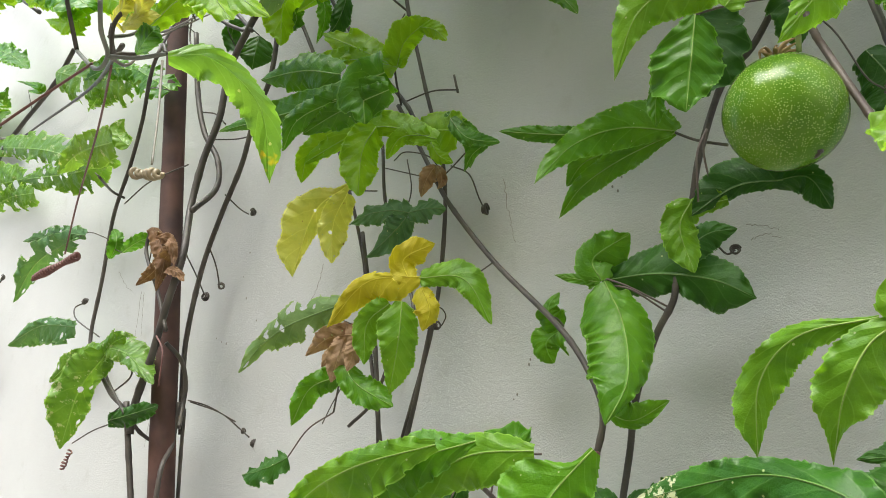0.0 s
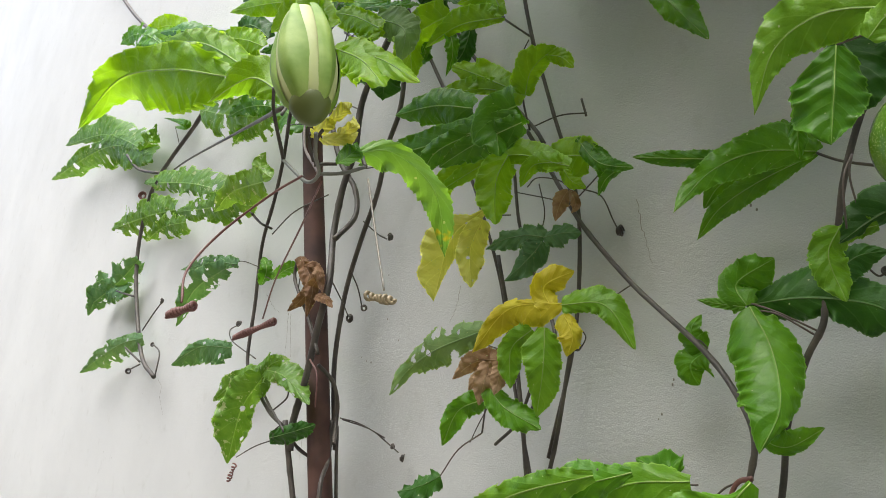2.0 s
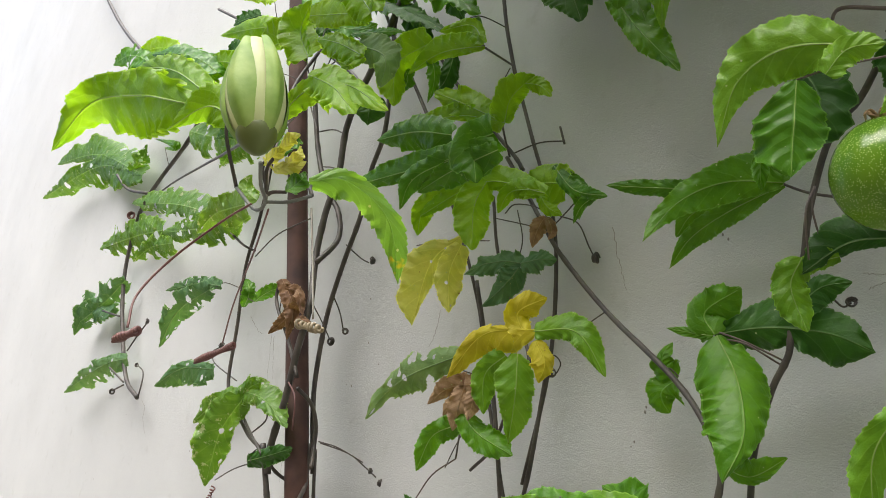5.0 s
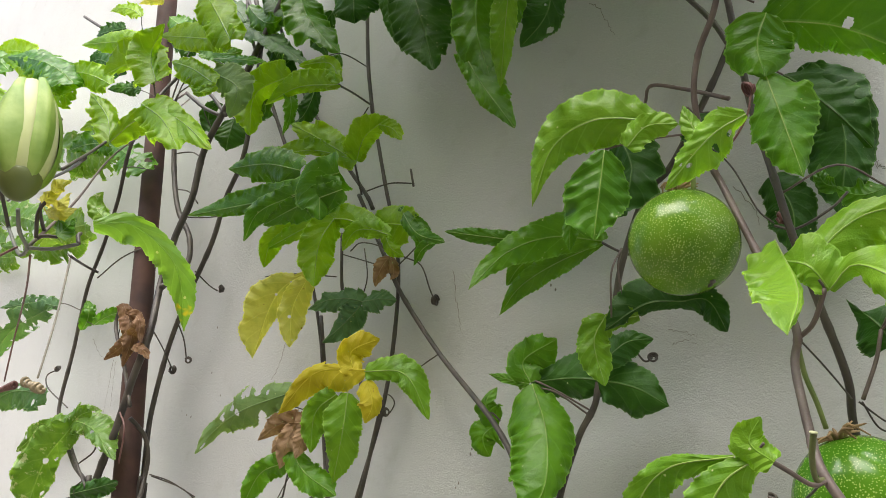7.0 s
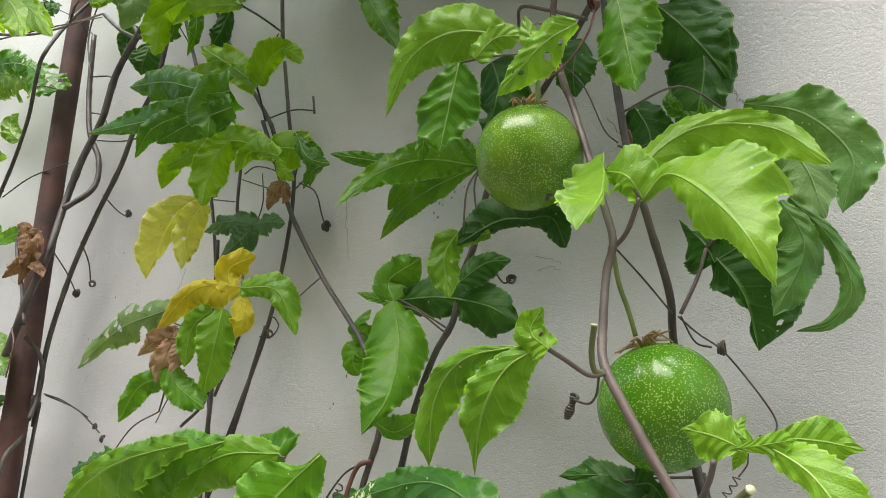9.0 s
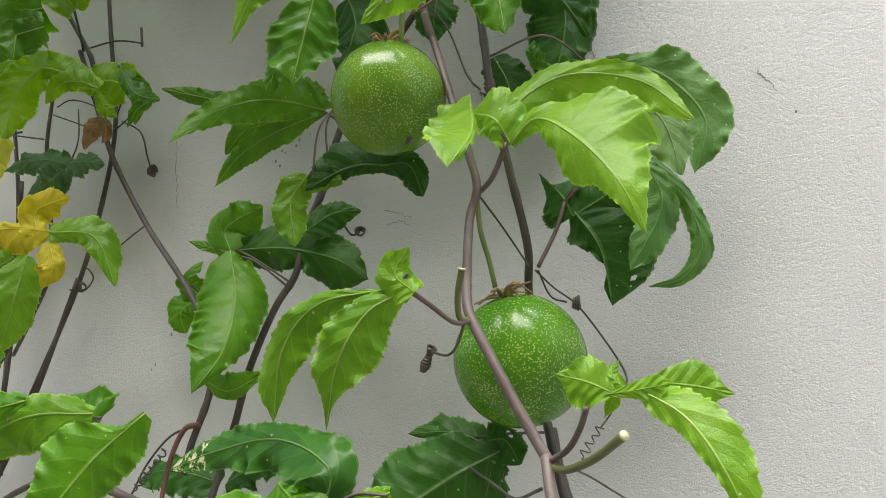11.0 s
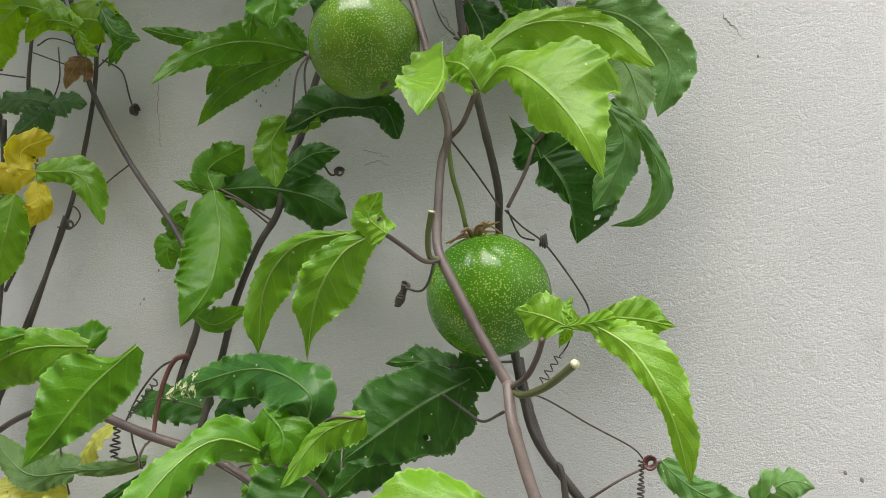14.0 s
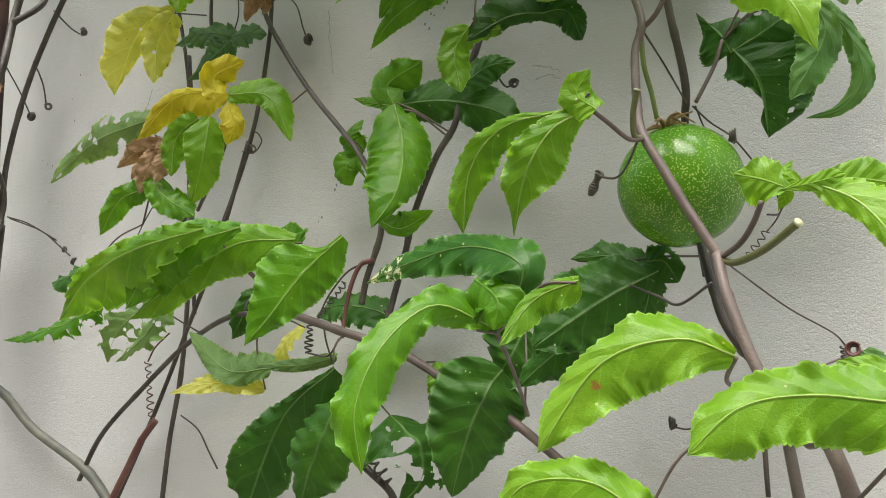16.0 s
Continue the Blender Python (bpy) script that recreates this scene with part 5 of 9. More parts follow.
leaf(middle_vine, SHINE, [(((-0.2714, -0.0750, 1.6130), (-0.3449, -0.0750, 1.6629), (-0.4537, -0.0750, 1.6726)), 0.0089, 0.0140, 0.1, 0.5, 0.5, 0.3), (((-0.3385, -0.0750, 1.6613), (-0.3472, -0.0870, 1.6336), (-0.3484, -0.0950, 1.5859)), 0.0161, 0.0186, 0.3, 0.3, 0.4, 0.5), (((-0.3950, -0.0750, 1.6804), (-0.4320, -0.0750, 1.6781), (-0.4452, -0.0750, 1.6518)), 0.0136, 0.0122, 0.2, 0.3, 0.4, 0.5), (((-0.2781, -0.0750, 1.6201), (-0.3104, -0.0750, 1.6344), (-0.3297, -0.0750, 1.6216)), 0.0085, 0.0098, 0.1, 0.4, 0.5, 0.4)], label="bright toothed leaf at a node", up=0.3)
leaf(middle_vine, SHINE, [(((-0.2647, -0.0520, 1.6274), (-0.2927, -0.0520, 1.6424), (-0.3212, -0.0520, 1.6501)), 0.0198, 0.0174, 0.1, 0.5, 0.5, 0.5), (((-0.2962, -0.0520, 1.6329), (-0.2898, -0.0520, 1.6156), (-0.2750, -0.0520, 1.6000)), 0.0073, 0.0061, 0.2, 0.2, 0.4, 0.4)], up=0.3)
leaf(middle_vine, GREEN, [(((-0.2756, -0.0450, 1.6487), (-0.2549, -0.0450, 1.6211), (-0.2628, -0.0450, 1.5916)), 0.0060, 0.0096, 0.2, 0.2, 0.5, 0.3)], up=0.3)
leaf(middle_vine, YELLOWING, [(((-0.3996, -0.0560, 1.6349), (-0.4462, -0.0590, 1.6239), (-0.4813, -0.0600, 1.5674)), (0.0037, 0.0107, 0.0162, 0.0124, 0.0072, 0.0031), (0.0021, 0.0059, 0.0166, 0.0248, 0.0241, 0.0207), 0.25, 0.25, 0, 0), (((-0.4012, -0.0560, 1.6266), (-0.4229, -0.0560, 1.6036), (-0.4285, -0.0560, 1.5631)), 0.0144, 0.0131, 0.2, 0.3, 0.5, 0.35)], eaten=0.14, label="yellowing lobed leaf", up=0.3)
leaf(middle_vine, BLUE, [(-0.3363, -0.0450, 1.5802, -0.3678, -0.0510, 1.5933, -0.4128, -0.0450, 1.6010, 0.0224), (-0.3394, -0.0450, 1.5784, -0.3538, -0.0510, 1.5647, -0.3936, -0.0450, 1.5592, 0.0258), (-0.3377, -0.0450, 1.5807, -0.3117, -0.0510, 1.5720, -0.2939, -0.0450, 1.5658, 0.0202)], label="blue-green leaf in shade", up=0.3)
leaf(middle_vine, YELLOW, [(((-0.2836, -0.1000, 1.4847), (-0.3354, -0.1060, 1.4974), (-0.3822, -0.1080, 1.4741)), (0.0052, 0.0150, 0.0178, 0.0169, 0.0133, 0.0081), (0.0006, 0.0017, 0.0035, 0.0055, 0.0066, 0.0051), -0.1, 0.5, 0, 0), (((-0.2946, -0.1000, 1.4843), (-0.2988, -0.1000, 1.5051), (-0.2661, -0.1000, 1.5060)), 0.0119, 0.0097, 0.2, 0.2, 0.5, 0.4), (((-0.2839, -0.1000, 1.4763), (-0.2782, -0.1000, 1.4561), (-0.2874, -0.1000, 1.4424)), 0.0072, 0.0113, 0.2, 0.2, 0.5, 0.5)], label="bright yellow dying leaf", up=0.3)
leaf(middle_vine, YOUNG, [(((-0.2849, -0.1000, 1.4842), (-0.2479, -0.0940, 1.4713), (-0.2347, -0.0860, 1.4334)), 0.0122, 0.0092, 0.5, 0, 0.42, 0.4), (((-0.3048, -0.1000, 1.4721), (-0.3097, -0.1030, 1.4406), (-0.3308, -0.0960, 1.4058)), (0.0043, 0.0124, 0.0134, 0.0135, 0.0131, 0.0087), (0.0051, 0.0147, 0.0159, 0.0127, 0.0092, 0.0047), 0.25, 0.25, 0, 0), (((-0.3181, -0.1000, 1.4750), (-0.3441, -0.1000, 1.4661), (-0.3506, -0.1000, 1.4349)), 0.0109, 0.0109, 0.2, 0.2, 0.45, 0.4)], label="green lobes of a half-yellowed leaf", up=0.3)
leaf(middle_vine, PALE, [(((-0.3662, -0.1000, 1.4920), (-0.4293, -0.1060, 1.4925), (-0.4791, -0.1000, 1.4892), (-0.5015, -0.1080, 1.4693)), 0.0134, 0.0146, 0.1, 0.5, 0.45, 0.35)], eaten=0.4, label="pale insect-eaten leaf", up=0.3)
leaf(middle_vine, DRY, [(((-0.3539, -0.1000, 1.4611), (-0.3891, -0.1000, 1.4685), (-0.4193, -0.1000, 1.4624)), 0.0079, 0.0101, 0.2, 0.2, 0.5, 0.5), (((-0.3711, -0.1000, 1.4628), (-0.3821, -0.1000, 1.4454), (-0.3896, -0.1000, 1.4311)), 0.0099, 0.0088, 0.2, 0.2, 0.4, 0.6), (((-0.3665, -0.1000, 1.4520), (-0.3869, -0.1000, 1.4533), (-0.4000, -0.1000, 1.4469)), 0.0056, 0.0067, 0.2, 0.2, 0.5, 0.5), (((-0.3567, -0.1000, 1.4590), (-0.3634, -0.1000, 1.4455), (-0.3702, -0.1000, 1.4350)), 0.0065, 0.0065, 0.2, 0.2, 0.5, 0.5)], label="dry brown curled leaf", up=0.3)
leaf(middle_vine, GREEN, [(((-0.3903, -0.0950, 1.4367), (-0.4225, -0.0950, 1.4345), (-0.4471, -0.0950, 1.4102)), 0.0113, 0.0102, 0.3, 0.3, 0.42, 0.35), (((-0.3811, -0.0950, 1.4469), (-0.3647, -0.0950, 1.4233), (-0.3281, -0.0950, 1.3967)), 0.0118, 0.0118, 0.3, 0.2, 0.45, 0.4)], up=0.3)
leaf(middle_vine, DRY, [(-0.3043, -0.0380, 1.6171, -0.3130, -0.0440, 1.6037, -0.3257, -0.0380, 1.5941, 0.0142), (-0.3043, -0.0380, 1.6171, -0.2953, -0.0440, 1.5976, -0.3065, -0.0380, 1.5941, 0.0089)], label="dry red-brown leaf at a node", up=0.3)
leaf(middle_vine, DARK, [(-0.5524, -0.0400, 1.9245, -0.5547, -0.0460, 1.8957, -0.5681, -0.0400, 1.8813, 0.0382)], up=0.3)
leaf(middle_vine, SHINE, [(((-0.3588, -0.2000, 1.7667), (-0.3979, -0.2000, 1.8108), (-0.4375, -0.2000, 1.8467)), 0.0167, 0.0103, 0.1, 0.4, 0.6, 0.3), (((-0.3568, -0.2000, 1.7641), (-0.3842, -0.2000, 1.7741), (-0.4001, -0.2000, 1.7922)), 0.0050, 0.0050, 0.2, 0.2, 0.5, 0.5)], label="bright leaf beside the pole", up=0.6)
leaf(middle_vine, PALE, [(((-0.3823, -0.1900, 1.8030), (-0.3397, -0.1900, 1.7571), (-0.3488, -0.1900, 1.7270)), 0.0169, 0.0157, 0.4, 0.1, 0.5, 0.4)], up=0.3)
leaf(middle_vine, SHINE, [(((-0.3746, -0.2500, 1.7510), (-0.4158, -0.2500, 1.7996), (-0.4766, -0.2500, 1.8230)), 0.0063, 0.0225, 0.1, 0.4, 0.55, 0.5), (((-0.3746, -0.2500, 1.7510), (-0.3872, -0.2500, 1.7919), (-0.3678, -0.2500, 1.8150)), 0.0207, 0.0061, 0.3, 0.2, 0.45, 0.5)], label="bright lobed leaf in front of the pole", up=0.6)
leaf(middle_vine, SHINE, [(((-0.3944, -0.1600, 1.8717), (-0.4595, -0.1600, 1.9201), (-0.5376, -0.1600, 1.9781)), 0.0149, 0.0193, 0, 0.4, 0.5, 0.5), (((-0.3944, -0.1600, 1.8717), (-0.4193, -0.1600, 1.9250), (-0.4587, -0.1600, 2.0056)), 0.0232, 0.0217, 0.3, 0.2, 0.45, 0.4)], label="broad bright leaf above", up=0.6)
leaf(middle_vine, DARK, [(-0.5311, -0.0600, 2.0632, -0.4461, -0.0660, 1.9702, -0.3847, -0.0600, 1.8887, 0.0319)], up=0.3)
leaf(middle_vine, GREEN, [(-0.5149, -0.1000, 1.9639, -0.4468, -0.1060, 1.9132, -0.4111, -0.1000, 1.8899, 0.0114)], up=0.3)
leaf(middle_vine, GREEN, [(-0.3651, -0.0900, 1.9857, -0.3454, -0.0960, 1.9139, -0.3045, -0.0900, 1.8387, 0.0460)], up=0.3)
leaf(middle_vine, DARK, [(-0.2842, -0.0800, 1.9475, -0.2845, -0.0860, 1.9011, -0.2908, -0.0800, 1.8757, 0.0487)], up=0.3)
leaf(middle_vine, DARK, [(((-0.2262, -0.0700, 1.9267), (-0.2114, -0.0700, 1.8353), (-0.2032, -0.0700, 1.7617)), 0.0300, 0.0313, 0.3, 0.2, 0.5, 0.6), (((-0.2493, -0.0700, 1.9276), (-0.2418, -0.0700, 1.8646), (-0.2334, -0.0700, 1.8054)), 0.0149, 0.0149, 0.2, 0.2, 0.5, 0.6)], label="dark hanging leaf", up=0.3)
leaf(middle_vine, GREEN, [(((-0.1257, -0.0880, 1.8179), (-0.1383, -0.0880, 1.7575), (-0.1332, -0.0880, 1.6977)), 0.0197, 0.0220, 0.3, 0.2, 0.5, 0.6), (((-0.1567, -0.0880, 1.7433), (-0.1393, -0.0920, 1.6917), (-0.1144, -0.0940, 1.6308)), 0.0165, 0.0110, 0.25, 0.2, 0.35, 0.5)], label="hanging pointed leaf", up=0.3)
leaf(middle_vine, YOUNG, [(((-0.0829, -0.1100, 1.7671), (-0.0992, -0.1100, 1.7090), (-0.1115, -0.1100, 1.6603)), 0.0085, 0.0117, 0.3, 0.2, 0.4, 0.7)], up=0.3)
leaf(middle_vine, DARK, [(((-0.0628, -0.0700, 1.7841), (-0.0792, -0.0700, 1.7425), (-0.1093, -0.0700, 1.7254)), 0.0145, 0.0190, 0.3, 0.2, 0.55, 0.7)], eaten=0.2, up=0.3)
leaf(middle_vine, GREEN, [(-0.0877, -0.0900, 1.7700, -0.0983, -0.0960, 1.7348, -0.1153, -0.0900, 1.7132, 0.0178)], up=0.3)
leaf(middle_vine, GREEN, [(-0.3485, -0.0700, 1.8752, -0.3294, -0.0760, 1.8508, -0.3264, -0.0700, 1.8645, 0.0177)], up=0.3)
leaf(middle_vine, GREEN, [(-0.3853, -0.0950, 1.8439, -0.3693, -0.1010, 1.8001, -0.3903, -0.0950, 1.7786, 0.0134)], up=0.3)
leaf(middle_vine, GREEN, [(-0.5010, -0.0600, 2.0720, -0.4574, -0.0660, 2.0063, -0.4319, -0.0600, 2.0016, 0.0273)], up=0.3)
leaf(middle_vine, DARK, [(-0.4776, -0.0500, 2.0121, -0.4371, -0.0560, 1.9342, -0.4768, -0.0500, 1.9366, 0.0297)], up=0.3)
leaf(middle_vine, DARK, [(-0.5747, -0.0450, 2.1485, -0.5251, -0.0510, 2.0754, -0.5199, -0.0450, 2.0450, 0.0291)], up=0.3)
leaf(middle_vine, DARK, [(-0.4176, -0.0550, 1.9307, -0.4311, -0.0610, 1.9096, -0.4233, -0.0550, 1.8825, 0.0254)], up=0.3)
leaf(middle_vine, GREEN, [(-0.5999, -0.0700, 2.0636, -0.5367, -0.0760, 2.0019, -0.4969, -0.0700, 1.9837, 0.0242)], up=0.3)
leaf(middle_vine, DARK, [(-0.3961, -0.0400, 1.8826, -0.4098, -0.0460, 1.8462, -0.4366, -0.0400, 1.8527, 0.0211)], up=0.3)
leaf(middle_vine, DARK, [(-0.5946, -0.0400, 1.9212, -0.6010, -0.0460, 1.9593, -0.5784, -0.0400, 1.9633, 0.0216)], up=0.3)
leaf(middle_vine, GREEN, [(-0.6629, -0.0800, 2.1552, -0.6050, -0.0860, 2.0878, -0.5586, -0.0800, 2.0489, 0.0331)], up=0.3)
leaf(middle_vine, DARK, [(-0.4667, -0.0500, 2.0843, -0.4367, -0.0560, 2.0174, -0.4017, -0.0500, 1.9866, 0.0339)], up=0.3)
leaf(middle_vine, GREEN, [(-0.4459, -0.0900, 1.8766, -0.4175, -0.0960, 1.8317, -0.4399, -0.0900, 1.8285, 0.0153)], up=0.3)
leaf(middle_vine, DARK, [(-0.3576, -0.0450, 1.9671, -0.3719, -0.0510, 1.9374, -0.3702, -0.0450, 1.9053, 0.0251)], up=0.3)
# vines on the pole: stems
stem(pole_vine, "stem", [(-0.4098, -0.0500, 2.1014), (-0.4378, -0.0550, 2.0385), (-0.4648, -0.0600, 1.9965), (-0.5022, -0.0650, 1.9439), (-0.5339, -0.0700, 1.9067), (-0.5723, -0.0700, 1.8674), (-0.5913, -0.0700, 1.8101), (-0.6146, -0.0750, 1.7630), (-0.6299, -0.0800, 1.7066), (-0.6196, -0.0950, 1.6345), (-0.6381, -0.1000, 1.5862), (-0.6638, -0.1000, 1.5363), (-0.6949, -0.1000, 1.4888), (-0.7005, -0.1000, 1.4605)], 0.0047, 0.0047, BARK)
stem(pole_vine, "stem", [(-0.6614, -0.0600, 1.9875), (-0.6620, -0.0550, 1.8956), (-0.6457, -0.0550, 1.8258), (-0.6239, -0.0500, 1.7763), (-0.6184, -0.0550, 1.7327), (-0.6204, -0.0850, 1.6940)], 0.0039, 0.0039, BARK)
stem(pole_vine, "stem", [(-0.5235, -0.0450, 2.1762), (-0.4973, -0.0420, 2.0312), (-0.5141, -0.0400, 1.9292), (-0.5323, -0.0400, 1.8516), (-0.5645, -0.0400, 1.8096), (-0.5901, -0.0400, 1.7569), (-0.6324, -0.0400, 1.7047), (-0.6683, -0.0400, 1.6506), (-0.6870, -0.0450, 1.5776), (-0.6854, -0.0500, 1.5235), (-0.6856, -0.0500, 1.4614)], 0.0035, 0.0035, BARK)
stem(pole_vine, "stem", [(-0.6016, -0.0700, 2.0042), (-0.5601, -0.0700, 1.9496), (-0.5277, -0.0700, 1.8987)], 0.0027, 0.0027, BARK)
stem(pole_vine, "stem", [(-0.6035, -0.0800, 1.9754), (-0.5700, -0.0750, 1.9345), (-0.5396, -0.0700, 1.9057)], 0.0027, 0.0027, BARK)
stem(pole_vine, "stem", [(-0.5149, -0.0500, 2.1000), (-0.4893, -0.0500, 2.0202), (-0.4876, -0.0550, 1.9681), (-0.4648, -0.0600, 1.9965)], 0.0028, 0.0028, BARK)
stem(pole_vine, "stem", [(-0.6545, -0.0900, 1.5480), (-0.6574, -0.0700, 1.5329), (-0.6628, -0.0600, 1.5105), (-0.6672, -0.0600, 1.4869), (-0.6578, -0.0700, 1.4602)], 0.0027, 0.0027, BARK)
stem(pole_vine, "stem", [(-0.6789, -0.1000, 1.6900), (-0.6867, -0.1000, 1.6637), (-0.6585, -0.1000, 1.6058), (-0.6386, -0.1000, 1.5545)], 0.0024, 0.0024, BARK)
stem(pole_vine, "stem", [(-0.6078, -0.0800, 2.0220), (-0.6262, -0.1100, 1.9584), (-0.6108, -0.1400, 1.8801), (-0.6451, -0.1300, 1.8696), (-0.6949, -0.1100, 1.8441), (-0.7385, -0.1000, 1.8005), (-0.7798, -0.0950, 1.7533), (-0.8072, -0.0900, 1.6776), (-0.8253, -0.0900, 1.6086), (-0.8099, -0.0900, 1.5760), (-0.7605, -0.0950, 1.5229), (-0.7197, -0.1000, 1.4943)], 0.0027, 0.0027, BARK)
stem(pole_vine, "stem", [(-1.0319, -0.0600, 2.1943), (-1.1111, -0.0550, 2.1682), (-1.2507, -0.0500, 2.1575), (-1.3453, -0.0450, 2.1413), (-1.4087, -0.0400, 2.0654), (-1.4195, -0.0380, 1.9793), (-1.3952, -0.0360, 1.8720), (-1.3523, -0.0360, 1.7774), (-1.2886, -0.0360, 1.7238)], 0.0045, 0.0045, BARK)
stem(pole_vine, "petiole", [(-1.4823, -0.0600, 2.2948), (-1.4220, -0.0520, 2.2279), (-1.3125, -0.0480, 2.1615)], 0.0037, 0.0037, BARK)
stem(pole_vine, "tendril", [(-1.2836, -0.0360, 1.7245), (-1.2755, -0.0340, 1.7648), (-1.3168, -0.0300, 1.7950)], 0.0015, 0.0015, BARK)
stem(pole_vine, "tendril", [(-1.3645, -0.0360, 1.7700), (-1.4315, -0.0330, 1.7790)], 0.0018, 0.0018, BARK)
curl(pole_vine, (-1.4309, -0.0330, 1.7766), 0.0055, BARK)
curl(pole_vine, (-1.3225, -0.0300, 1.7968), 0.0042, BARK)
stem(pole_vine, "tendril", [(-1.3651, -0.0360, 1.8382), (-1.3187, -0.0340, 1.8572), (-1.2857, -0.0320, 1.8686)], 0.0016, 0.0016, BARK)
curl(pole_vine, (-1.2861, -0.0320, 1.8711), 0.0053, BARK)
stem(pole_vine, "petiole", [(-1.4139, -0.0380, 1.9270), (-1.4700, -0.0400, 1.9540), (-1.5190, -0.0420, 1.9786)], 0.0025, 0.0025, BARK)
stem(pole_vine, "petiole", [(-1.3658, -0.0360, 1.7759), (-1.4043, -0.0400, 1.8042), (-1.4332, -0.0420, 1.8246)], 0.0023, 0.0023, BARK)
curl(pole_vine, (-1.4021, -0.0450, 2.1532), 0.0084, RED)
stem(pole_vine, "tendril", [(-1.2792, -0.0480, 2.1333), (-1.0910, -0.0800, 2.0607), (-0.6474, -0.2000, 1.8194), (-0.3129, -0.3300, 1.5980)], 0.0020, 0.0020, BARK)
stem(pole_vine, "petiole", [(-0.7261, -0.1100, 1.7494), (-0.7190, -0.1300, 1.7490), (-0.6263, -0.1900, 1.7020)], 0.0018, 0.0018, BARK)
stem(pole_vine, "tendril", [(-0.7259, -0.1100, 1.7412), (-0.7033, -0.0900, 1.7693), (-0.6459, -0.0750, 1.7706)], 0.0010, 0.0010, BARK)
stem(pole_vine, "tendril", [(-0.8032, -0.0900, 1.6011), (-0.9096, -0.0700, 1.6618), (-0.9404, -0.0600, 1.6910), (-0.9338, -0.0500, 1.6994)], 0.0010, 0.0010, BARK)
curl(pole_vine, (-0.9339, -0.0500, 1.7012), 0.0050, BARK)
stem(pole_vine, "tendril", [(-0.7198, -0.1000, 1.4798), (-0.7989, -0.0900, 1.4883), (-0.8705, -0.0800, 1.4902)], 0.0009, 0.0009, BARK)
coil(pole_vine, (-0.8746, -0.0800, 1.4817), (-0.8923, -0.0800, 1.4638), 0.0029, 6, 0.0018, RED)
stem(pole_vine, "petiole", [(-0.6960, -0.1100, 1.4799), (-0.7467, -0.1000, 1.5227), (-0.7899, -0.0900, 1.5601)], 0.0018, 0.0018, BARK)
stem(pole_vine, "stem", [(-0.6984, -0.1050, 1.4840), (-0.6995, -0.0900, 1.4633), (-0.6947, -0.0600, 1.4455)], 0.0023, 0.0023, BARK)
stem(pole_vine, "tendril", [(-0.7399, -0.1000, 1.5162), (-0.7072, -0.1000, 1.5225), (-0.7033, -0.1000, 1.5348)], 0.0011, 0.0011, BARK)
stem(pole_vine, "tendril", [(-0.6736, -0.0500, 1.4955), (-0.6495, -0.0400, 1.4838), (-0.6301, -0.0200, 1.4647)], 0.0009, 0.0009, BARK)
stem(pole_vine, "tendril", [(-0.6698, -0.0500, 1.4929), (-0.6434, -0.0300, 1.4767), (-0.6331, -0.0150, 1.4605), (-0.6175, -0.0120, 1.4463)], 0.0009, 0.0009, BARK)
curl(pole_vine, (-0.6111, -0.0120, 1.4387), 0.0044, BARK)
curl(pole_vine, (-0.6244, -0.0140, 1.4541), 0.0032, BARK)
stem(pole_vine, "tendril", [(-0.6170, -0.0950, 1.6404), (-0.6632, -0.0500, 1.6393), (-0.6857, -0.0250, 1.6305)], 0.0009, 0.0009, BARK)
curl(pole_vine, (-0.6877, -0.0220, 1.6281), 0.0055, BARK)
stem(pole_vine, "tendril", [(-0.6491, -0.0450, 1.6757), (-0.6624, -0.0250, 1.6596), (-0.6649, -0.0180, 1.6363)], 0.0010, 0.0010, BARK)
curl(pole_vine, (-0.6610, -0.0180, 1.6329), 0.0041, BARK)
stem(pole_vine, "tendril", [(-0.6230, -0.0400, 1.7317), (-0.6143, -0.0250, 1.7136), (-0.6065, -0.0180, 1.7050)], 0.0010, 0.0010, BARK)
curl(pole_vine, (-0.5985, -0.0180, 1.7042), 0.0048, BARK)
stem(pole_vine, "tendril", [(-0.6705, -0.0500, 1.9283), (-0.6453, -0.0400, 1.9214), (-0.5869, -0.0600, 1.8697)], 0.0011, 0.0011, BARK)
stem(pole_vine, "tendril", [(-0.6640, -0.0500, 1.8673), (-0.6302, -0.0500, 1.8461), (-0.5940, -0.0600, 1.8074)], 0.0011, 0.0011, BARK)
curl(pole_vine, (-0.7065, -0.0600, 1.9278), 0.0047, BARK)
stem(pole_vine, "tendril", [(-0.6145, -0.1200, 1.4858), (-0.6096, -0.1200, 1.5191), (-0.6311, -0.1150, 1.5436)], 0.0010, 0.0010, RED)
stem(pole_vine, "tendril", [(-0.6250, -0.0550, 1.8035), (-0.5985, -0.0400, 1.7970), (-0.5633, -0.0400, 1.7846)], 0.0010, 0.0010, BARK)
stem(pole_vine, "stem", [(-2.0179, -0.0400, 3.3775), (-1.7057, -0.0420, 2.9447), (-1.4814, -0.0450, 2.6742), (-1.2208, -0.0550, 2.4073)], 0.0054, 0.0054, BARK)
stem(pole_vine, "stem", [(-0.9995, -0.0600, 2.4132), (-0.8998, -0.0600, 2.3075), (-0.7842, -0.0600, 2.1900), (-0.6760, -0.0650, 2.0650)], 0.0030, 0.0030, BARK)
stem(pole_vine, "tendril", [(-0.6534, -0.0600, 1.9116), (-0.6761, -0.0600, 1.9962), (-0.6461, -0.0650, 2.0457)], 0.0013, 0.0013, BARK)
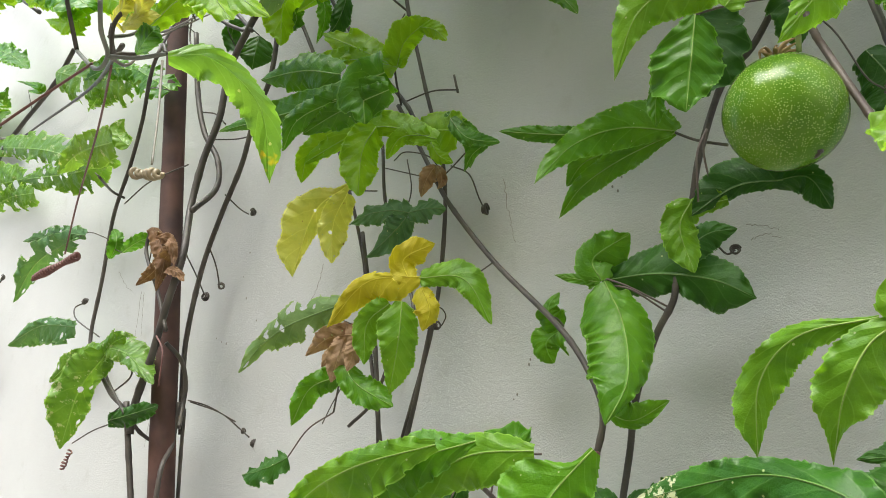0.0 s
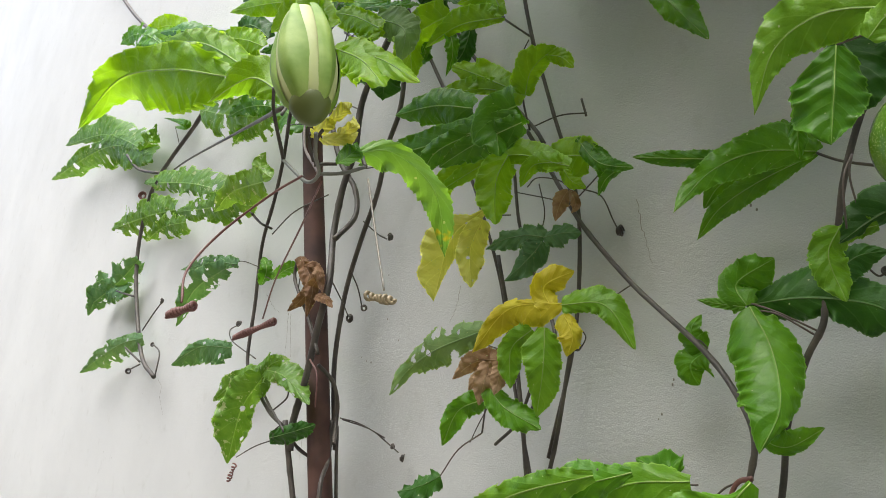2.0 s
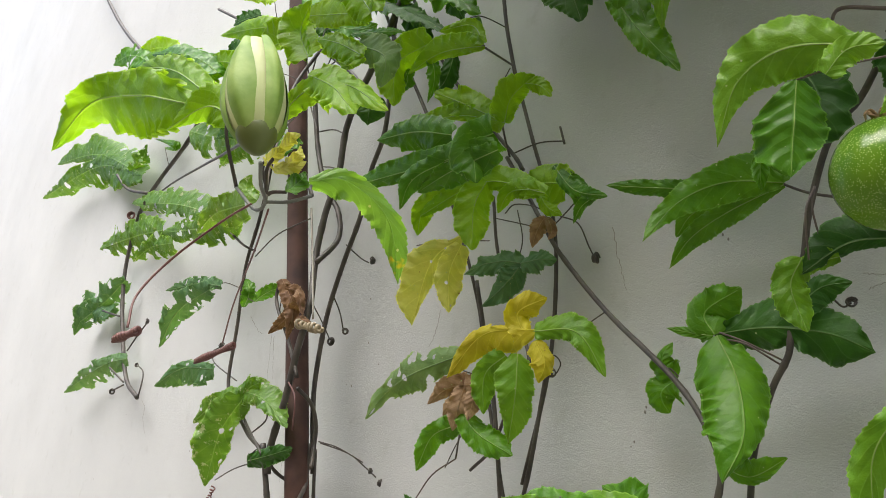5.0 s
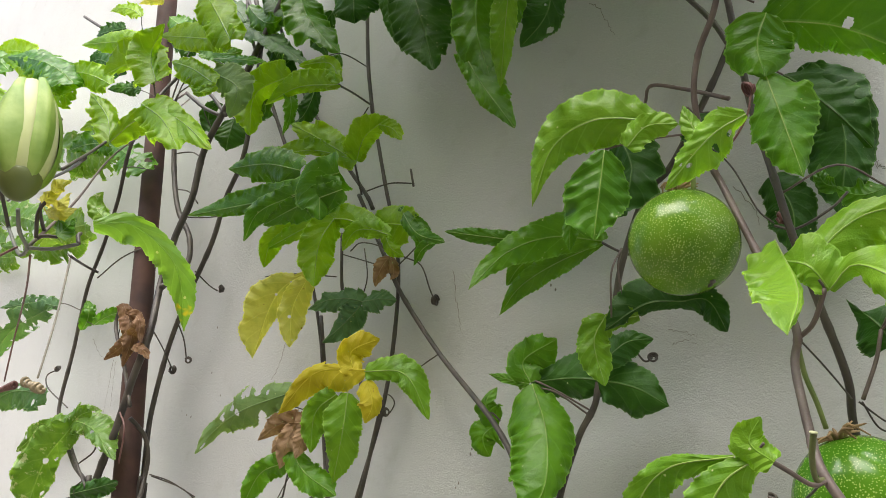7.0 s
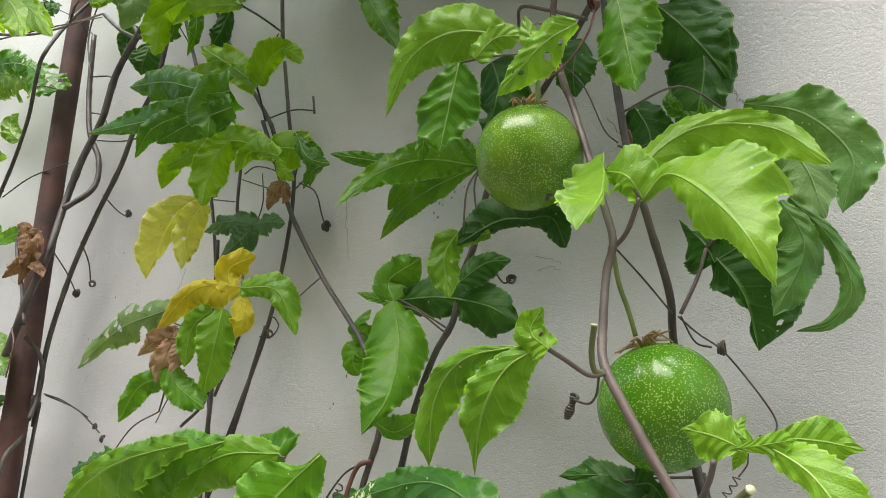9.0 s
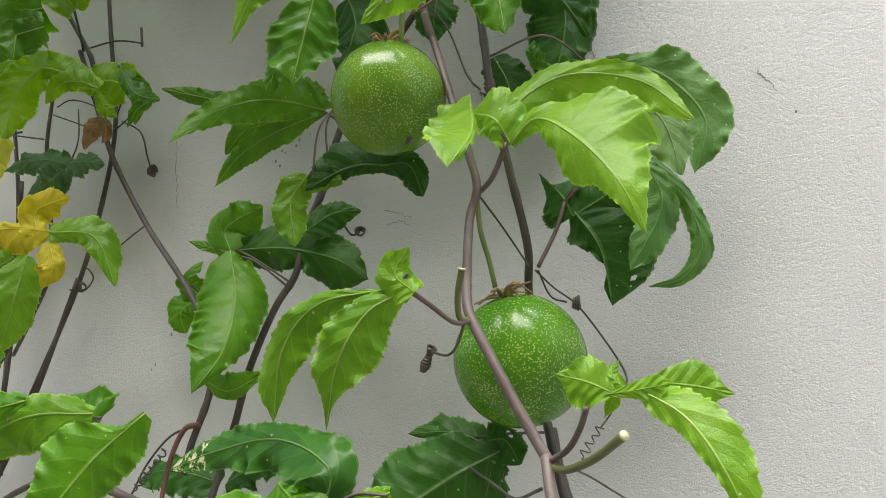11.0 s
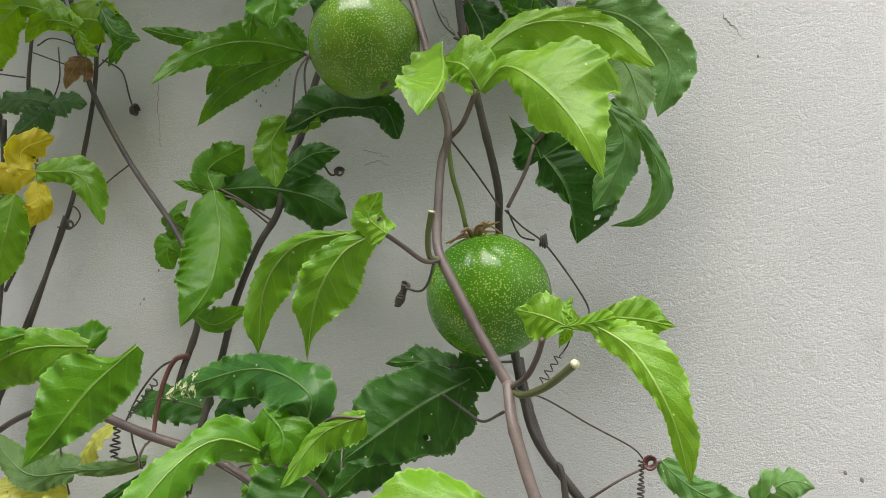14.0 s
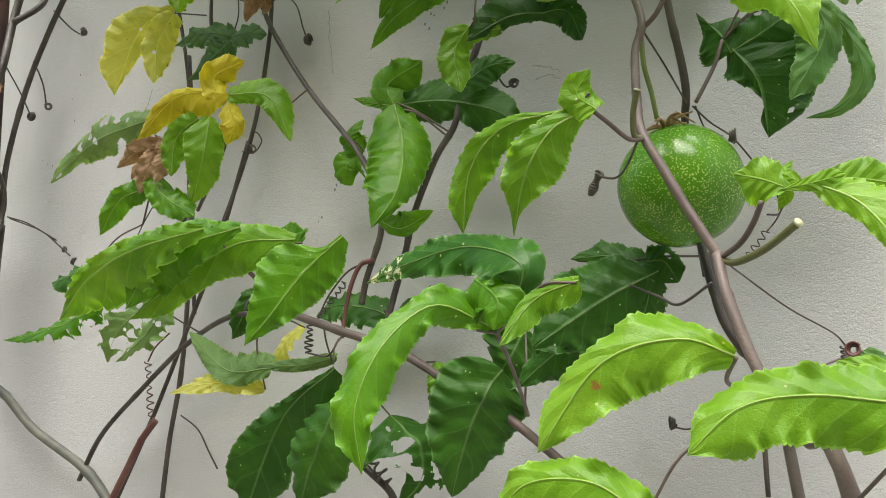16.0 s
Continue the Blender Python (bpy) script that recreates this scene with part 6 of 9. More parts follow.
stem(pole_vine, "stem", [(-0.7040, -0.1040, 1.4951), (-0.7043, -0.0980, 1.4390), (-0.7000, -0.0950, 1.3906), (-0.6924, -0.0950, 1.3333)], 0.0037, 0.0037, BARK)
stem(pole_vine, "stem", [(-0.6801, -0.0500, 1.4878), (-0.6849, -0.0500, 1.4378), (-0.6883, -0.0500, 1.3897), (-0.6922, -0.0500, 1.3324)], 0.0023, 0.0023, BARK)
stem(pole_vine, "stem", [(-0.6751, -0.0600, 1.4922), (-0.6774, -0.0650, 1.4479), (-0.6538, -0.0900, 1.4179), (-0.6583, -0.0950, 1.3675)], 0.0028, 0.0028, BARK)
# vines on the pole: leaves
leaf(pole_vine, EATEN, [(((-1.3228, -0.0580, 2.2089), (-1.6504, -0.0580, 2.4086), (-2.1459, -0.0580, 2.5725)), 0.0492, 0.0263, 0.1, 0.4, 0.5, 0.3), (((-1.3368, -0.0580, 2.2196), (-1.6616, -0.0580, 2.4521), (-2.0393, -0.0580, 2.6328)), 0.0166, 0.0432, 0.1, 0.4, 0.45, 0.3), (((-1.4006, -0.0580, 2.2582), (-1.3365, -0.0580, 2.2551), (-1.3163, -0.0580, 2.2823)), 0.0169, 0.0141, 0.2, 0.2, 0.5, 0.4)], eaten=0.5, label="insect-eaten leaf", up=0.1)
leaf(pole_vine, EATEN, [(((-0.8303, -0.1100, 1.8495), (-0.9901, -0.1100, 1.9515), (-1.2130, -0.1100, 2.0675)), 0.0194, 0.0280, 0.1, 0.4, 0.5, 0.4), (((-0.7592, -0.1100, 1.8242), (-0.8627, -0.1100, 1.8506), (-1.0501, -0.1100, 1.9280)), 0.0251, 0.0193, 0.1, 0.3, 0.5, 0.3)], eaten=0.5, up=0.1)
leaf(pole_vine, EATEN, [(((-0.5831, -0.2000, 1.7179), (-0.6581, -0.2000, 1.7420), (-0.7024, -0.2000, 1.7372)), 0.0200, 0.0200, 0.2, 0.3, 0.4, 0.5)], eaten=0.2, label="ragged insect-eaten leaf", up=0.1)
leaf(pole_vine, EATEN, [(((-1.2080, -0.0480, 2.0259), (-1.3632, -0.0480, 2.0828), (-1.5760, -0.0480, 2.1490)), 0.0382, 0.0354, 0.1, 0.4, 0.5, 0.5), (((-1.1562, -0.0480, 1.9748), (-1.2654, -0.0480, 2.0138), (-1.3524, -0.0480, 2.0219)), 0.0256, 0.0180, 0.1, 0.3, 0.5, 0.5)], eaten=0.6, up=0.1)
leaf(pole_vine, BLUE, [(((-1.4005, -0.0420, 2.0019), (-1.5216, -0.0420, 1.9966), (-1.7224, -0.0420, 2.0113)), 0.0313, 0.0313, 0.2, 0.4, 0.55, 0.2), (((-1.4734, -0.0420, 1.9582), (-1.6170, -0.0420, 2.0273), (-1.6988, -0.0420, 1.9846)), 0.0297, 0.0297, 0.2, 0.4, 0.45, 0.4)], eaten=0.55, up=0.1)
leaf(pole_vine, BLUE, [(((-1.3425, -0.0420, 1.8147), (-1.4864, -0.0420, 1.8446), (-1.7129, -0.0420, 1.8546)), 0.0269, 0.0161, 0.1, 0.4, 0.5, 0.3)], eaten=0.45, up=0.1)
leaf(pole_vine, BLUE, [(((-0.9339, -0.0600, 1.6622), (-1.0459, -0.0600, 1.6987), (-1.1532, -0.0600, 1.7020)), 0.0269, 0.0104, 0, 0.4, 0.5, 0.3)], eaten=0.4, up=0.1)
leaf(pole_vine, BLUE, [(((-0.8195, -0.1100, 1.7374), (-0.8949, -0.1100, 1.7709), (-1.0134, -0.1100, 1.8073)), 0.0076, 0.0115, 0.2, 0.3, 0.4, 0.4), (((-0.8574, -0.1100, 1.7464), (-0.9603, -0.1100, 1.7520), (-1.0194, -0.1100, 1.7153)), 0.0177, 0.0217, 0.2, 0.3, 0.5, 0.4)], eaten=0.5, up=0.1)
leaf(pole_vine, EATEN, [(((-0.7459, -0.1100, 1.5583), (-0.7925, -0.1140, 1.5289), (-0.8262, -0.1140, 1.4709)), 0.0177, 0.0274, 0.25, 0.2, 0.5, 0.4), (((-0.7404, -0.1100, 1.5566), (-0.8169, -0.1100, 1.5718), (-0.8812, -0.1100, 1.5636)), 0.0117, 0.0151, 0.1, 0.5, 0.5, 0.4), (((-0.7645, -0.1100, 1.5745), (-0.6963, -0.1100, 1.5436), (-0.6428, -0.1100, 1.4964)), 0.0212, 0.0106, 0.4, 0.1, 0.35, 0.4), (((-0.7501, -0.1100, 1.5595), (-0.7293, -0.1100, 1.5672), (-0.7024, -0.1100, 1.5658)), 0.0110, 0.0110, 0.2, 0.2, 0.5, 0.4)], eaten=0.2, label="leaf with a round hole", up=0.1)
leaf(pole_vine, DARK, [(((-0.7298, -0.1100, 1.4803), (-0.6853, -0.1100, 1.4761), (-0.6303, -0.1100, 1.4719)), 0.0087, 0.0116, 0.3, 0.2, 0.5, 0.4)], up=0.1)
leaf(pole_vine, GREEN, [(-0.7913, -0.0900, 1.6995, -0.7654, -0.0960, 1.7125, -0.7926, -0.0900, 1.7418, 0.0169)], up=0.1)
leaf(pole_vine, GREEN, [(-0.7610, -0.0900, 1.6958, -0.7075, -0.0960, 1.6888, -0.6771, -0.0900, 1.6817, 0.0161)], up=0.1)
leaf(pole_vine, GREEN, [(-1.1415, -0.1200, 2.3357, -1.2651, -0.1260, 2.4539, -1.4142, -0.1200, 2.5334, 0.0526)], eaten=0.5, up=0.1)
leaf(pole_vine, GREEN, [(-0.8081, -0.1400, 2.0851, -0.9164, -0.1460, 2.1944, -1.1072, -0.1400, 2.3365, 0.0576)], eaten=0.5, up=0.1)
leaf(pole_vine, EATEN, [(-1.0185, -0.0900, 2.1236, -0.8431, -0.0960, 2.0009, -0.7174, -0.0900, 1.9341, 0.0630), (-0.8542, -0.0900, 1.9908, -0.8599, -0.0960, 1.9709, -0.8908, -0.0900, 1.9749, 0.0247)], eaten=0.6, up=0.1)
leaf(pole_vine, DARK, [(-0.7956, -0.0800, 2.1272, -0.8425, -0.0860, 2.1856, -0.9061, -0.0800, 2.2231, 0.0399)], up=0.1)
leaf(pole_vine, GREEN, [(-1.2052, -0.0700, 2.2529, -1.3446, -0.0760, 2.3773, -1.5673, -0.0700, 2.5018, 0.0423)], eaten=0.3, up=0.1)
leaf(pole_vine, DARK, [(-0.7517, -0.1000, 2.1821, -0.7960, -0.1060, 2.2022, -0.8475, -0.1000, 2.2336, 0.0259)], up=0.1)
leaf(pole_vine, GREEN, [(-1.2084, -0.0600, 2.2108, -1.1372, -0.0660, 2.1730, -1.2737, -0.0600, 2.2705, 0.0143)], up=0.1)
leaf(pole_vine, EATEN, [(-0.7819, -0.0800, 1.8646, -0.8047, -0.0860, 1.8937, -0.7995, -0.0800, 1.9173, 0.0234)], up=0.1)
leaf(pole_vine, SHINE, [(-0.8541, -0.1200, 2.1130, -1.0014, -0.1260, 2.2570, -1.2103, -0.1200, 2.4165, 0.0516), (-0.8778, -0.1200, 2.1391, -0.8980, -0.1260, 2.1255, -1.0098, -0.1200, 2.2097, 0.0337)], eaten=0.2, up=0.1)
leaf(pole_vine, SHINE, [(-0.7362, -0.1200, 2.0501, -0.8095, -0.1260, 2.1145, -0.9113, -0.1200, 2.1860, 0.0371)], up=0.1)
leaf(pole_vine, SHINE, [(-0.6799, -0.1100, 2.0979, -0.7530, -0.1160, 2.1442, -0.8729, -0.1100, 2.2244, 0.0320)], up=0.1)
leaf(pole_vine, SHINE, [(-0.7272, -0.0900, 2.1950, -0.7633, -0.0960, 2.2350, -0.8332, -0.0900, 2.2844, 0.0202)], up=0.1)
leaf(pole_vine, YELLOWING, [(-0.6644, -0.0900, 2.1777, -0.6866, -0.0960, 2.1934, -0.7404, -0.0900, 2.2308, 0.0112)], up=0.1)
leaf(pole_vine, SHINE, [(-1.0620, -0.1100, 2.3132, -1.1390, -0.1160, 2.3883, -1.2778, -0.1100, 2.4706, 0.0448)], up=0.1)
leaf(pole_vine, DARK, [(-0.6849, -0.1000, 2.0194, -0.7222, -0.1060, 2.0442, -0.7859, -0.1000, 2.0842, 0.0183)], up=0.1)
leaf(pole_vine, DARK, [(-0.6608, -0.0700, 2.1271, -0.6185, -0.0760, 2.0724, -0.6051, -0.0700, 2.0466, 0.0269)], up=0.1)
leaf(pole_vine, GREEN, [(-0.6498, -0.1000, 1.8688, -0.7012, -0.1060, 1.9201, -0.7478, -0.1000, 1.9626, 0.0428)], eaten=0.5, up=0.1)
leaf(pole_vine, GREEN, [(-0.7468, -0.1000, 1.9572, -0.8034, -0.1060, 1.9904, -0.8881, -0.1000, 2.0242, 0.0310)], eaten=0.5, up=0.1)
leaf(pole_vine, DRY, [(((-0.6604, -0.1080, 1.6829), (-0.6344, -0.1080, 1.6356), (-0.6484, -0.1080, 1.6003)), 0.0087, 0.0109, 0.2, 0.2, 0.4, 0.6), (((-0.6220, -0.1080, 1.6377), (-0.6574, -0.1080, 1.6261), (-0.6914, -0.1080, 1.6230)), 0.0066, 0.0077, 0.2, 0.2, 0.5, 0.6), (((-0.6279, -0.1080, 1.6197), (-0.6072, -0.1080, 1.6069), (-0.5943, -0.1080, 1.5927)), 0.0053, 0.0053, 0.2, 0.2, 0.4, 0.6), (((-0.6531, -0.1080, 1.6679), (-0.6238, -0.1080, 1.6498), (-0.6136, -0.1080, 1.6176)), 0.0066, 0.0066, 0.2, 0.2, 0.4, 0.6)], label="dry brown leaf caught on the pole", up=0.1)
leaf(pole_vine, SHINE, [(((-0.2963, -0.3220, 1.6061), (-0.3049, -0.3220, 1.6325), (-0.3361, -0.3220, 1.6735)), 0.0112, 0.0065, 0.2, 0.2, 0.5, 0.4), (((-0.2963, -0.3220, 1.6061), (-0.2606, -0.3220, 1.6047), (-0.2177, -0.3220, 1.5813), (-0.1760, -0.3220, 1.5344)), 0.0073, 0.0105, 0.5, 0, 0.5, 0.4), (((-0.2588, -0.3220, 1.6168), (-0.2232, -0.3260, 1.5802), (-0.1999, -0.3280, 1.5442)), 0.0129, 0.0137, 0.45, 0.1, 0.5, 0.5), (((-0.2963, -0.3220, 1.6061), (-0.3246, -0.3220, 1.6355), (-0.3443, -0.3220, 1.6434)), 0.0057, 0.0057, 0.2, 0.2, 0.5, 0.5)], label="glossy young leaf close by", up=0.1)
stem(pole_vine, "petiole", [(-0.3000, -0.3220, 1.6089), (-0.2834, -0.3400, 1.5818), (-0.2253, -0.3800, 1.5202)], 0.0011, 0.0011, BARK)
stem(pole_vine, "stem", [(-0.3000, -0.3220, 1.6089), (-0.4873, -0.2000, 1.7985), (-0.5870, -0.0900, 1.9596)], 0.0014, 0.0014, PURPLE)
# shoot with the flower bud
stem(bud_shoot, "stem", [(-0.0782, -0.4520, 1.3964), (-0.0850, -0.4480, 1.3934), (-0.0929, -0.4420, 1.3931), (-0.1037, -0.4400, 1.3964), (-0.1218, -0.4380, 1.4152)], 0.0007, 0.0007, GREYSTEM)
stem(bud_shoot, "stem", [(-0.0929, -0.4420, 1.3931), (-0.0886, -0.4360, 1.3930), (-0.0843, -0.4300, 1.3950)], 0.0007, 0.0007, GREYSTEM)
stem(bud_shoot, "stem", [(-0.0929, -0.4420, 1.3931), (-0.2027, -0.3800, 1.4900), (-0.2883, -0.3220, 1.5911), (-0.3644, -0.2500, 1.6978), (-0.5284, -0.1200, 1.8982)], 0.0007, 0.0007, PURPLE)
stem(bud_shoot, "tendril", [(-0.1062, -0.4400, 1.3998), (-0.1229, -0.4420, 1.4006), (-0.1438, -0.4500, 1.3933), (-0.1475, -0.4600, 1.3782), (-0.1363, -0.4660, 1.3608)], 0.0005, 0.0005, RED)
coil(bud_shoot, (-0.1265, -0.4660, 1.3561), (-0.1450, -0.4670, 1.3593), 0.0011, 10, 0.0011, RED)
stem(bud_shoot, "tendril", [(-0.0944, -0.4400, 1.3918), (-0.1314, -0.4250, 1.3973), (-0.1863, -0.4050, 1.4017), (-0.2197, -0.3930, 1.3975)], 0.0004, 0.0004, RED)
coil(bud_shoot, (-0.2105, -0.3920, 1.3933), (-0.2532, -0.3910, 1.3995), 0.0013, 18, 0.0012, RED)
stem(bud_shoot, "tendril", [(-0.0752, -0.4360, 1.3838), (-0.0652, -0.4420, 1.3599), (-0.0524, -0.4500, 1.3362)], 0.0004, 0.0003, PALETHREAD)
coil(bud_shoot, (-0.0597, -0.4500, 1.3374), (-0.0489, -0.4500, 1.3320), 0.0010, 6, 0.0008, TAN)
leaf(bud_shoot, FADING, [(((-0.1163, -0.4110, 1.4242), (-0.1090, -0.3990, 1.4249), (-0.1073, -0.3810, 1.4126), (-0.1195, -0.3680, 1.3928)), (0.0013, 0.0037, 0.0040, 0.0035, 0.0051, 0.0044), (0.0026, 0.0075, 0.0055, 0.0067, 0.0057, 0.0028), 0.35, 0.3, 0, 0)], up=0, label="drooping glossy leaf with a yellow edge beside the bud")
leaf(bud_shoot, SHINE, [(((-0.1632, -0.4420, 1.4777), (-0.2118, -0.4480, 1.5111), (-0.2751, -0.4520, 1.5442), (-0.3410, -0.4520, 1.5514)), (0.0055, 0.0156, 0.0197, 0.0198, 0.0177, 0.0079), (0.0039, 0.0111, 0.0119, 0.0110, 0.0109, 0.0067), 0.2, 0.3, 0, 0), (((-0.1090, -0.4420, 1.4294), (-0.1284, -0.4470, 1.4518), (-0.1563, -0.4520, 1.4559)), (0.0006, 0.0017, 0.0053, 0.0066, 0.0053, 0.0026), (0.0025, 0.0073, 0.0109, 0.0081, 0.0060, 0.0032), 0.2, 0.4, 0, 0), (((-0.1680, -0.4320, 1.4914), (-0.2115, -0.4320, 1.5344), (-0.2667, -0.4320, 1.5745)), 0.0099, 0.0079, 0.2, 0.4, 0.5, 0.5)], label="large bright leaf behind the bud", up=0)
leaf(bud_shoot, PETAL, [(-0.1129, -0.4320, 1.4234, -0.0933, -0.4380, 1.4135, -0.0960, -0.4320, 1.4219, 0.0042), (-0.1082, -0.4320, 1.4184, -0.0841, -0.4380, 1.4030, -0.0845, -0.4320, 1.4077, 0.0044)], label="withered yellow petals", up=0)
leaf(bud_shoot, PETAL, [(-0.0934, -0.4360, 1.4160, -0.0767, -0.4420, 1.4078, -0.0816, -0.4360, 1.4150, 0.0040), (-0.0912, -0.4360, 1.4085, -0.0732, -0.4420, 1.3996, -0.0812, -0.4360, 1.4104, 0.0036)], up=0)
leaf(bud_shoot, GREEN, [(-0.1006, -0.4300, 1.4049, -0.0819, -0.4360, 1.3973, -0.0878, -0.4300, 1.4059, 0.0057)], up=0)
flower_bud((-0.0810, -0.4520, 1.4057), (-0.0845, -0.4520, 1.4463), 0.0103)
# fruits
fruit((-0.0012, -0.1220, 1.4696), (0.2084, -0.2742, 0.9388), 0.0314, (0.3327, -0.0518, -0.9378), UPPER_SKIN)
fruit((0.0422, -0.1030, 1.3158), (0.0216, -0.3342, 0.9423), 0.0317, (-0.3273, 0.4982, -0.7728), LOWER_SKIN)
# the vine goes on above: a dense crown of leaves that shades the wall
leaf(crown, GREEN, [(-0.2963, -0.2972, 2.0873, -0.2822, -0.2991, 2.0620, -0.2681, -0.2810, 2.0167, 0.0810)])
leaf(crown, GREEN, [(-0.0004, -0.1704, 1.8653, 0.0045, -0.1906, 1.8505, 0.0094, -0.1907, 1.8156, 0.0600)])
leaf(crown, YOUNG, [(0.1134, -0.1506, 1.9597, 0.1328, -0.1627, 1.9433, 0.1523, -0.1548, 1.9068, 0.0675)])
leaf(crown, GREEN, [(-0.1427, -0.0320, 2.1523, -0.1502, -0.0496, 2.1288, -0.1577, -0.0472, 2.0854, 0.0713)])
leaf(crown, YOUNG, [(-0.1936, -0.3688, 2.0129, -0.2044, -0.3764, 1.9975, -0.2151, -0.3641, 1.9621, 0.0686)])
leaf(crown, GREEN, [(0.0609, -0.2105, 1.8342, 0.0513, -0.2382, 1.8136, 0.0418, -0.2458, 1.7731, 0.0800)])
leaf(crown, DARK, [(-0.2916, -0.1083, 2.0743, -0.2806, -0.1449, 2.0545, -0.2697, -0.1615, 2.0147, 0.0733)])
leaf(crown, GREEN, [(-0.1647, -0.2276, 2.2184, -0.1866, -0.2517, 2.1949, -0.2086, -0.2558, 2.1515, 0.0615)])
leaf(crown, GREEN, [(0.1118, -0.0750, 2.0540, 0.1104, -0.0795, 2.0367, 0.1090, -0.0640, 1.9994, 0.0694)])
leaf(crown, YOUNG, [(0.1459, -0.1390, 2.2247, 0.1379, -0.1754, 2.2047, 0.1298, -0.1919, 2.1647, 0.0729)])
leaf(crown, YOUNG, [(0.1370, -0.2189, 2.0711, 0.1219, -0.2251, 2.0530, 0.1069, -0.2112, 2.0149, 0.0737)])
leaf(crown, GREEN, [(0.0026, -0.2238, 2.0537, 0.0037, -0.2443, 2.0282, 0.0047, -0.2447, 1.9827, 0.0650)])
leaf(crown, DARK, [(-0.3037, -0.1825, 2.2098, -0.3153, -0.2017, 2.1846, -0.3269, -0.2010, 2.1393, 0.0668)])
leaf(crown, GREEN, [(0.1552, -0.1299, 1.7432, 0.1384, -0.1396, 1.7217, 0.1217, -0.1292, 1.6802, 0.0758)])
leaf(crown, GREEN, [(-0.3677, -0.3751, 2.2230, -0.3755, -0.3791, 2.2017, -0.3833, -0.3631, 2.1604, 0.0695)])
leaf(crown, GREEN, [(-0.5307, -0.1737, 2.2353, -0.5203, -0.1982, 2.2156, -0.5100, -0.2028, 2.1758, 0.0749)])
leaf(crown, YOUNG, [(0.0817, -0.0622, 2.1126, 0.0660, -0.0636, 2.0954, 0.0503, -0.0449, 2.0582, 0.0723)])
leaf(crown, GREEN, [(0.1509, -0.1953, 1.9465, 0.1737, -0.2391, 1.9219, 0.1964, -0.2629, 1.8773, 0.0675)])
leaf(crown, DARK, [(-0.1485, -0.0349, 1.9922, -0.1505, -0.0389, 1.9752, -0.1525, -0.0228, 1.9381, 0.0736)])
leaf(crown, YOUNG, [(-0.4669, -0.1343, 2.1944, -0.4501, -0.1654, 2.1757, -0.4333, -0.1766, 2.1370, 0.0716)])
leaf(crown, YOUNG, [(0.0898, -0.0580, 1.9664, 0.0789, -0.0653, 1.9517, 0.0680, -0.0526, 1.9169, 0.0729)])
leaf(crown, DARK, [(-0.2347, -0.3647, 1.9172, -0.2275, -0.3902, 1.9018, -0.2204, -0.3958, 1.8664, 0.0660)])
leaf(crown, DARK, [(0.1523, -0.1593, 1.6411, 0.1603, -0.1747, 1.6202, 0.1684, -0.1702, 1.5793, 0.0691)])
leaf(crown, YOUNG, [(0.1474, -0.0811, 1.9469, 0.1295, -0.0861, 1.9318, 0.1115, -0.0711, 1.8967, 0.0623)])
leaf(crown, DARK, [(-0.0416, -0.1421, 1.9009, -0.0157, -0.1776, 1.8764, 0.0102, -0.1932, 1.8319, 0.0727)])
leaf(crown, YOUNG, [(0.0648, -0.1936, 1.9969, 0.0434, -0.2110, 1.9803, 0.0220, -0.2085, 1.9438, 0.0706)])
leaf(crown, GREEN, [(-0.1206, -0.0561, 1.9491, -0.1103, -0.0680, 1.9349, -0.1000, -0.0600, 1.9008, 0.0739)])
leaf(crown, YOUNG, [(0.1394, -0.1343, 1.7889, 0.1206, -0.1437, 1.7674, 0.1019, -0.1330, 1.7258, 0.0799)])
leaf(crown, YOUNG, [(-0.1213, -0.1887, 2.2099, -0.1156, -0.2294, 2.1842, -0.1099, -0.2501, 2.1386, 0.0771)])
leaf(crown, GREEN, [(-0.0999, -0.1818, 1.8510, -0.0907, -0.1847, 1.8272, -0.0815, -0.1675, 1.7834, 0.0755)])
leaf(crown, DARK, [(-0.2237, -0.2246, 2.1638, -0.2306, -0.2678, 2.1402, -0.2375, -0.2909, 2.0966, 0.0751)])
leaf(crown, DARK, [(-0.2987, -0.0326, 2.1324, -0.2928, -0.0527, 2.1102, -0.2869, -0.0528, 2.0681, 0.0719)])
leaf(crown, DARK, [(-0.1990, -0.3818, 1.8714, -0.1751, -0.3944, 1.8476, -0.1512, -0.3869, 1.8039, 0.0615)])
leaf(crown, DARK, [(-0.0993, -0.2220, 1.8869, -0.1058, -0.2320, 1.8648, -0.1124, -0.2219, 1.8227, 0.0825)])
leaf(crown, DARK, [(0.0513, -0.0882, 2.0065, 0.0593, -0.1048, 1.9912, 0.0672, -0.1014, 1.9559, 0.0846)])
leaf(crown, DARK, [(-0.2920, -0.1939, 2.0232, -0.3049, -0.2142, 2.0043, -0.3179, -0.2144, 1.9654, 0.0826)])
leaf(crown, GREEN, [(-0.2679, -0.2687, 2.0548, -0.2685, -0.2759, 2.0401, -0.2692, -0.2631, 2.0054, 0.0680)])
leaf(crown, YOUNG, [(-0.0211, -0.2112, 2.0265, -0.0123, -0.2179, 2.0097, -0.0035, -0.2047, 1.9730, 0.0810)])
leaf(crown, GREEN, [(-0.3856, -0.3300, 1.9857, -0.3933, -0.3371, 1.9612, -0.4011, -0.3241, 1.9168, 0.0652)])
leaf(crown, YOUNG, [(-0.4504, -0.3645, 2.2265, -0.4397, -0.3754, 2.2116, -0.4289, -0.3664, 2.1768, 0.0604)])
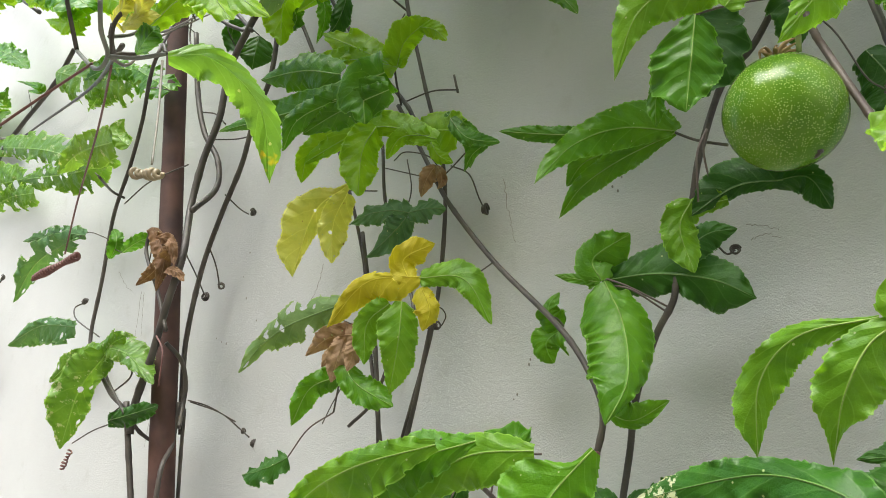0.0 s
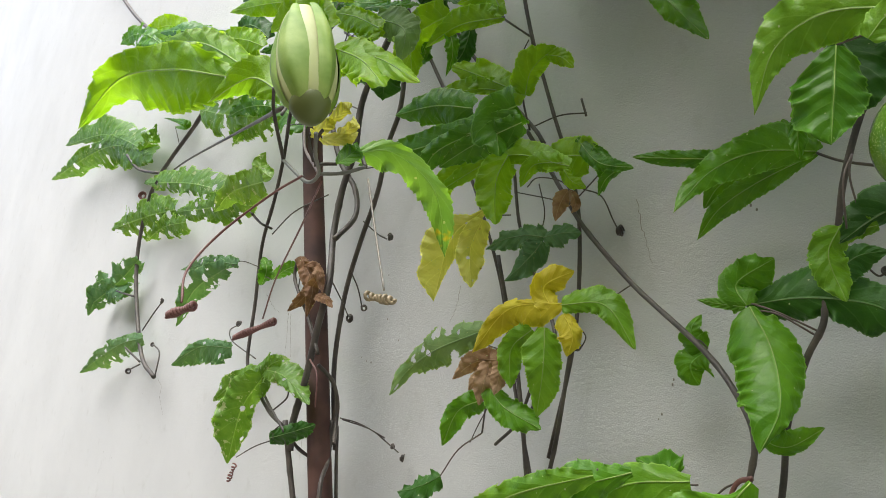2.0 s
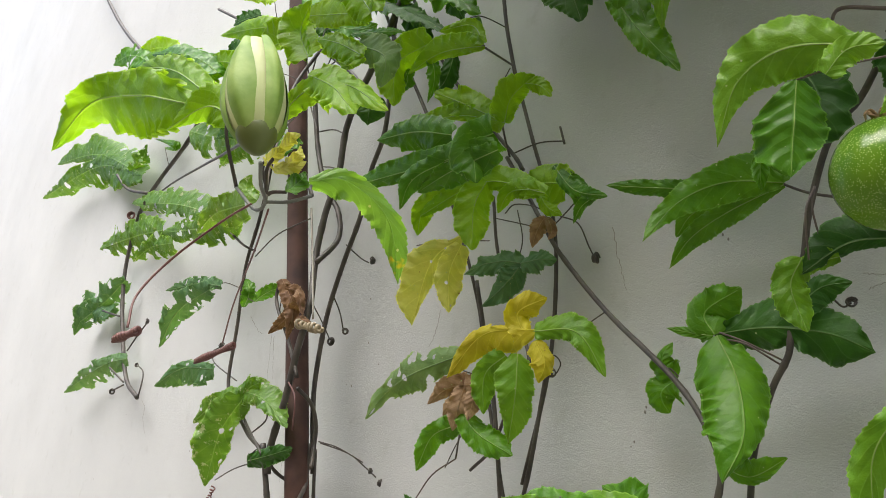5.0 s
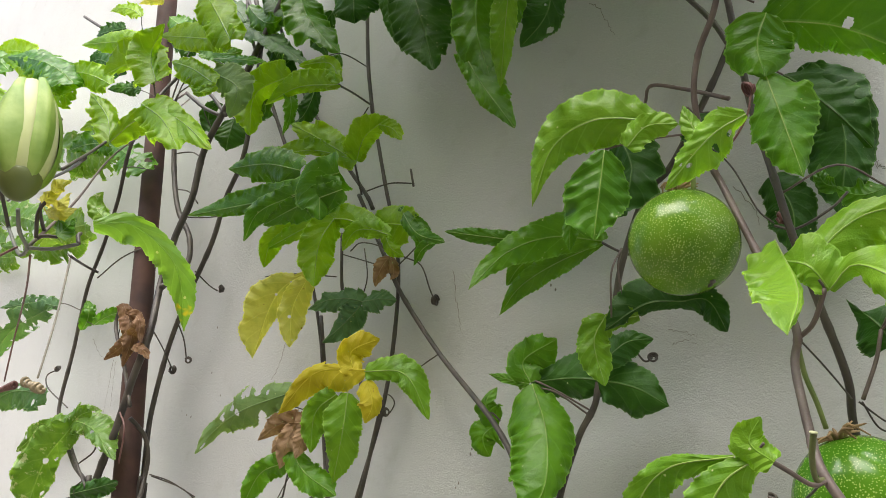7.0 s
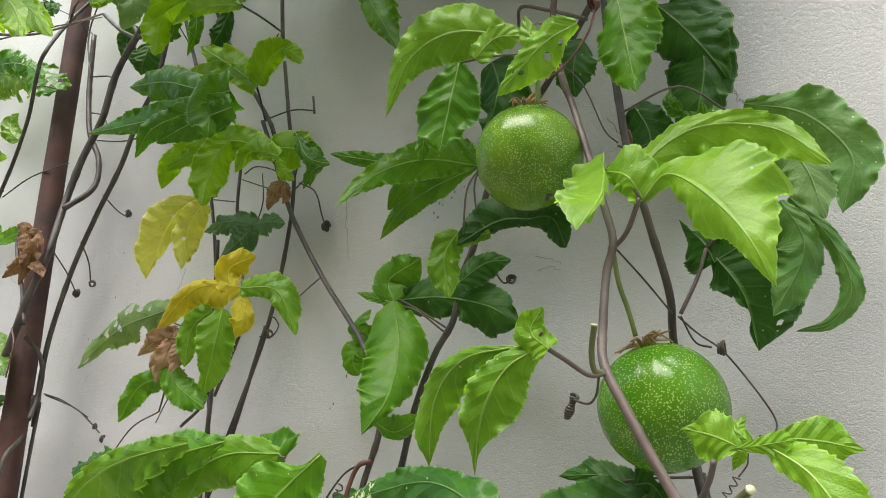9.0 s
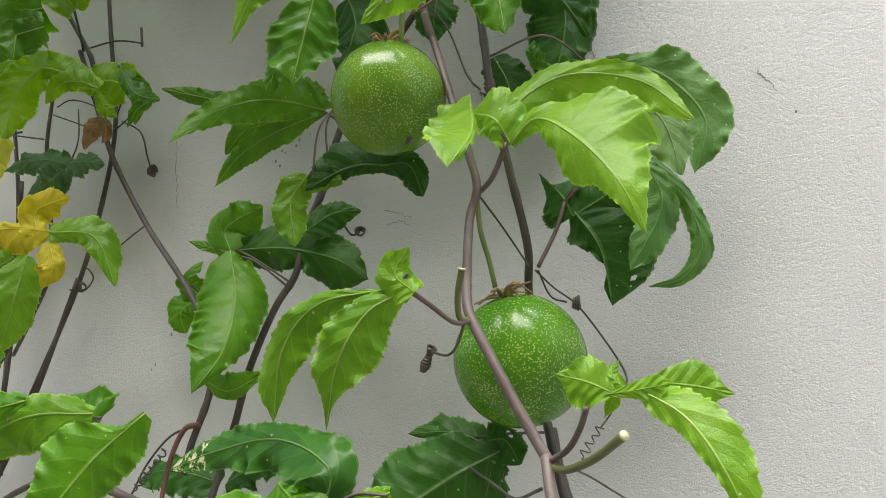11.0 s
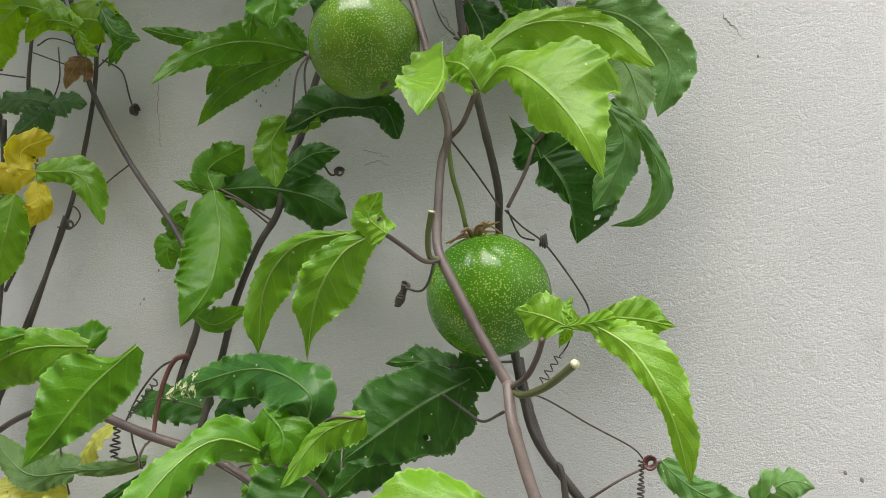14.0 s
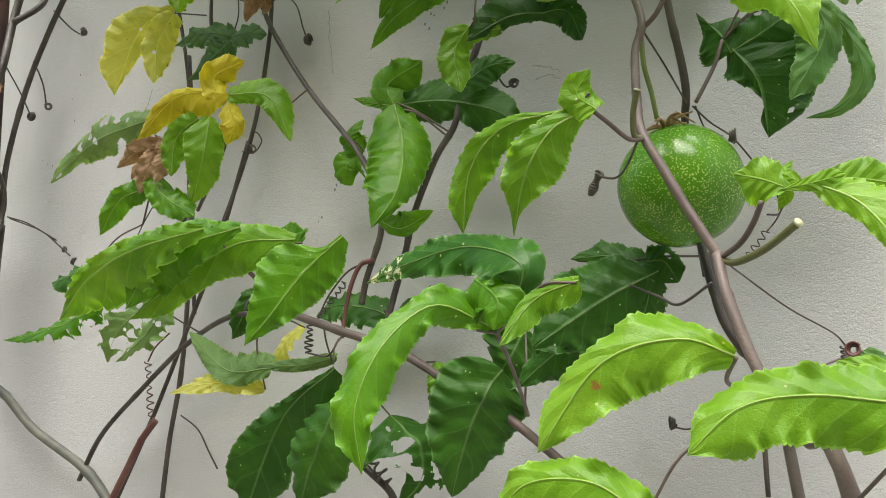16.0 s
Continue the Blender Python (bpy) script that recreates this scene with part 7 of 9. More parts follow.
leaf(crown, YOUNG, [(-0.0704, -0.1678, 2.2494, -0.0773, -0.1992, 2.2331, -0.0842, -0.2106, 2.1967, 0.0761)])
leaf(crown, GREEN, [(0.1206, -0.0973, 1.9686, 0.1356, -0.1036, 1.9524, 0.1506, -0.0899, 1.9163, 0.0623)])
leaf(crown, DARK, [(0.1289, -0.1053, 1.8989, 0.1197, -0.1085, 1.8838, 0.1105, -0.0917, 1.8488, 0.0718)])
leaf(crown, YOUNG, [(-0.2502, -0.2102, 2.0095, -0.2536, -0.2211, 1.9929, -0.2571, -0.2121, 1.9563, 0.0829)])
leaf(crown, YOUNG, [(-0.5920, -0.2804, 2.2494, -0.6123, -0.2889, 2.2247, -0.6327, -0.2775, 2.1800, 0.0809)])
leaf(crown, GREEN, [(0.0037, -0.0456, 2.2280, -0.0160, -0.0674, 2.2138, -0.0357, -0.0691, 2.1795, 0.0720)])
leaf(crown, GREEN, [(-0.4086, -0.3609, 2.0693, -0.3798, -0.3921, 2.0439, -0.3510, -0.4032, 1.9985, 0.0748)])
leaf(crown, DARK, [(-0.2243, -0.0383, 2.0261, -0.2190, -0.0714, 2.0096, -0.2138, -0.0845, 1.9730, 0.0675)])
leaf(crown, GREEN, [(-0.3824, -0.0574, 2.1427, -0.3827, -0.0744, 2.1245, -0.3829, -0.0713, 2.0863, 0.0742)])
leaf(crown, YOUNG, [(-0.0637, -0.0461, 1.9249, -0.0743, -0.0807, 1.9094, -0.0848, -0.0954, 1.8739, 0.0697)])
leaf(crown, GREEN, [(-0.2649, -0.2652, 2.1820, -0.2589, -0.2721, 2.1672, -0.2530, -0.2590, 2.1323, 0.0701)])
leaf(crown, GREEN, [(0.0036, -0.1690, 1.7993, 0.0156, -0.1862, 1.7831, 0.0277, -0.1834, 1.7470, 0.0759)])
leaf(crown, GREEN, [(-0.1826, -0.3302, 1.8786, -0.1908, -0.3590, 1.8639, -0.1990, -0.3679, 1.8291, 0.0798)])
leaf(crown, DARK, [(0.0346, -0.0406, 1.9390, 0.0213, -0.0785, 1.9200, 0.0081, -0.0965, 1.8810, 0.0735)])
leaf(crown, GREEN, [(-0.2616, -0.1129, 2.0494, -0.2817, -0.1369, 2.0311, -0.3017, -0.1409, 1.9927, 0.0792)])
leaf(crown, DARK, [(0.0611, -0.1406, 1.8605, 0.0509, -0.1477, 1.8355, 0.0407, -0.1349, 1.7905, 0.0618)])
leaf(crown, DARK, [(-0.2905, -0.1926, 2.0596, -0.3054, -0.2323, 2.0389, -0.3204, -0.2520, 1.9982, 0.0748)])
leaf(crown, YOUNG, [(-0.2767, -0.3320, 1.9279, -0.2894, -0.3615, 1.9029, -0.3021, -0.3709, 1.8578, 0.0633)])
leaf(crown, DARK, [(-0.5408, -0.2463, 2.1477, -0.5300, -0.2655, 2.1297, -0.5191, -0.2646, 2.0916, 0.0772)])
leaf(crown, GREEN, [(-0.5447, -0.2338, 2.1640, -0.5619, -0.2678, 2.1389, -0.5791, -0.2819, 2.0939, 0.0786)])
leaf(crown, GREEN, [(-0.1333, -0.2506, 1.9001, -0.1432, -0.2576, 1.8853, -0.1530, -0.2446, 1.8506, 0.0706)])
leaf(crown, GREEN, [(-0.4038, -0.0666, 2.1792, -0.4261, -0.1031, 2.1604, -0.4485, -0.1196, 2.1217, 0.0782)])
leaf(crown, YOUNG, [(-0.2109, -0.2493, 2.1620, -0.1905, -0.2519, 2.1388, -0.1700, -0.2345, 2.0957, 0.0806)])
leaf(crown, DARK, [(0.0387, -0.1859, 1.9732, 0.0514, -0.2199, 1.9504, 0.0641, -0.2338, 1.9076, 0.0663)])
leaf(crown, GREEN, [(-0.2249, -0.0722, 2.1047, -0.2076, -0.0977, 2.0843, -0.1904, -0.1033, 2.0439, 0.0777)])
leaf(crown, GREEN, [(-0.5261, -0.2263, 2.1337, -0.5241, -0.2379, 2.1175, -0.5222, -0.2295, 2.0814, 0.0786)])
leaf(crown, YOUNG, [(-0.2019, -0.3120, 1.9140, -0.1887, -0.3157, 1.8892, -0.1756, -0.2994, 1.8444, 0.0638)])
leaf(crown, YOUNG, [(-0.5040, -0.2185, 2.1988, -0.5207, -0.2417, 2.1784, -0.5374, -0.2448, 2.1379, 0.0845)])
leaf(crown, YOUNG, [(0.0273, -0.1971, 2.1017, 0.0050, -0.2184, 2.0795, -0.0172, -0.2197, 2.0373, 0.0654)])
leaf(crown, GREEN, [(0.0160, -0.1307, 2.1438, 0.0109, -0.1519, 2.1289, 0.0058, -0.1530, 2.0941, 0.0686)])
leaf(crown, GREEN, [(-0.3005, -0.0680, 2.1539, -0.3095, -0.0830, 2.1342, -0.3184, -0.0779, 2.0945, 0.0709)])
leaf(crown, GREEN, [(0.1510, -0.0744, 1.8280, 0.1281, -0.0864, 1.8096, 0.1052, -0.0783, 1.7711, 0.0627)])
leaf(crown, YOUNG, [(-0.3428, -0.1223, 2.2007, -0.3470, -0.1313, 2.1827, -0.3511, -0.1203, 2.1446, 0.0616)])
leaf(crown, DARK, [(-0.0203, -0.1632, 2.0796, -0.0170, -0.1903, 2.0546, -0.0137, -0.1974, 2.0097, 0.0624)])
leaf(crown, DARK, [(0.0951, -0.0817, 1.9487, 0.0822, -0.0884, 1.9315, 0.0693, -0.0751, 1.8943, 0.0674)])
leaf(crown, YOUNG, [(-0.4605, -0.2271, 2.1691, -0.4832, -0.2613, 2.1468, -0.5058, -0.2756, 2.1045, 0.0800)])
leaf(crown, GREEN, [(-0.2634, -0.2315, 2.0460, -0.2406, -0.2315, 2.0252, -0.2177, -0.2116, 1.9844, 0.0676)])
leaf(crown, DARK, [(-0.3727, -0.2379, 2.0014, -0.3829, -0.2582, 1.9837, -0.3931, -0.2585, 1.9459, 0.0751)])
leaf(crown, YOUNG, [(-0.0308, -0.0516, 2.1954, -0.0461, -0.0630, 2.1749, -0.0615, -0.0543, 2.1343, 0.0700)])
leaf(crown, YOUNG, [(-0.1176, -0.1358, 2.2225, -0.1174, -0.1487, 2.2080, -0.1172, -0.1416, 2.1734, 0.0726)])
leaf(crown, YOUNG, [(-0.0507, -0.2104, 2.1594, -0.0360, -0.2241, 2.1386, -0.0214, -0.2178, 2.0979, 0.0789)])
leaf(crown, GREEN, [(0.0869, -0.1255, 1.8991, 0.0763, -0.1373, 1.8732, 0.0658, -0.1290, 1.8273, 0.0621)])
leaf(crown, YOUNG, [(-0.1096, -0.1197, 2.0307, -0.0895, -0.1566, 2.0072, -0.0694, -0.1736, 1.9637, 0.0774)])
leaf(crown, DARK, [(0.1474, -0.1690, 1.9475, 0.1345, -0.2009, 1.9294, 0.1216, -0.2129, 1.8913, 0.0723)])
leaf(crown, YOUNG, [(-0.1202, -0.1234, 2.2134, -0.1295, -0.1378, 2.1964, -0.1388, -0.1321, 2.1594, 0.0663)])
leaf(crown, YOUNG, [(-0.1790, -0.1265, 2.0156, -0.1573, -0.1589, 1.9900, -0.1356, -0.1713, 1.9445, 0.0707)])
leaf(crown, GREEN, [(-0.2983, -0.2453, 1.9499, -0.2971, -0.2716, 1.9278, -0.2960, -0.2780, 1.8858, 0.0778)])
leaf(crown, YOUNG, [(0.0359, -0.0645, 2.1909, 0.0354, -0.0922, 2.1741, 0.0348, -0.0999, 2.1374, 0.0621)])
leaf(crown, GREEN, [(0.0273, -0.0702, 1.9842, 0.0026, -0.0742, 1.9617, -0.0220, -0.0582, 1.9191, 0.0766)])
leaf(crown, DARK, [(0.0221, -0.2249, 1.8073, 0.0418, -0.2317, 1.7894, 0.0615, -0.2185, 1.7515, 0.0661)])
leaf(crown, DARK, [(0.0243, -0.0418, 2.0432, 0.0165, -0.0689, 2.0172, 0.0087, -0.0759, 1.9712, 0.0609)])
leaf(crown, YOUNG, [(0.1019, -0.0808, 2.2186, 0.0912, -0.0896, 2.1997, 0.0805, -0.0784, 2.1607, 0.0682)])
leaf(crown, DARK, [(-0.4484, -0.0456, 2.2285, -0.4558, -0.0574, 2.2127, -0.4632, -0.0492, 2.1769, 0.0641)])
leaf(crown, DARK, [(-0.1942, -0.2561, 1.9817, -0.1749, -0.2611, 1.9585, -0.1557, -0.2460, 1.9152, 0.0689)])
leaf(crown, YOUNG, [(-0.3255, -0.2238, 2.2361, -0.2978, -0.2453, 2.2119, -0.2700, -0.2469, 2.1676, 0.0609)])
leaf(crown, DARK, [(-0.0964, -0.0539, 2.0165, -0.0840, -0.0759, 1.9911, -0.0717, -0.0778, 1.9458, 0.0617)])
leaf(crown, YOUNG, [(0.0302, -0.1105, 1.9375, 0.0150, -0.1295, 1.9222, -0.0002, -0.1285, 1.8869, 0.0827)])
leaf(crown, DARK, [(-0.3192, -0.2360, 1.9348, -0.3240, -0.2663, 1.9133, -0.3289, -0.2767, 1.8717, 0.0608)])
leaf(crown, YOUNG, [(-0.1391, -0.3847, 1.8818, -0.1412, -0.4059, 1.8607, -0.1434, -0.4071, 1.8196, 0.0804)])
leaf(crown, YOUNG, [(-0.4050, -0.1146, 2.2092, -0.3974, -0.1143, 2.1872, -0.3898, -0.0941, 2.1452, 0.0668)])
leaf(crown, GREEN, [(0.0291, -0.0982, 2.2000, 0.0224, -0.1151, 2.1760, 0.0158, -0.1119, 2.1319, 0.0846)])
leaf(crown, GREEN, [(0.0451, -0.0579, 1.9935, 0.0689, -0.0746, 1.9722, 0.0928, -0.0712, 1.9309, 0.0603)])
leaf(crown, YOUNG, [(-0.0536, -0.2038, 1.9185, -0.0515, -0.2372, 1.8943, -0.0493, -0.2506, 1.8501, 0.0814)])
leaf(crown, DARK, [(0.1338, -0.0542, 1.7314, 0.1276, -0.0762, 1.7086, 0.1214, -0.0783, 1.6659, 0.0819)])
leaf(crown, GREEN, [(0.0771, -0.0308, 1.9225, 0.0871, -0.0349, 1.9083, 0.0971, -0.0190, 1.8741, 0.0636)])
leaf(crown, GREEN, [(-0.6119, -0.3790, 2.1466, -0.6289, -0.4027, 2.1243, -0.6460, -0.4065, 2.0819, 0.0722)])
leaf(crown, DARK, [(-0.0820, -0.2065, 2.2329, -0.1044, -0.2461, 2.2073, -0.1269, -0.2658, 2.1617, 0.0793)])
leaf(crown, YOUNG, [(-0.4791, -0.1627, 2.1773, -0.4913, -0.1724, 2.1568, -0.5036, -0.1621, 2.1163, 0.0760)])
leaf(crown, GREEN, [(-0.0485, -0.0424, 2.0188, -0.0262, -0.0637, 2.0013, -0.0039, -0.0649, 1.9639, 0.0800)])
leaf(crown, DARK, [(-0.2557, -0.3434, 2.1664, -0.2617, -0.3613, 2.1452, -0.2677, -0.3592, 2.1040, 0.0674)])
leaf(crown, GREEN, [(0.0189, -0.1393, 1.7829, 0.0367, -0.1510, 1.7667, 0.0545, -0.1427, 1.7305, 0.0665)])
leaf(crown, DARK, [(0.1490, -0.1444, 2.2019, 0.1573, -0.1465, 2.1872, 0.1656, -0.1286, 2.1524, 0.0831)])
leaf(crown, YOUNG, [(-0.0034, -0.2125, 1.7622, 0.0069, -0.2351, 1.7379, 0.0172, -0.2377, 1.6936, 0.0617)])
leaf(crown, YOUNG, [(-0.0561, -0.0782, 1.9297, -0.0700, -0.1037, 1.9105, -0.0840, -0.1093, 1.8712, 0.0744)])
leaf(crown, GREEN, [(-0.1047, -0.1855, 1.8644, -0.1198, -0.2110, 1.8468, -0.1349, -0.2165, 1.8092, 0.0635)])
leaf(crown, DARK, [(0.1302, -0.1738, 1.8317, 0.1253, -0.2026, 1.8136, 0.1204, -0.2114, 1.7756, 0.0676)])
leaf(crown, DARK, [(-0.1308, -0.3304, 1.8334, -0.1215, -0.3403, 1.8143, -0.1122, -0.3303, 1.7752, 0.0717)])
leaf(crown, YOUNG, [(0.1040, -0.1149, 2.1511, 0.1218, -0.1471, 2.1324, 0.1396, -0.1593, 2.0937, 0.0821)])
leaf(crown, YOUNG, [(-0.0697, -0.1987, 1.7951, -0.0748, -0.2069, 1.7791, -0.0800, -0.1950, 1.7431, 0.0787)])
leaf(crown, GREEN, [(0.1506, -0.2154, 1.7017, 0.1793, -0.2487, 1.6771, 0.2079, -0.2620, 1.6324, 0.0782)])
leaf(crown, DARK, [(0.0355, -0.0958, 1.9588, 0.0522, -0.1257, 1.9425, 0.0690, -0.1356, 1.9063, 0.0757)])
leaf(crown, YOUNG, [(0.0230, -0.1618, 2.1128, 0.0066, -0.1830, 2.0901, -0.0099, -0.1843, 2.0475, 0.0815)])
leaf(crown, YOUNG, [(-0.2071, -0.3449, 1.7542, -0.1876, -0.3733, 1.7386, -0.1680, -0.3817, 1.7030, 0.0843)])
leaf(crown, YOUNG, [(0.1045, -0.1841, 1.7157, 0.0962, -0.1965, 1.6940, 0.0879, -0.1888, 1.6523, 0.0775)])
leaf(crown, DARK, [(-0.3217, -0.2967, 2.1004, -0.3037, -0.3329, 2.0751, -0.2856, -0.3492, 2.0298, 0.0608)])
leaf(crown, GREEN, [(-0.1964, -0.2309, 1.8393, -0.1971, -0.2499, 1.8230, -0.1977, -0.2490, 1.7866, 0.0611)])
leaf(crown, GREEN, [(-0.1691, -0.1397, 1.9145, -0.1764, -0.1545, 1.8922, -0.1836, -0.1492, 1.8500, 0.0738)])
leaf(crown, DARK, [(-0.0634, -0.0397, 2.1662, -0.0805, -0.0428, 2.1457, -0.0976, -0.0260, 2.1051, 0.0808)])
leaf(crown, GREEN, [(-0.4768, -0.3180, 2.0876, -0.4725, -0.3395, 2.0674, -0.4682, -0.3411, 2.0272, 0.0687)])
leaf(crown, DARK, [(-0.1339, -0.3654, 1.7553, -0.1574, -0.3791, 1.7327, -0.1809, -0.3728, 1.6901, 0.0727)])
leaf(crown, YOUNG, [(-0.0414, -0.0907, 2.0756, -0.0312, -0.1167, 2.0594, -0.0211, -0.1228, 2.0231, 0.0729)])
leaf(crown, DARK, [(-0.1302, -0.3445, 1.9620, -0.1490, -0.3562, 1.9458, -0.1678, -0.3480, 1.9096, 0.0610)])
leaf(crown, GREEN, [(-0.0018, -0.0383, 2.1816, 0.0141, -0.0749, 2.1636, 0.0299, -0.0915, 2.1255, 0.0689)])
leaf(crown, GREEN, [(0.1262, -0.1759, 1.7054, 0.1232, -0.1829, 1.6826, 0.1203, -0.1700, 1.6397, 0.0608)])
leaf(crown, GREEN, [(0.0442, -0.1184, 2.1712, 0.0535, -0.1517, 2.1555, 0.0628, -0.1650, 2.1198, 0.0675)])
leaf(crown, YOUNG, [(0.0296, -0.1653, 1.7995, 0.0166, -0.1856, 1.7795, 0.0036, -0.1859, 1.7396, 0.0665)])
leaf(crown, GREEN, [(-0.0857, -0.1043, 1.8627, -0.0674, -0.1151, 1.8424, -0.0490, -0.1059, 1.8020, 0.0731)])
leaf(crown, DARK, [(-0.5671, -0.2762, 2.1500, -0.5644, -0.3055, 2.1251, -0.5618, -0.3148, 2.0803, 0.0626)])
leaf(crown, DARK, [(0.0991, -0.1907, 1.8776, 0.1021, -0.2314, 1.8546, 0.1051, -0.2521, 1.8116, 0.0673)])
leaf(crown, YOUNG, [(-0.0235, -0.1799, 1.9770, -0.0296, -0.1842, 1.9591, -0.0358, -0.1684, 1.9211, 0.0681)])
leaf(crown, GREEN, [(-0.0679, -0.1738, 2.1738, -0.0511, -0.2116, 2.1541, -0.0343, -0.2293, 2.1144, 0.0795)])
leaf(crown, DARK, [(0.0665, -0.1276, 2.2049, 0.0614, -0.1376, 2.1852, 0.0563, -0.1277, 2.1455, 0.0739)])
leaf(crown, YOUNG, [(0.1322, -0.1407, 1.9137, 0.1083, -0.1810, 1.8898, 0.0844, -0.2014, 1.8459, 0.0829)])
leaf(crown, DARK, [(-0.1411, -0.0713, 2.1471, -0.1180, -0.0796, 2.1244, -0.0949, -0.0680, 2.0816, 0.0687)])
leaf(crown, YOUNG, [(0.1531, -0.0787, 1.9694, 0.1353, -0.0916, 1.9533, 0.1174, -0.0844, 1.9172, 0.0726)])
leaf(crown, YOUNG, [(-0.2707, -0.3661, 2.1369, -0.2497, -0.3919, 2.1192, -0.2287, -0.3977, 2.0815, 0.0682)])
leaf(crown, GREEN, [(-0.0519, -0.1023, 2.1827, -0.0404, -0.1406, 2.1640, -0.0290, -0.1589, 2.1253, 0.0665)])
leaf(crown, YOUNG, [(-0.2754, -0.2559, 2.0436, -0.2911, -0.2702, 2.0268, -0.3067, -0.2644, 1.9900, 0.0764)])
leaf(crown, YOUNG, [(-0.1683, -0.1764, 2.1886, -0.1454, -0.1807, 2.1652, -0.1224, -0.1650, 2.1218, 0.0605)])
leaf(crown, GREEN, [(-0.4267, -0.2615, 2.1291, -0.4393, -0.2866, 2.1107, -0.4519, -0.2918, 2.0722, 0.0614)])
leaf(crown, DARK, [(-0.2730, -0.3300, 2.2153, -0.2660, -0.3488, 2.1925, -0.2590, -0.3477, 2.1497, 0.0838)])
leaf(crown, YOUNG, [(-0.2366, -0.2777, 1.9991, -0.2191, -0.2942, 1.9820, -0.2015, -0.2907, 1.9449, 0.0760)])
leaf(crown, GREEN, [(-0.3202, -0.3467, 2.0007, -0.3047, -0.3735, 1.9849, -0.2891, -0.3804, 1.9490, 0.0779)])
leaf(crown, GREEN, [(-0.1842, -0.2917, 1.7968, -0.1728, -0.3268, 1.7758, -0.1613, -0.3420, 1.7348, 0.0674)])
leaf(crown, GREEN, [(0.1037, -0.2177, 2.2380, 0.1049, -0.2294, 2.2223, 0.1062, -0.2211, 2.1866, 0.0736)])
leaf(crown, DARK, [(-0.5124, -0.3896, 2.1474, -0.4930, -0.4094, 2.1216, -0.4737, -0.4092, 2.0758, 0.0695)])
leaf(crown, DARK, [(0.0807, -0.2238, 2.0296, 0.0975, -0.2337, 2.0125, 0.1143, -0.2237, 1.9755, 0.0605)])
leaf(crown, YOUNG, [(0.0658, -0.0443, 1.8484, 0.0564, -0.0532, 1.8280, 0.0469, -0.0421, 1.7876, 0.0757)])
leaf(crown, DARK, [(0.0646, -0.2161, 2.2160, 0.0731, -0.2504, 2.2017, 0.0816, -0.2646, 2.1673, 0.0628)])
leaf(crown, DARK, [(0.1514, -0.0536, 2.0741, 0.1605, -0.0675, 2.0496, 0.1697, -0.0614, 2.0050, 0.0608)])
leaf(crown, GREEN, [(-0.1366, -0.3677, 1.9584, -0.1511, -0.4040, 1.9360, -0.1656, -0.4204, 1.8936, 0.0638)])
leaf(crown, YOUNG, [(0.0251, -0.1112, 2.0448, 0.0362, -0.1473, 2.0244, 0.0472, -0.1634, 1.9840, 0.0820)])
leaf(crown, DARK, [(0.0284, -0.0647, 2.1377, 0.0160, -0.0822, 2.1138, 0.0036, -0.0796, 2.0700, 0.0717)])
leaf(crown, DARK, [(-0.0368, -0.1910, 2.1461, -0.0308, -0.1970, 2.1210, -0.0249, -0.1829, 2.0759, 0.0634)])
leaf(crown, GREEN, [(-0.1790, -0.3284, 1.7702, -0.1805, -0.3676, 1.7453, -0.1821, -0.3869, 1.7005, 0.0764)])
leaf(crown, YOUNG, [(0.0488, -0.1764, 2.1217, 0.0340, -0.1852, 2.1009, 0.0192, -0.1740, 2.0601, 0.0710)])
leaf(crown, YOUNG, [(-0.0209, -0.0886, 2.1232, -0.0193, -0.1165, 2.1090, -0.0176, -0.1244, 2.0749, 0.0620)])
leaf(crown, YOUNG, [(-0.3885, -0.1697, 2.1555, -0.3973, -0.2000, 2.1408, -0.4061, -0.2102, 2.1062, 0.0656)])
leaf(crown, DARK, [(-0.0682, -0.1551, 1.8799, -0.0842, -0.1869, 1.8655, -0.1003, -0.1986, 1.8312, 0.0755)])
leaf(crown, GREEN, [(-0.2164, -0.2708, 2.1764, -0.1939, -0.2731, 2.1569, -0.1715, -0.2554, 2.1174, 0.0623)])
leaf(crown, GREEN, [(-0.2290, -0.0676, 2.0360, -0.2174, -0.0946, 2.0207, -0.2059, -0.1017, 1.9854, 0.0815)])
leaf(crown, GREEN, [(0.1436, -0.0510, 1.8970, 0.1211, -0.0719, 1.8723, 0.0987, -0.0729, 1.8275, 0.0775)])
leaf(crown, GREEN, [(-0.1263, -0.1007, 2.1289, -0.1474, -0.1287, 2.1128, -0.1684, -0.1366, 2.0768, 0.0635)])
leaf(crown, DARK, [(-0.0250, -0.0875, 1.9594, -0.0274, -0.1294, 1.9356, -0.0299, -0.1512, 1.8919, 0.0617)])
leaf(crown, GREEN, [(-0.5326, -0.2474, 2.1760, -0.5129, -0.2810, 2.1587, -0.4932, -0.2947, 2.1215, 0.0809)])
leaf(crown, GREEN, [(-0.1995, -0.3198, 2.0103, -0.1993, -0.3227, 1.9961, -0.1992, -0.3056, 1.9619, 0.0643)])
leaf(crown, DARK, [(-0.0736, -0.0560, 2.1224, -0.0566, -0.0959, 2.0997, -0.0397, -0.1158, 2.0571, 0.0817)])
leaf(crown, DARK, [(-0.1213, -0.0872, 1.9953, -0.1376, -0.0856, 1.9702, -0.1539, -0.0639, 1.9251, 0.0833)])
leaf(crown, DARK, [(0.0394, -0.0433, 2.2123, 0.0392, -0.0528, 2.1911, 0.0391, -0.0423, 2.1500, 0.0717)])
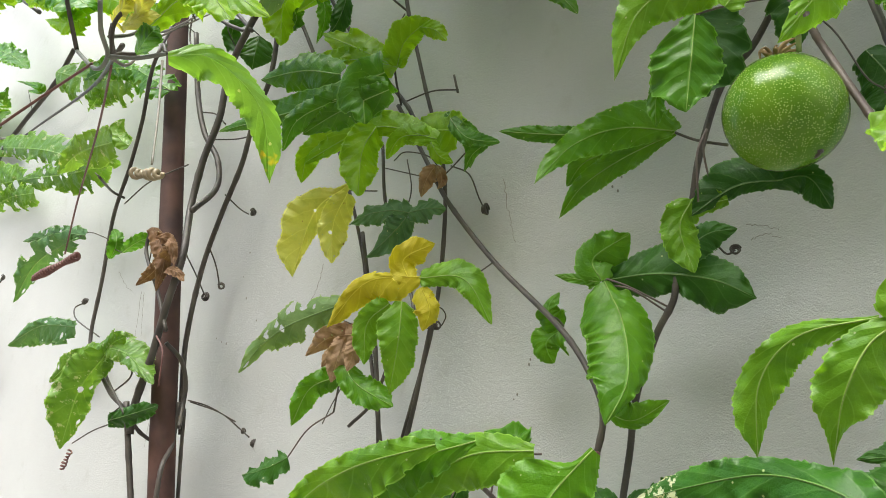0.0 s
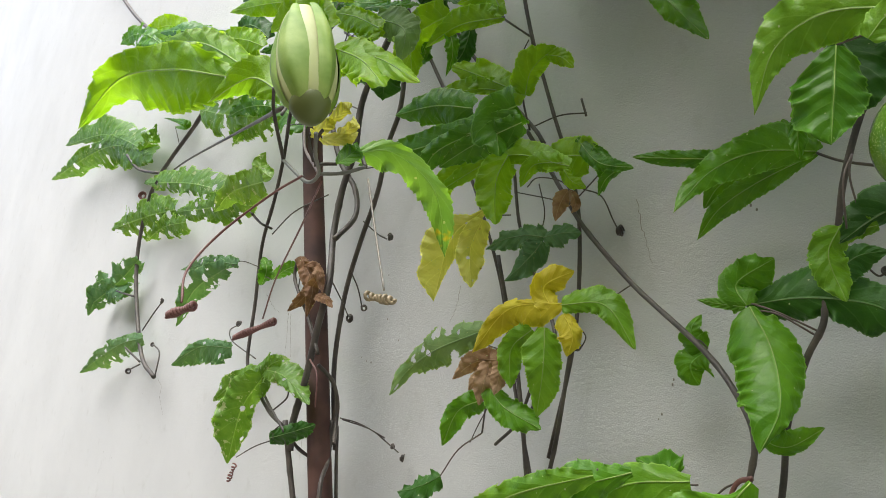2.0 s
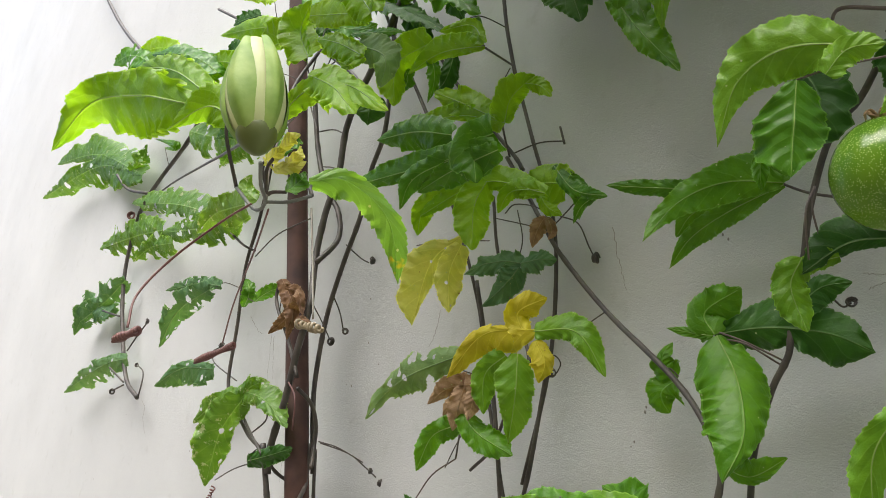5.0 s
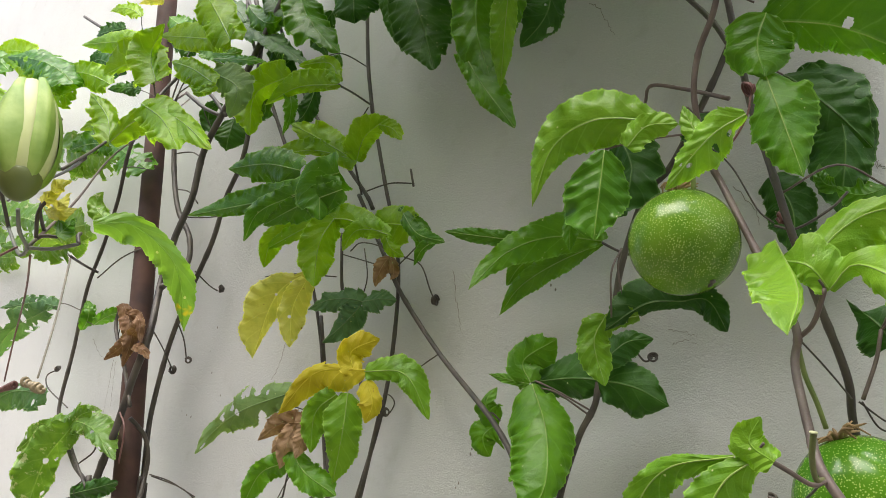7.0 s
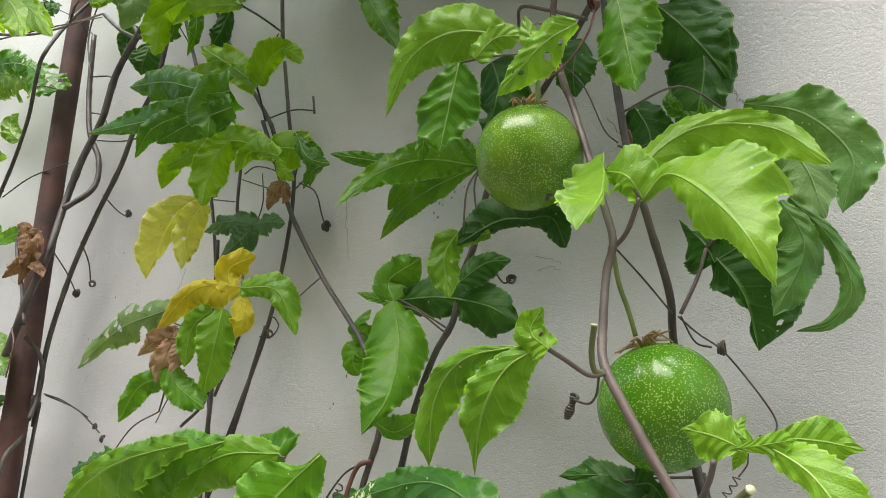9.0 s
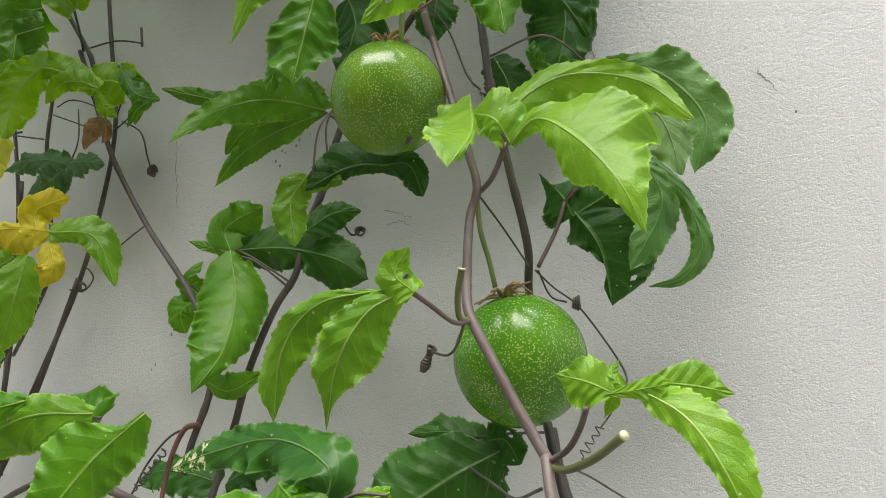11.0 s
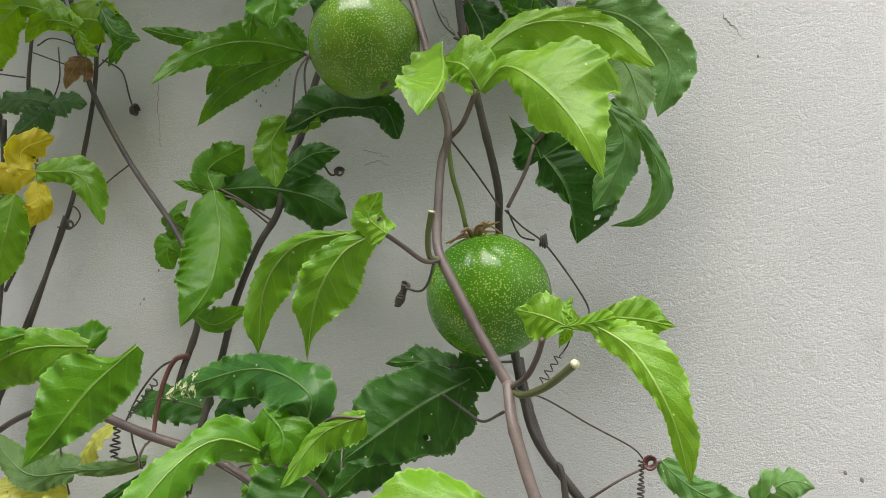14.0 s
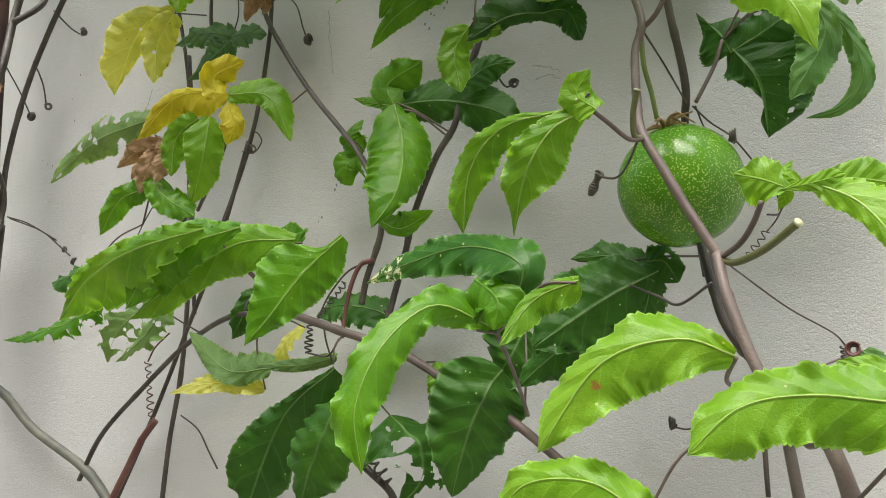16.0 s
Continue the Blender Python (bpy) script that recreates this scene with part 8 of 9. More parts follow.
leaf(crown, DARK, [(-0.1854, -0.3218, 2.0679, -0.1712, -0.3551, 2.0429, -0.1569, -0.3684, 1.9980, 0.0784)])
leaf(crown, DARK, [(-0.4994, -0.1814, 2.2094, -0.4908, -0.1907, 2.1872, -0.4821, -0.1800, 2.1451, 0.0656)])
leaf(crown, YOUNG, [(-0.0748, -0.1036, 1.9295, -0.0572, -0.1383, 1.9088, -0.0396, -0.1531, 1.8681, 0.0679)])
leaf(crown, GREEN, [(-0.3270, -0.2685, 2.0633, -0.3244, -0.2808, 2.0453, -0.3217, -0.2731, 2.0073, 0.0767)])
leaf(crown, GREEN, [(-0.0419, -0.1889, 1.7711, -0.0294, -0.1968, 1.7483, -0.0169, -0.1847, 1.7055, 0.0638)])
leaf(crown, GREEN, [(-0.1192, -0.1699, 2.1889, -0.1069, -0.2109, 2.1640, -0.0945, -0.2320, 2.1191, 0.0735)])
leaf(crown, GREEN, [(-0.3099, -0.2597, 2.1261, -0.2980, -0.2803, 2.1015, -0.2861, -0.2808, 2.0569, 0.0631)])
leaf(crown, DARK, [(0.1084, -0.0762, 1.8306, 0.1209, -0.0916, 1.8147, 0.1335, -0.0871, 1.7788, 0.0724)])
leaf(crown, GREEN, [(-0.1247, -0.3582, 1.7237, -0.1376, -0.3603, 1.7088, -0.1504, -0.3424, 1.6739, 0.0663)])
leaf(crown, GREEN, [(0.1575, -0.1377, 1.8810, 0.1442, -0.1469, 1.8669, 0.1310, -0.1362, 1.8328, 0.0720)])
leaf(crown, DARK, [(0.0781, -0.1448, 2.1453, 0.1077, -0.1531, 2.1193, 0.1372, -0.1414, 2.0734, 0.0725)])
leaf(crown, DARK, [(0.0311, -0.2154, 1.8002, 0.0501, -0.2154, 1.7744, 0.0692, -0.1953, 1.7286, 0.0647)])
leaf(crown, GREEN, [(0.0254, -0.0714, 1.8130, 0.0049, -0.1074, 1.7947, -0.0155, -0.1234, 1.7565, 0.0785)])
leaf(crown, GREEN, [(-0.1816, -0.2296, 2.1110, -0.1738, -0.2464, 2.0925, -0.1659, -0.2432, 2.0541, 0.0689)])
leaf(crown, YOUNG, [(-0.1209, -0.3553, 2.2003, -0.1369, -0.3921, 2.1790, -0.1528, -0.4090, 2.1377, 0.0787)])
leaf(crown, GREEN, [(-0.2989, -0.1011, 2.1161, -0.2834, -0.1161, 2.0948, -0.2678, -0.1111, 2.0535, 0.0714)])
leaf(crown, YOUNG, [(0.1443, -0.1006, 2.0346, 0.1556, -0.1180, 2.0147, 0.1668, -0.1153, 1.9748, 0.0745)])
leaf(crown, GREEN, [(0.0513, -0.0425, 1.8913, 0.0683, -0.0764, 1.8765, 0.0854, -0.0904, 1.8416, 0.0833)])
leaf(crown, GREEN, [(0.1438, -0.1326, 2.0901, 0.1488, -0.1638, 2.0731, 0.1538, -0.1751, 2.0361, 0.0661)])
leaf(crown, GREEN, [(-0.4384, -0.2109, 2.1794, -0.4209, -0.2534, 2.1564, -0.4035, -0.2759, 2.1133, 0.0723)])
leaf(crown, DARK, [(-0.1884, -0.2748, 1.8739, -0.1999, -0.3181, 1.8488, -0.2114, -0.3413, 1.8038, 0.0824)])
leaf(crown, DARK, [(-0.4116, -0.0964, 2.1750, -0.4180, -0.1376, 2.1536, -0.4243, -0.1589, 2.1123, 0.0783)])
leaf(crown, YOUNG, [(-0.0863, -0.1848, 2.1803, -0.0780, -0.2019, 2.1662, -0.0696, -0.1991, 2.1321, 0.0676)])
leaf(crown, YOUNG, [(-0.0978, -0.0553, 1.9286, -0.1154, -0.0991, 1.9046, -0.1329, -0.1229, 1.8605, 0.0802)])
leaf(crown, DARK, [(0.1400, -0.0726, 1.8250, 0.1172, -0.0738, 1.8010, 0.0944, -0.0550, 1.7569, 0.0678)])
leaf(crown, YOUNG, [(0.1487, -0.1132, 2.0799, 0.1580, -0.1203, 2.0622, 0.1673, -0.1074, 2.0246, 0.0712)])
leaf(crown, DARK, [(0.0066, -0.1778, 1.7569, -0.0207, -0.2156, 1.7311, -0.0481, -0.2335, 1.6853, 0.0641)])
leaf(crown, DARK, [(-0.3636, -0.3601, 2.1642, -0.3458, -0.4004, 2.1419, -0.3280, -0.4206, 2.0996, 0.0786)])
leaf(crown, GREEN, [(0.0214, -0.1196, 2.1833, 0.0311, -0.1343, 2.1631, 0.0409, -0.1289, 2.1229, 0.0832)])
leaf(crown, DARK, [(-0.6325, -0.3230, 2.1917, -0.6338, -0.3356, 2.1712, -0.6350, -0.3281, 2.1307, 0.0683)])
leaf(crown, GREEN, [(-0.2859, -0.0377, 2.2340, -0.2620, -0.0675, 2.2135, -0.2380, -0.0773, 2.1729, 0.0827)])
leaf(crown, GREEN, [(-0.6147, -0.2490, 2.1869, -0.6080, -0.2816, 2.1692, -0.6013, -0.2942, 2.1315, 0.0679)])
leaf(crown, YOUNG, [(-0.5290, -0.2589, 2.2426, -0.5511, -0.2941, 2.2241, -0.5732, -0.3093, 2.1856, 0.0844)])
leaf(crown, DARK, [(-0.1199, -0.0332, 1.9965, -0.1404, -0.0497, 1.9816, -0.1609, -0.0462, 1.9466, 0.0738)])
leaf(crown, DARK, [(-0.0710, -0.1156, 1.9098, -0.0611, -0.1358, 1.8951, -0.0512, -0.1360, 1.8603, 0.0769)])
leaf(crown, YOUNG, [(-0.2789, -0.0755, 2.1451, -0.2984, -0.1001, 2.1197, -0.3179, -0.1048, 2.0744, 0.0632)])
leaf(crown, YOUNG, [(-0.1206, -0.1905, 2.2312, -0.0975, -0.1932, 2.2086, -0.0743, -0.1760, 2.1659, 0.0848)])
leaf(crown, DARK, [(-0.3445, -0.2721, 2.0202, -0.3600, -0.2770, 1.9975, -0.3755, -0.2618, 1.9547, 0.0616)])
leaf(crown, YOUNG, [(-0.2407, -0.1841, 1.9299, -0.2386, -0.2030, 1.9083, -0.2364, -0.2020, 1.8667, 0.0787)])
leaf(crown, DARK, [(0.0422, -0.0815, 1.9080, 0.0453, -0.1023, 1.8901, 0.0483, -0.1031, 1.8521, 0.0632)])
leaf(crown, YOUNG, [(0.1059, -0.1729, 1.7164, 0.1144, -0.1937, 1.6988, 0.1229, -0.1945, 1.6612, 0.0757)])
leaf(crown, DARK, [(-0.2219, -0.0450, 2.0967, -0.2123, -0.0654, 2.0811, -0.2027, -0.0657, 2.0456, 0.0615)])
leaf(crown, DARK, [(-0.2573, -0.1038, 2.0628, -0.2698, -0.1274, 2.0481, -0.2822, -0.1309, 2.0134, 0.0692)])
leaf(crown, DARK, [(0.1203, -0.1609, 1.9885, 0.1419, -0.1814, 1.9720, 0.1635, -0.1820, 1.9356, 0.0607)])
leaf(crown, YOUNG, [(-0.2334, -0.3164, 2.0867, -0.2210, -0.3365, 2.0685, -0.2085, -0.3366, 2.0302, 0.0793)])
leaf(crown, GREEN, [(0.1287, -0.0445, 1.9713, 0.1066, -0.0623, 1.9532, 0.0845, -0.0600, 1.9150, 0.0674)])
leaf(crown, YOUNG, [(-0.0291, -0.0615, 1.9310, -0.0545, -0.0899, 1.9066, -0.0798, -0.0983, 1.8622, 0.0783)])
leaf(crown, YOUNG, [(-0.3966, -0.0564, 2.2018, -0.3891, -0.0941, 2.1822, -0.3817, -0.1118, 2.1426, 0.0808)])
leaf(crown, GREEN, [(-0.1329, -0.0533, 1.9621, -0.1449, -0.0747, 1.9426, -0.1570, -0.0760, 1.9031, 0.0691)])
leaf(crown, GREEN, [(-0.1568, -0.1421, 1.9582, -0.1347, -0.1561, 1.9399, -0.1125, -0.1501, 1.9016, 0.0714)])
leaf(crown, DARK, [(-0.2914, -0.2880, 1.9562, -0.2747, -0.3006, 1.9368, -0.2581, -0.2931, 1.8975, 0.0799)])
leaf(crown, DARK, [(-0.2632, -0.3413, 1.8412, -0.2688, -0.3728, 1.8256, -0.2744, -0.3842, 1.7901, 0.0736)])
leaf(crown, YOUNG, [(-0.1887, -0.2214, 2.0230, -0.1940, -0.2621, 2.0004, -0.1993, -0.2827, 1.9578, 0.0747)])
leaf(crown, GREEN, [(0.0690, -0.0881, 1.7941, 0.0847, -0.0946, 1.7761, 0.1004, -0.0812, 1.7382, 0.0765)])
leaf(crown, GREEN, [(-0.1317, -0.3854, 1.8484, -0.1374, -0.4196, 1.8276, -0.1432, -0.4337, 1.7868, 0.0616)])
leaf(crown, DARK, [(-0.0159, -0.0428, 1.8722, 0.0045, -0.0465, 1.8521, 0.0249, -0.0302, 1.8119, 0.0836)])
leaf(crown, GREEN, [(-0.1243, -0.3301, 1.9234, -0.1353, -0.3650, 1.9070, -0.1463, -0.3800, 1.8707, 0.0675)])
leaf(crown, YOUNG, [(-0.4783, -0.1411, 2.1628, -0.4624, -0.1692, 2.1423, -0.4464, -0.1772, 2.1019, 0.0670)])
leaf(crown, GREEN, [(-0.1927, -0.1883, 2.1868, -0.2155, -0.1912, 2.1613, -0.2384, -0.1741, 2.1158, 0.0752)])
leaf(crown, GREEN, [(-0.2066, -0.1798, 2.1346, -0.2014, -0.1870, 2.1149, -0.1963, -0.1743, 2.0752, 0.0786)])
leaf(crown, GREEN, [(-0.3252, -0.1212, 2.1578, -0.3224, -0.1505, 2.1334, -0.3196, -0.1598, 2.0889, 0.0805)])
leaf(crown, YOUNG, [(-0.0384, -0.1108, 1.9664, -0.0610, -0.1380, 1.9468, -0.0837, -0.1452, 1.9073, 0.0761)])
leaf(crown, YOUNG, [(-0.3076, -0.0519, 2.1763, -0.3153, -0.0681, 2.1582, -0.3230, -0.0642, 2.1200, 0.0747)])
leaf(crown, YOUNG, [(-0.3694, -0.1251, 2.1101, -0.3551, -0.1472, 2.0881, -0.3408, -0.1492, 2.0460, 0.0604)])
leaf(crown, DARK, [(-0.3040, -0.2545, 2.0781, -0.3033, -0.2683, 2.0629, -0.3025, -0.2622, 2.0276, 0.0668)])
leaf(crown, YOUNG, [(-0.0700, -0.0937, 1.9179, -0.0564, -0.1269, 1.8960, -0.0429, -0.1402, 1.8541, 0.0798)])
leaf(crown, YOUNG, [(0.0314, -0.1241, 1.8517, 0.0382, -0.1281, 1.8258, 0.0450, -0.1122, 1.7800, 0.0702)])
leaf(crown, DARK, [(-0.2508, -0.3015, 2.2358, -0.2565, -0.3102, 2.2099, -0.2623, -0.2990, 2.1641, 0.0763)])
leaf(crown, DARK, [(0.0105, -0.0588, 2.1288, 0.0124, -0.0773, 2.1100, 0.0143, -0.0759, 2.0712, 0.0794)])
leaf(crown, GREEN, [(-0.1438, -0.2781, 2.2117, -0.1416, -0.2939, 2.1907, -0.1394, -0.2896, 2.1498, 0.0695)])
leaf(crown, DARK, [(0.0579, -0.0395, 2.1530, 0.0726, -0.0744, 2.1379, 0.0874, -0.0894, 2.1027, 0.0648)])
leaf(crown, YOUNG, [(-0.0841, -0.2238, 2.2111, -0.1042, -0.2531, 2.1961, -0.1244, -0.2624, 2.1611, 0.0762)])
leaf(crown, DARK, [(0.0685, -0.0963, 1.9398, 0.0612, -0.1030, 1.9158, 0.0539, -0.0898, 1.8718, 0.0684)])
leaf(crown, GREEN, [(0.0581, -0.2156, 1.8449, 0.0473, -0.2544, 1.8246, 0.0364, -0.2731, 1.7843, 0.0817)])
leaf(crown, YOUNG, [(-0.1326, -0.0660, 2.0015, -0.1520, -0.0674, 1.9846, -0.1715, -0.0488, 1.9477, 0.0681)])
leaf(crown, DARK, [(-0.0049, -0.1399, 1.8036, -0.0254, -0.1748, 1.7801, -0.0460, -0.1897, 1.7367, 0.0753)])
leaf(crown, DARK, [(0.0354, -0.0370, 2.0864, 0.0495, -0.0456, 2.0652, 0.0635, -0.0341, 2.0240, 0.0791)])
leaf(crown, DARK, [(0.0598, -0.1954, 1.9112, 0.0826, -0.2122, 1.8936, 0.1054, -0.2089, 1.8561, 0.0666)])
leaf(crown, GREEN, [(0.0859, -0.0859, 2.2327, 0.0647, -0.0992, 2.2118, 0.0435, -0.0925, 2.1709, 0.0808)])
leaf(crown, GREEN, [(-0.1564, -0.2161, 2.1607, -0.1788, -0.2374, 2.1356, -0.2013, -0.2387, 2.0906, 0.0726)])
leaf(crown, DARK, [(-0.0636, -0.2018, 2.0123, -0.0499, -0.2176, 1.9876, -0.0363, -0.2134, 1.9429, 0.0768)])
leaf(crown, DARK, [(-0.0068, -0.0441, 2.1960, 0.0128, -0.0872, 2.1728, 0.0324, -0.1102, 2.1296, 0.0621)])
leaf(crown, YOUNG, [(0.1223, -0.1264, 1.6932, 0.1133, -0.1498, 1.6724, 0.1044, -0.1532, 1.6317, 0.0604)])
leaf(crown, GREEN, [(-0.0444, -0.2025, 1.8405, -0.0507, -0.2343, 1.8168, -0.0571, -0.2461, 1.7730, 0.0632)])
leaf(crown, DARK, [(0.1164, -0.1174, 1.9162, 0.1178, -0.1450, 1.9021, 0.1193, -0.1525, 1.8679, 0.0648)])
leaf(crown, GREEN, [(0.1030, -0.2218, 2.2342, 0.0941, -0.2565, 2.2164, 0.0851, -0.2713, 2.1786, 0.0740)])
leaf(crown, DARK, [(0.1113, -0.0329, 2.1330, 0.0863, -0.0603, 2.1101, 0.0614, -0.0677, 2.0673, 0.0815)])
leaf(crown, YOUNG, [(0.0403, -0.1423, 2.0045, 0.0581, -0.1561, 1.9794, 0.0760, -0.1498, 1.9344, 0.0602)])
leaf(crown, DARK, [(-0.1093, -0.1675, 1.9445, -0.1113, -0.1849, 1.9289, -0.1133, -0.1823, 1.8933, 0.0611)])
leaf(crown, DARK, [(-0.1671, -0.0325, 2.1615, -0.1814, -0.0342, 2.1429, -0.1956, -0.0159, 2.1044, 0.0827)])
leaf(crown, DARK, [(0.0684, -0.0937, 2.1660, 0.0654, -0.1130, 2.1496, 0.0624, -0.1122, 2.1132, 0.0727)])
leaf(crown, DARK, [(-0.1296, -0.2197, 2.2032, -0.1510, -0.2417, 2.1788, -0.1723, -0.2437, 2.1344, 0.0602)])
leaf(crown, GREEN, [(0.0108, -0.1783, 1.8483, 0.0299, -0.2079, 1.8316, 0.0490, -0.2176, 1.7949, 0.0635)])
leaf(crown, DARK, [(0.1393, -0.0468, 2.2005, 0.1405, -0.0799, 2.1747, 0.1416, -0.0931, 2.1290, 0.0801)])
leaf(crown, YOUNG, [(0.1102, -0.1870, 1.7163, 0.1172, -0.2135, 1.7004, 0.1242, -0.2200, 1.6646, 0.0754)])
leaf(crown, YOUNG, [(-0.2530, -0.0537, 2.2080, -0.2565, -0.0801, 2.1930, -0.2599, -0.0866, 2.1580, 0.0744)])
leaf(crown, DARK, [(0.0116, -0.2278, 2.0939, -0.0067, -0.2272, 2.0723, -0.0251, -0.2067, 2.0306, 0.0654)])
leaf(crown, YOUNG, [(-0.2239, -0.2786, 2.1521, -0.2372, -0.2855, 2.1357, -0.2504, -0.2725, 2.0993, 0.0776)])
leaf(crown, GREEN, [(-0.0115, -0.1666, 1.7568, 0.0100, -0.1903, 1.7314, 0.0316, -0.1939, 1.6861, 0.0831)])
# branches of the crown
stem(crown, "stem", [(-0.2052, -0.0623, 2.1486), (-0.1917, -0.0921, 2.1404), (-0.1783, -0.0547, 2.0825), (-0.1649, -0.0346, 2.0909), (-0.1515, -0.0772, 2.0607)], 0.0030, 0.0020, BARK)
stem(crown, "stem", [(-0.0698, -0.1401, 2.0054), (-0.0533, -0.1699, 2.0126), (-0.0368, -0.1325, 2.0304), (-0.0202, -0.1124, 2.0902), (-0.0037, -0.1550, 2.0834)], 0.0030, 0.0020, BARK)
stem(crown, "stem", [(0.0237, -0.1780, 2.2143), (-0.0112, -0.2078, 2.1826), (-0.0461, -0.1704, 2.2120), (-0.0810, -0.1503, 2.2206), (-0.1159, -0.1928, 2.1958)], 0.0030, 0.0020, BARK)
stem(crown, "stem", [(-0.1259, -0.1448, 2.0289), (-0.1974, -0.1746, 2.0274), (-0.2689, -0.1372, 2.0813), (-0.3404, -0.1171, 2.0708), (-0.4119, -0.1597, 2.0907)], 0.0030, 0.0020, BARK)
stem(crown, "stem", [(-0.1347, -0.0261, 2.0002), (-0.0381, -0.0558, 2.0203), (0.0586, -0.0184, 2.0392), (0.1552, 0.0017, 2.0092), (0.2518, -0.0409, 2.0455)], 0.0030, 0.0020, BARK)
stem(crown, "stem", [(0.0261, -0.0462, 2.0418), (0.0012, -0.0760, 2.1056), (-0.0237, -0.0385, 2.1126), (-0.0486, -0.0184, 2.1313), (-0.0735, -0.0610, 2.1912)], 0.0030, 0.0020, BARK)
stem(crown, "stem", [(-0.0082, -0.1578, 1.7621), (0.0086, -0.1875, 1.7949), (0.0255, -0.1501, 1.7677), (0.0423, -0.1300, 1.8019), (0.0592, -0.1726, 1.8143)], 0.0030, 0.0020, BARK)
stem(crown, "stem", [(0.0917, -0.0735, 2.1395), (0.0533, -0.1032, 2.1442), (0.0149, -0.0658, 2.1407), (-0.0235, -0.0457, 2.1919), (-0.0619, -0.0883, 2.1784)], 0.0030, 0.0020, BARK)
stem(crown, "stem", [(-0.0477, -0.1767, 1.9309), (-0.0837, -0.2065, 1.8863), (-0.1197, -0.1691, 1.8927), (-0.1558, -0.1489, 1.8970), (-0.1918, -0.1915, 1.8530)], 0.0030, 0.0020, BARK)
stem(crown, "stem", [(-0.2129, -0.1725, 2.2385), (-0.3001, -0.2023, 2.2375), (-0.3872, -0.1649, 2.3000), (-0.4744, -0.1448, 2.3052), (-0.5615, -0.1874, 2.3232)], 0.0030, 0.0020, BARK)
stem(crown, "stem", [(-0.3856, -0.0816, 2.1137), (-0.3698, -0.1113, 2.1338), (-0.3540, -0.0739, 2.1715), (-0.3383, -0.0538, 2.1496), (-0.3225, -0.0964, 2.1896)], 0.0030, 0.0020, BARK)
stem(crown, "stem", [(-0.1276, -0.0931, 2.1583), (-0.0391, -0.1228, 2.1781), (0.0495, -0.0854, 2.1533), (0.1380, -0.0653, 2.1213), (0.2266, -0.1079, 2.1434)], 0.0030, 0.0020, BARK)
stem(crown, "stem", [(-0.2496, -0.1289, 2.0970), (-0.2330, -0.1586, 2.1380), (-0.2163, -0.1212, 2.1131), (-0.1996, -0.1011, 2.1402), (-0.1829, -0.1437, 2.1639)], 0.0030, 0.0020, BARK)
stem(crown, "stem", [(-0.2739, -0.1212, 2.0944), (-0.3432, -0.1510, 2.1174), (-0.4124, -0.1135, 2.1141), (-0.4816, -0.0934, 2.1739), (-0.5509, -0.1360, 2.1759)], 0.0030, 0.0020, BARK)
# the stems go down to their roots in the yard
stem(right_vine, "stem", [(0.0893, -0.1930, 1.1860), (0.1008, -0.2000, 1.1643), (0.1120, -0.1775, 0.9693), (0.1196, -0.1500, 0.7754), (0.0924, -0.1225, 0.5816), (0.0642, -0.0950, 0.3877), (0.0966, -0.0675, 0.1939), (0.1588, -0.0400, 0.0000)], 0.0027, 0.0060, PURPLE)
stem(right_vine, "stem", [(0.0624, -0.0700, 1.2104), (0.0623, -0.0650, 1.0087), (0.0816, -0.0600, 0.8069), (0.0782, -0.0550, 0.6052), (0.0352, -0.0500, 0.4035), (0.0180, -0.0450, 0.2017), (0.0747, -0.0400, 0.0000)], 0.0032, 0.0051, BARK)
stem(middle_vine, "stem", [(-0.5184, -0.0250, 1.1859), (-0.4784, -0.0275, 0.9882), (-0.4577, -0.0300, 0.7906), (-0.4136, -0.0325, 0.5929), (-0.3306, -0.0350, 0.3953), (-0.2744, -0.0375, 0.1976), (-0.2918, -0.0400, 0.0000)], 0.0026, 0.0042, BARK)
stem(middle_vine, "stem", [(-0.4498, -0.0280, 1.1821), (-0.4162, -0.0300, 0.9850), (-0.3585, -0.0320, 0.7880), (-0.3014, -0.0340, 0.5910), (-0.2922, -0.0360, 0.3940), (-0.2987, -0.0380, 0.1970), (-0.2376, -0.0400, 0.0000)], 0.0026, 0.0042, BARK)
stem(right_vine, "stem", [(-0.0318, -0.0600, 1.1540), (-0.0338, -0.0567, 0.9617), (-0.0517, -0.0533, 0.7693), (-0.0416, -0.0500, 0.5770), (0.0012, -0.0467, 0.3847), (0.0066, -0.0433, 0.1923), (-0.0565, -0.0400, 0.0000)], 0.0034, 0.0054, PURPLE)
stem(pole_vine, "stem", [(-0.7000, -0.0950, 1.3906), (-0.6926, -0.0858, 1.1588), (-0.7090, -0.0767, 0.9271), (-0.7295, -0.0675, 0.6953), (-0.7031, -0.0583, 0.4635), (-0.6530, -0.0492, 0.2318), (-0.6653, -0.0400, 0.0000)], 0.0030, 0.0048, BARK)
stem(pole_vine, "stem", [(-0.6883, -0.0500, 1.3897), (-0.6983, -0.0483, 1.1581), (-0.6942, -0.0467, 0.9265), (-0.6631, -0.0450, 0.6949), (-0.6585, -0.0433, 0.4632), (-0.7105, -0.0417, 0.2316), (-0.7472, -0.0400, 0.0000)], 0.0022, 0.0035, BARK)
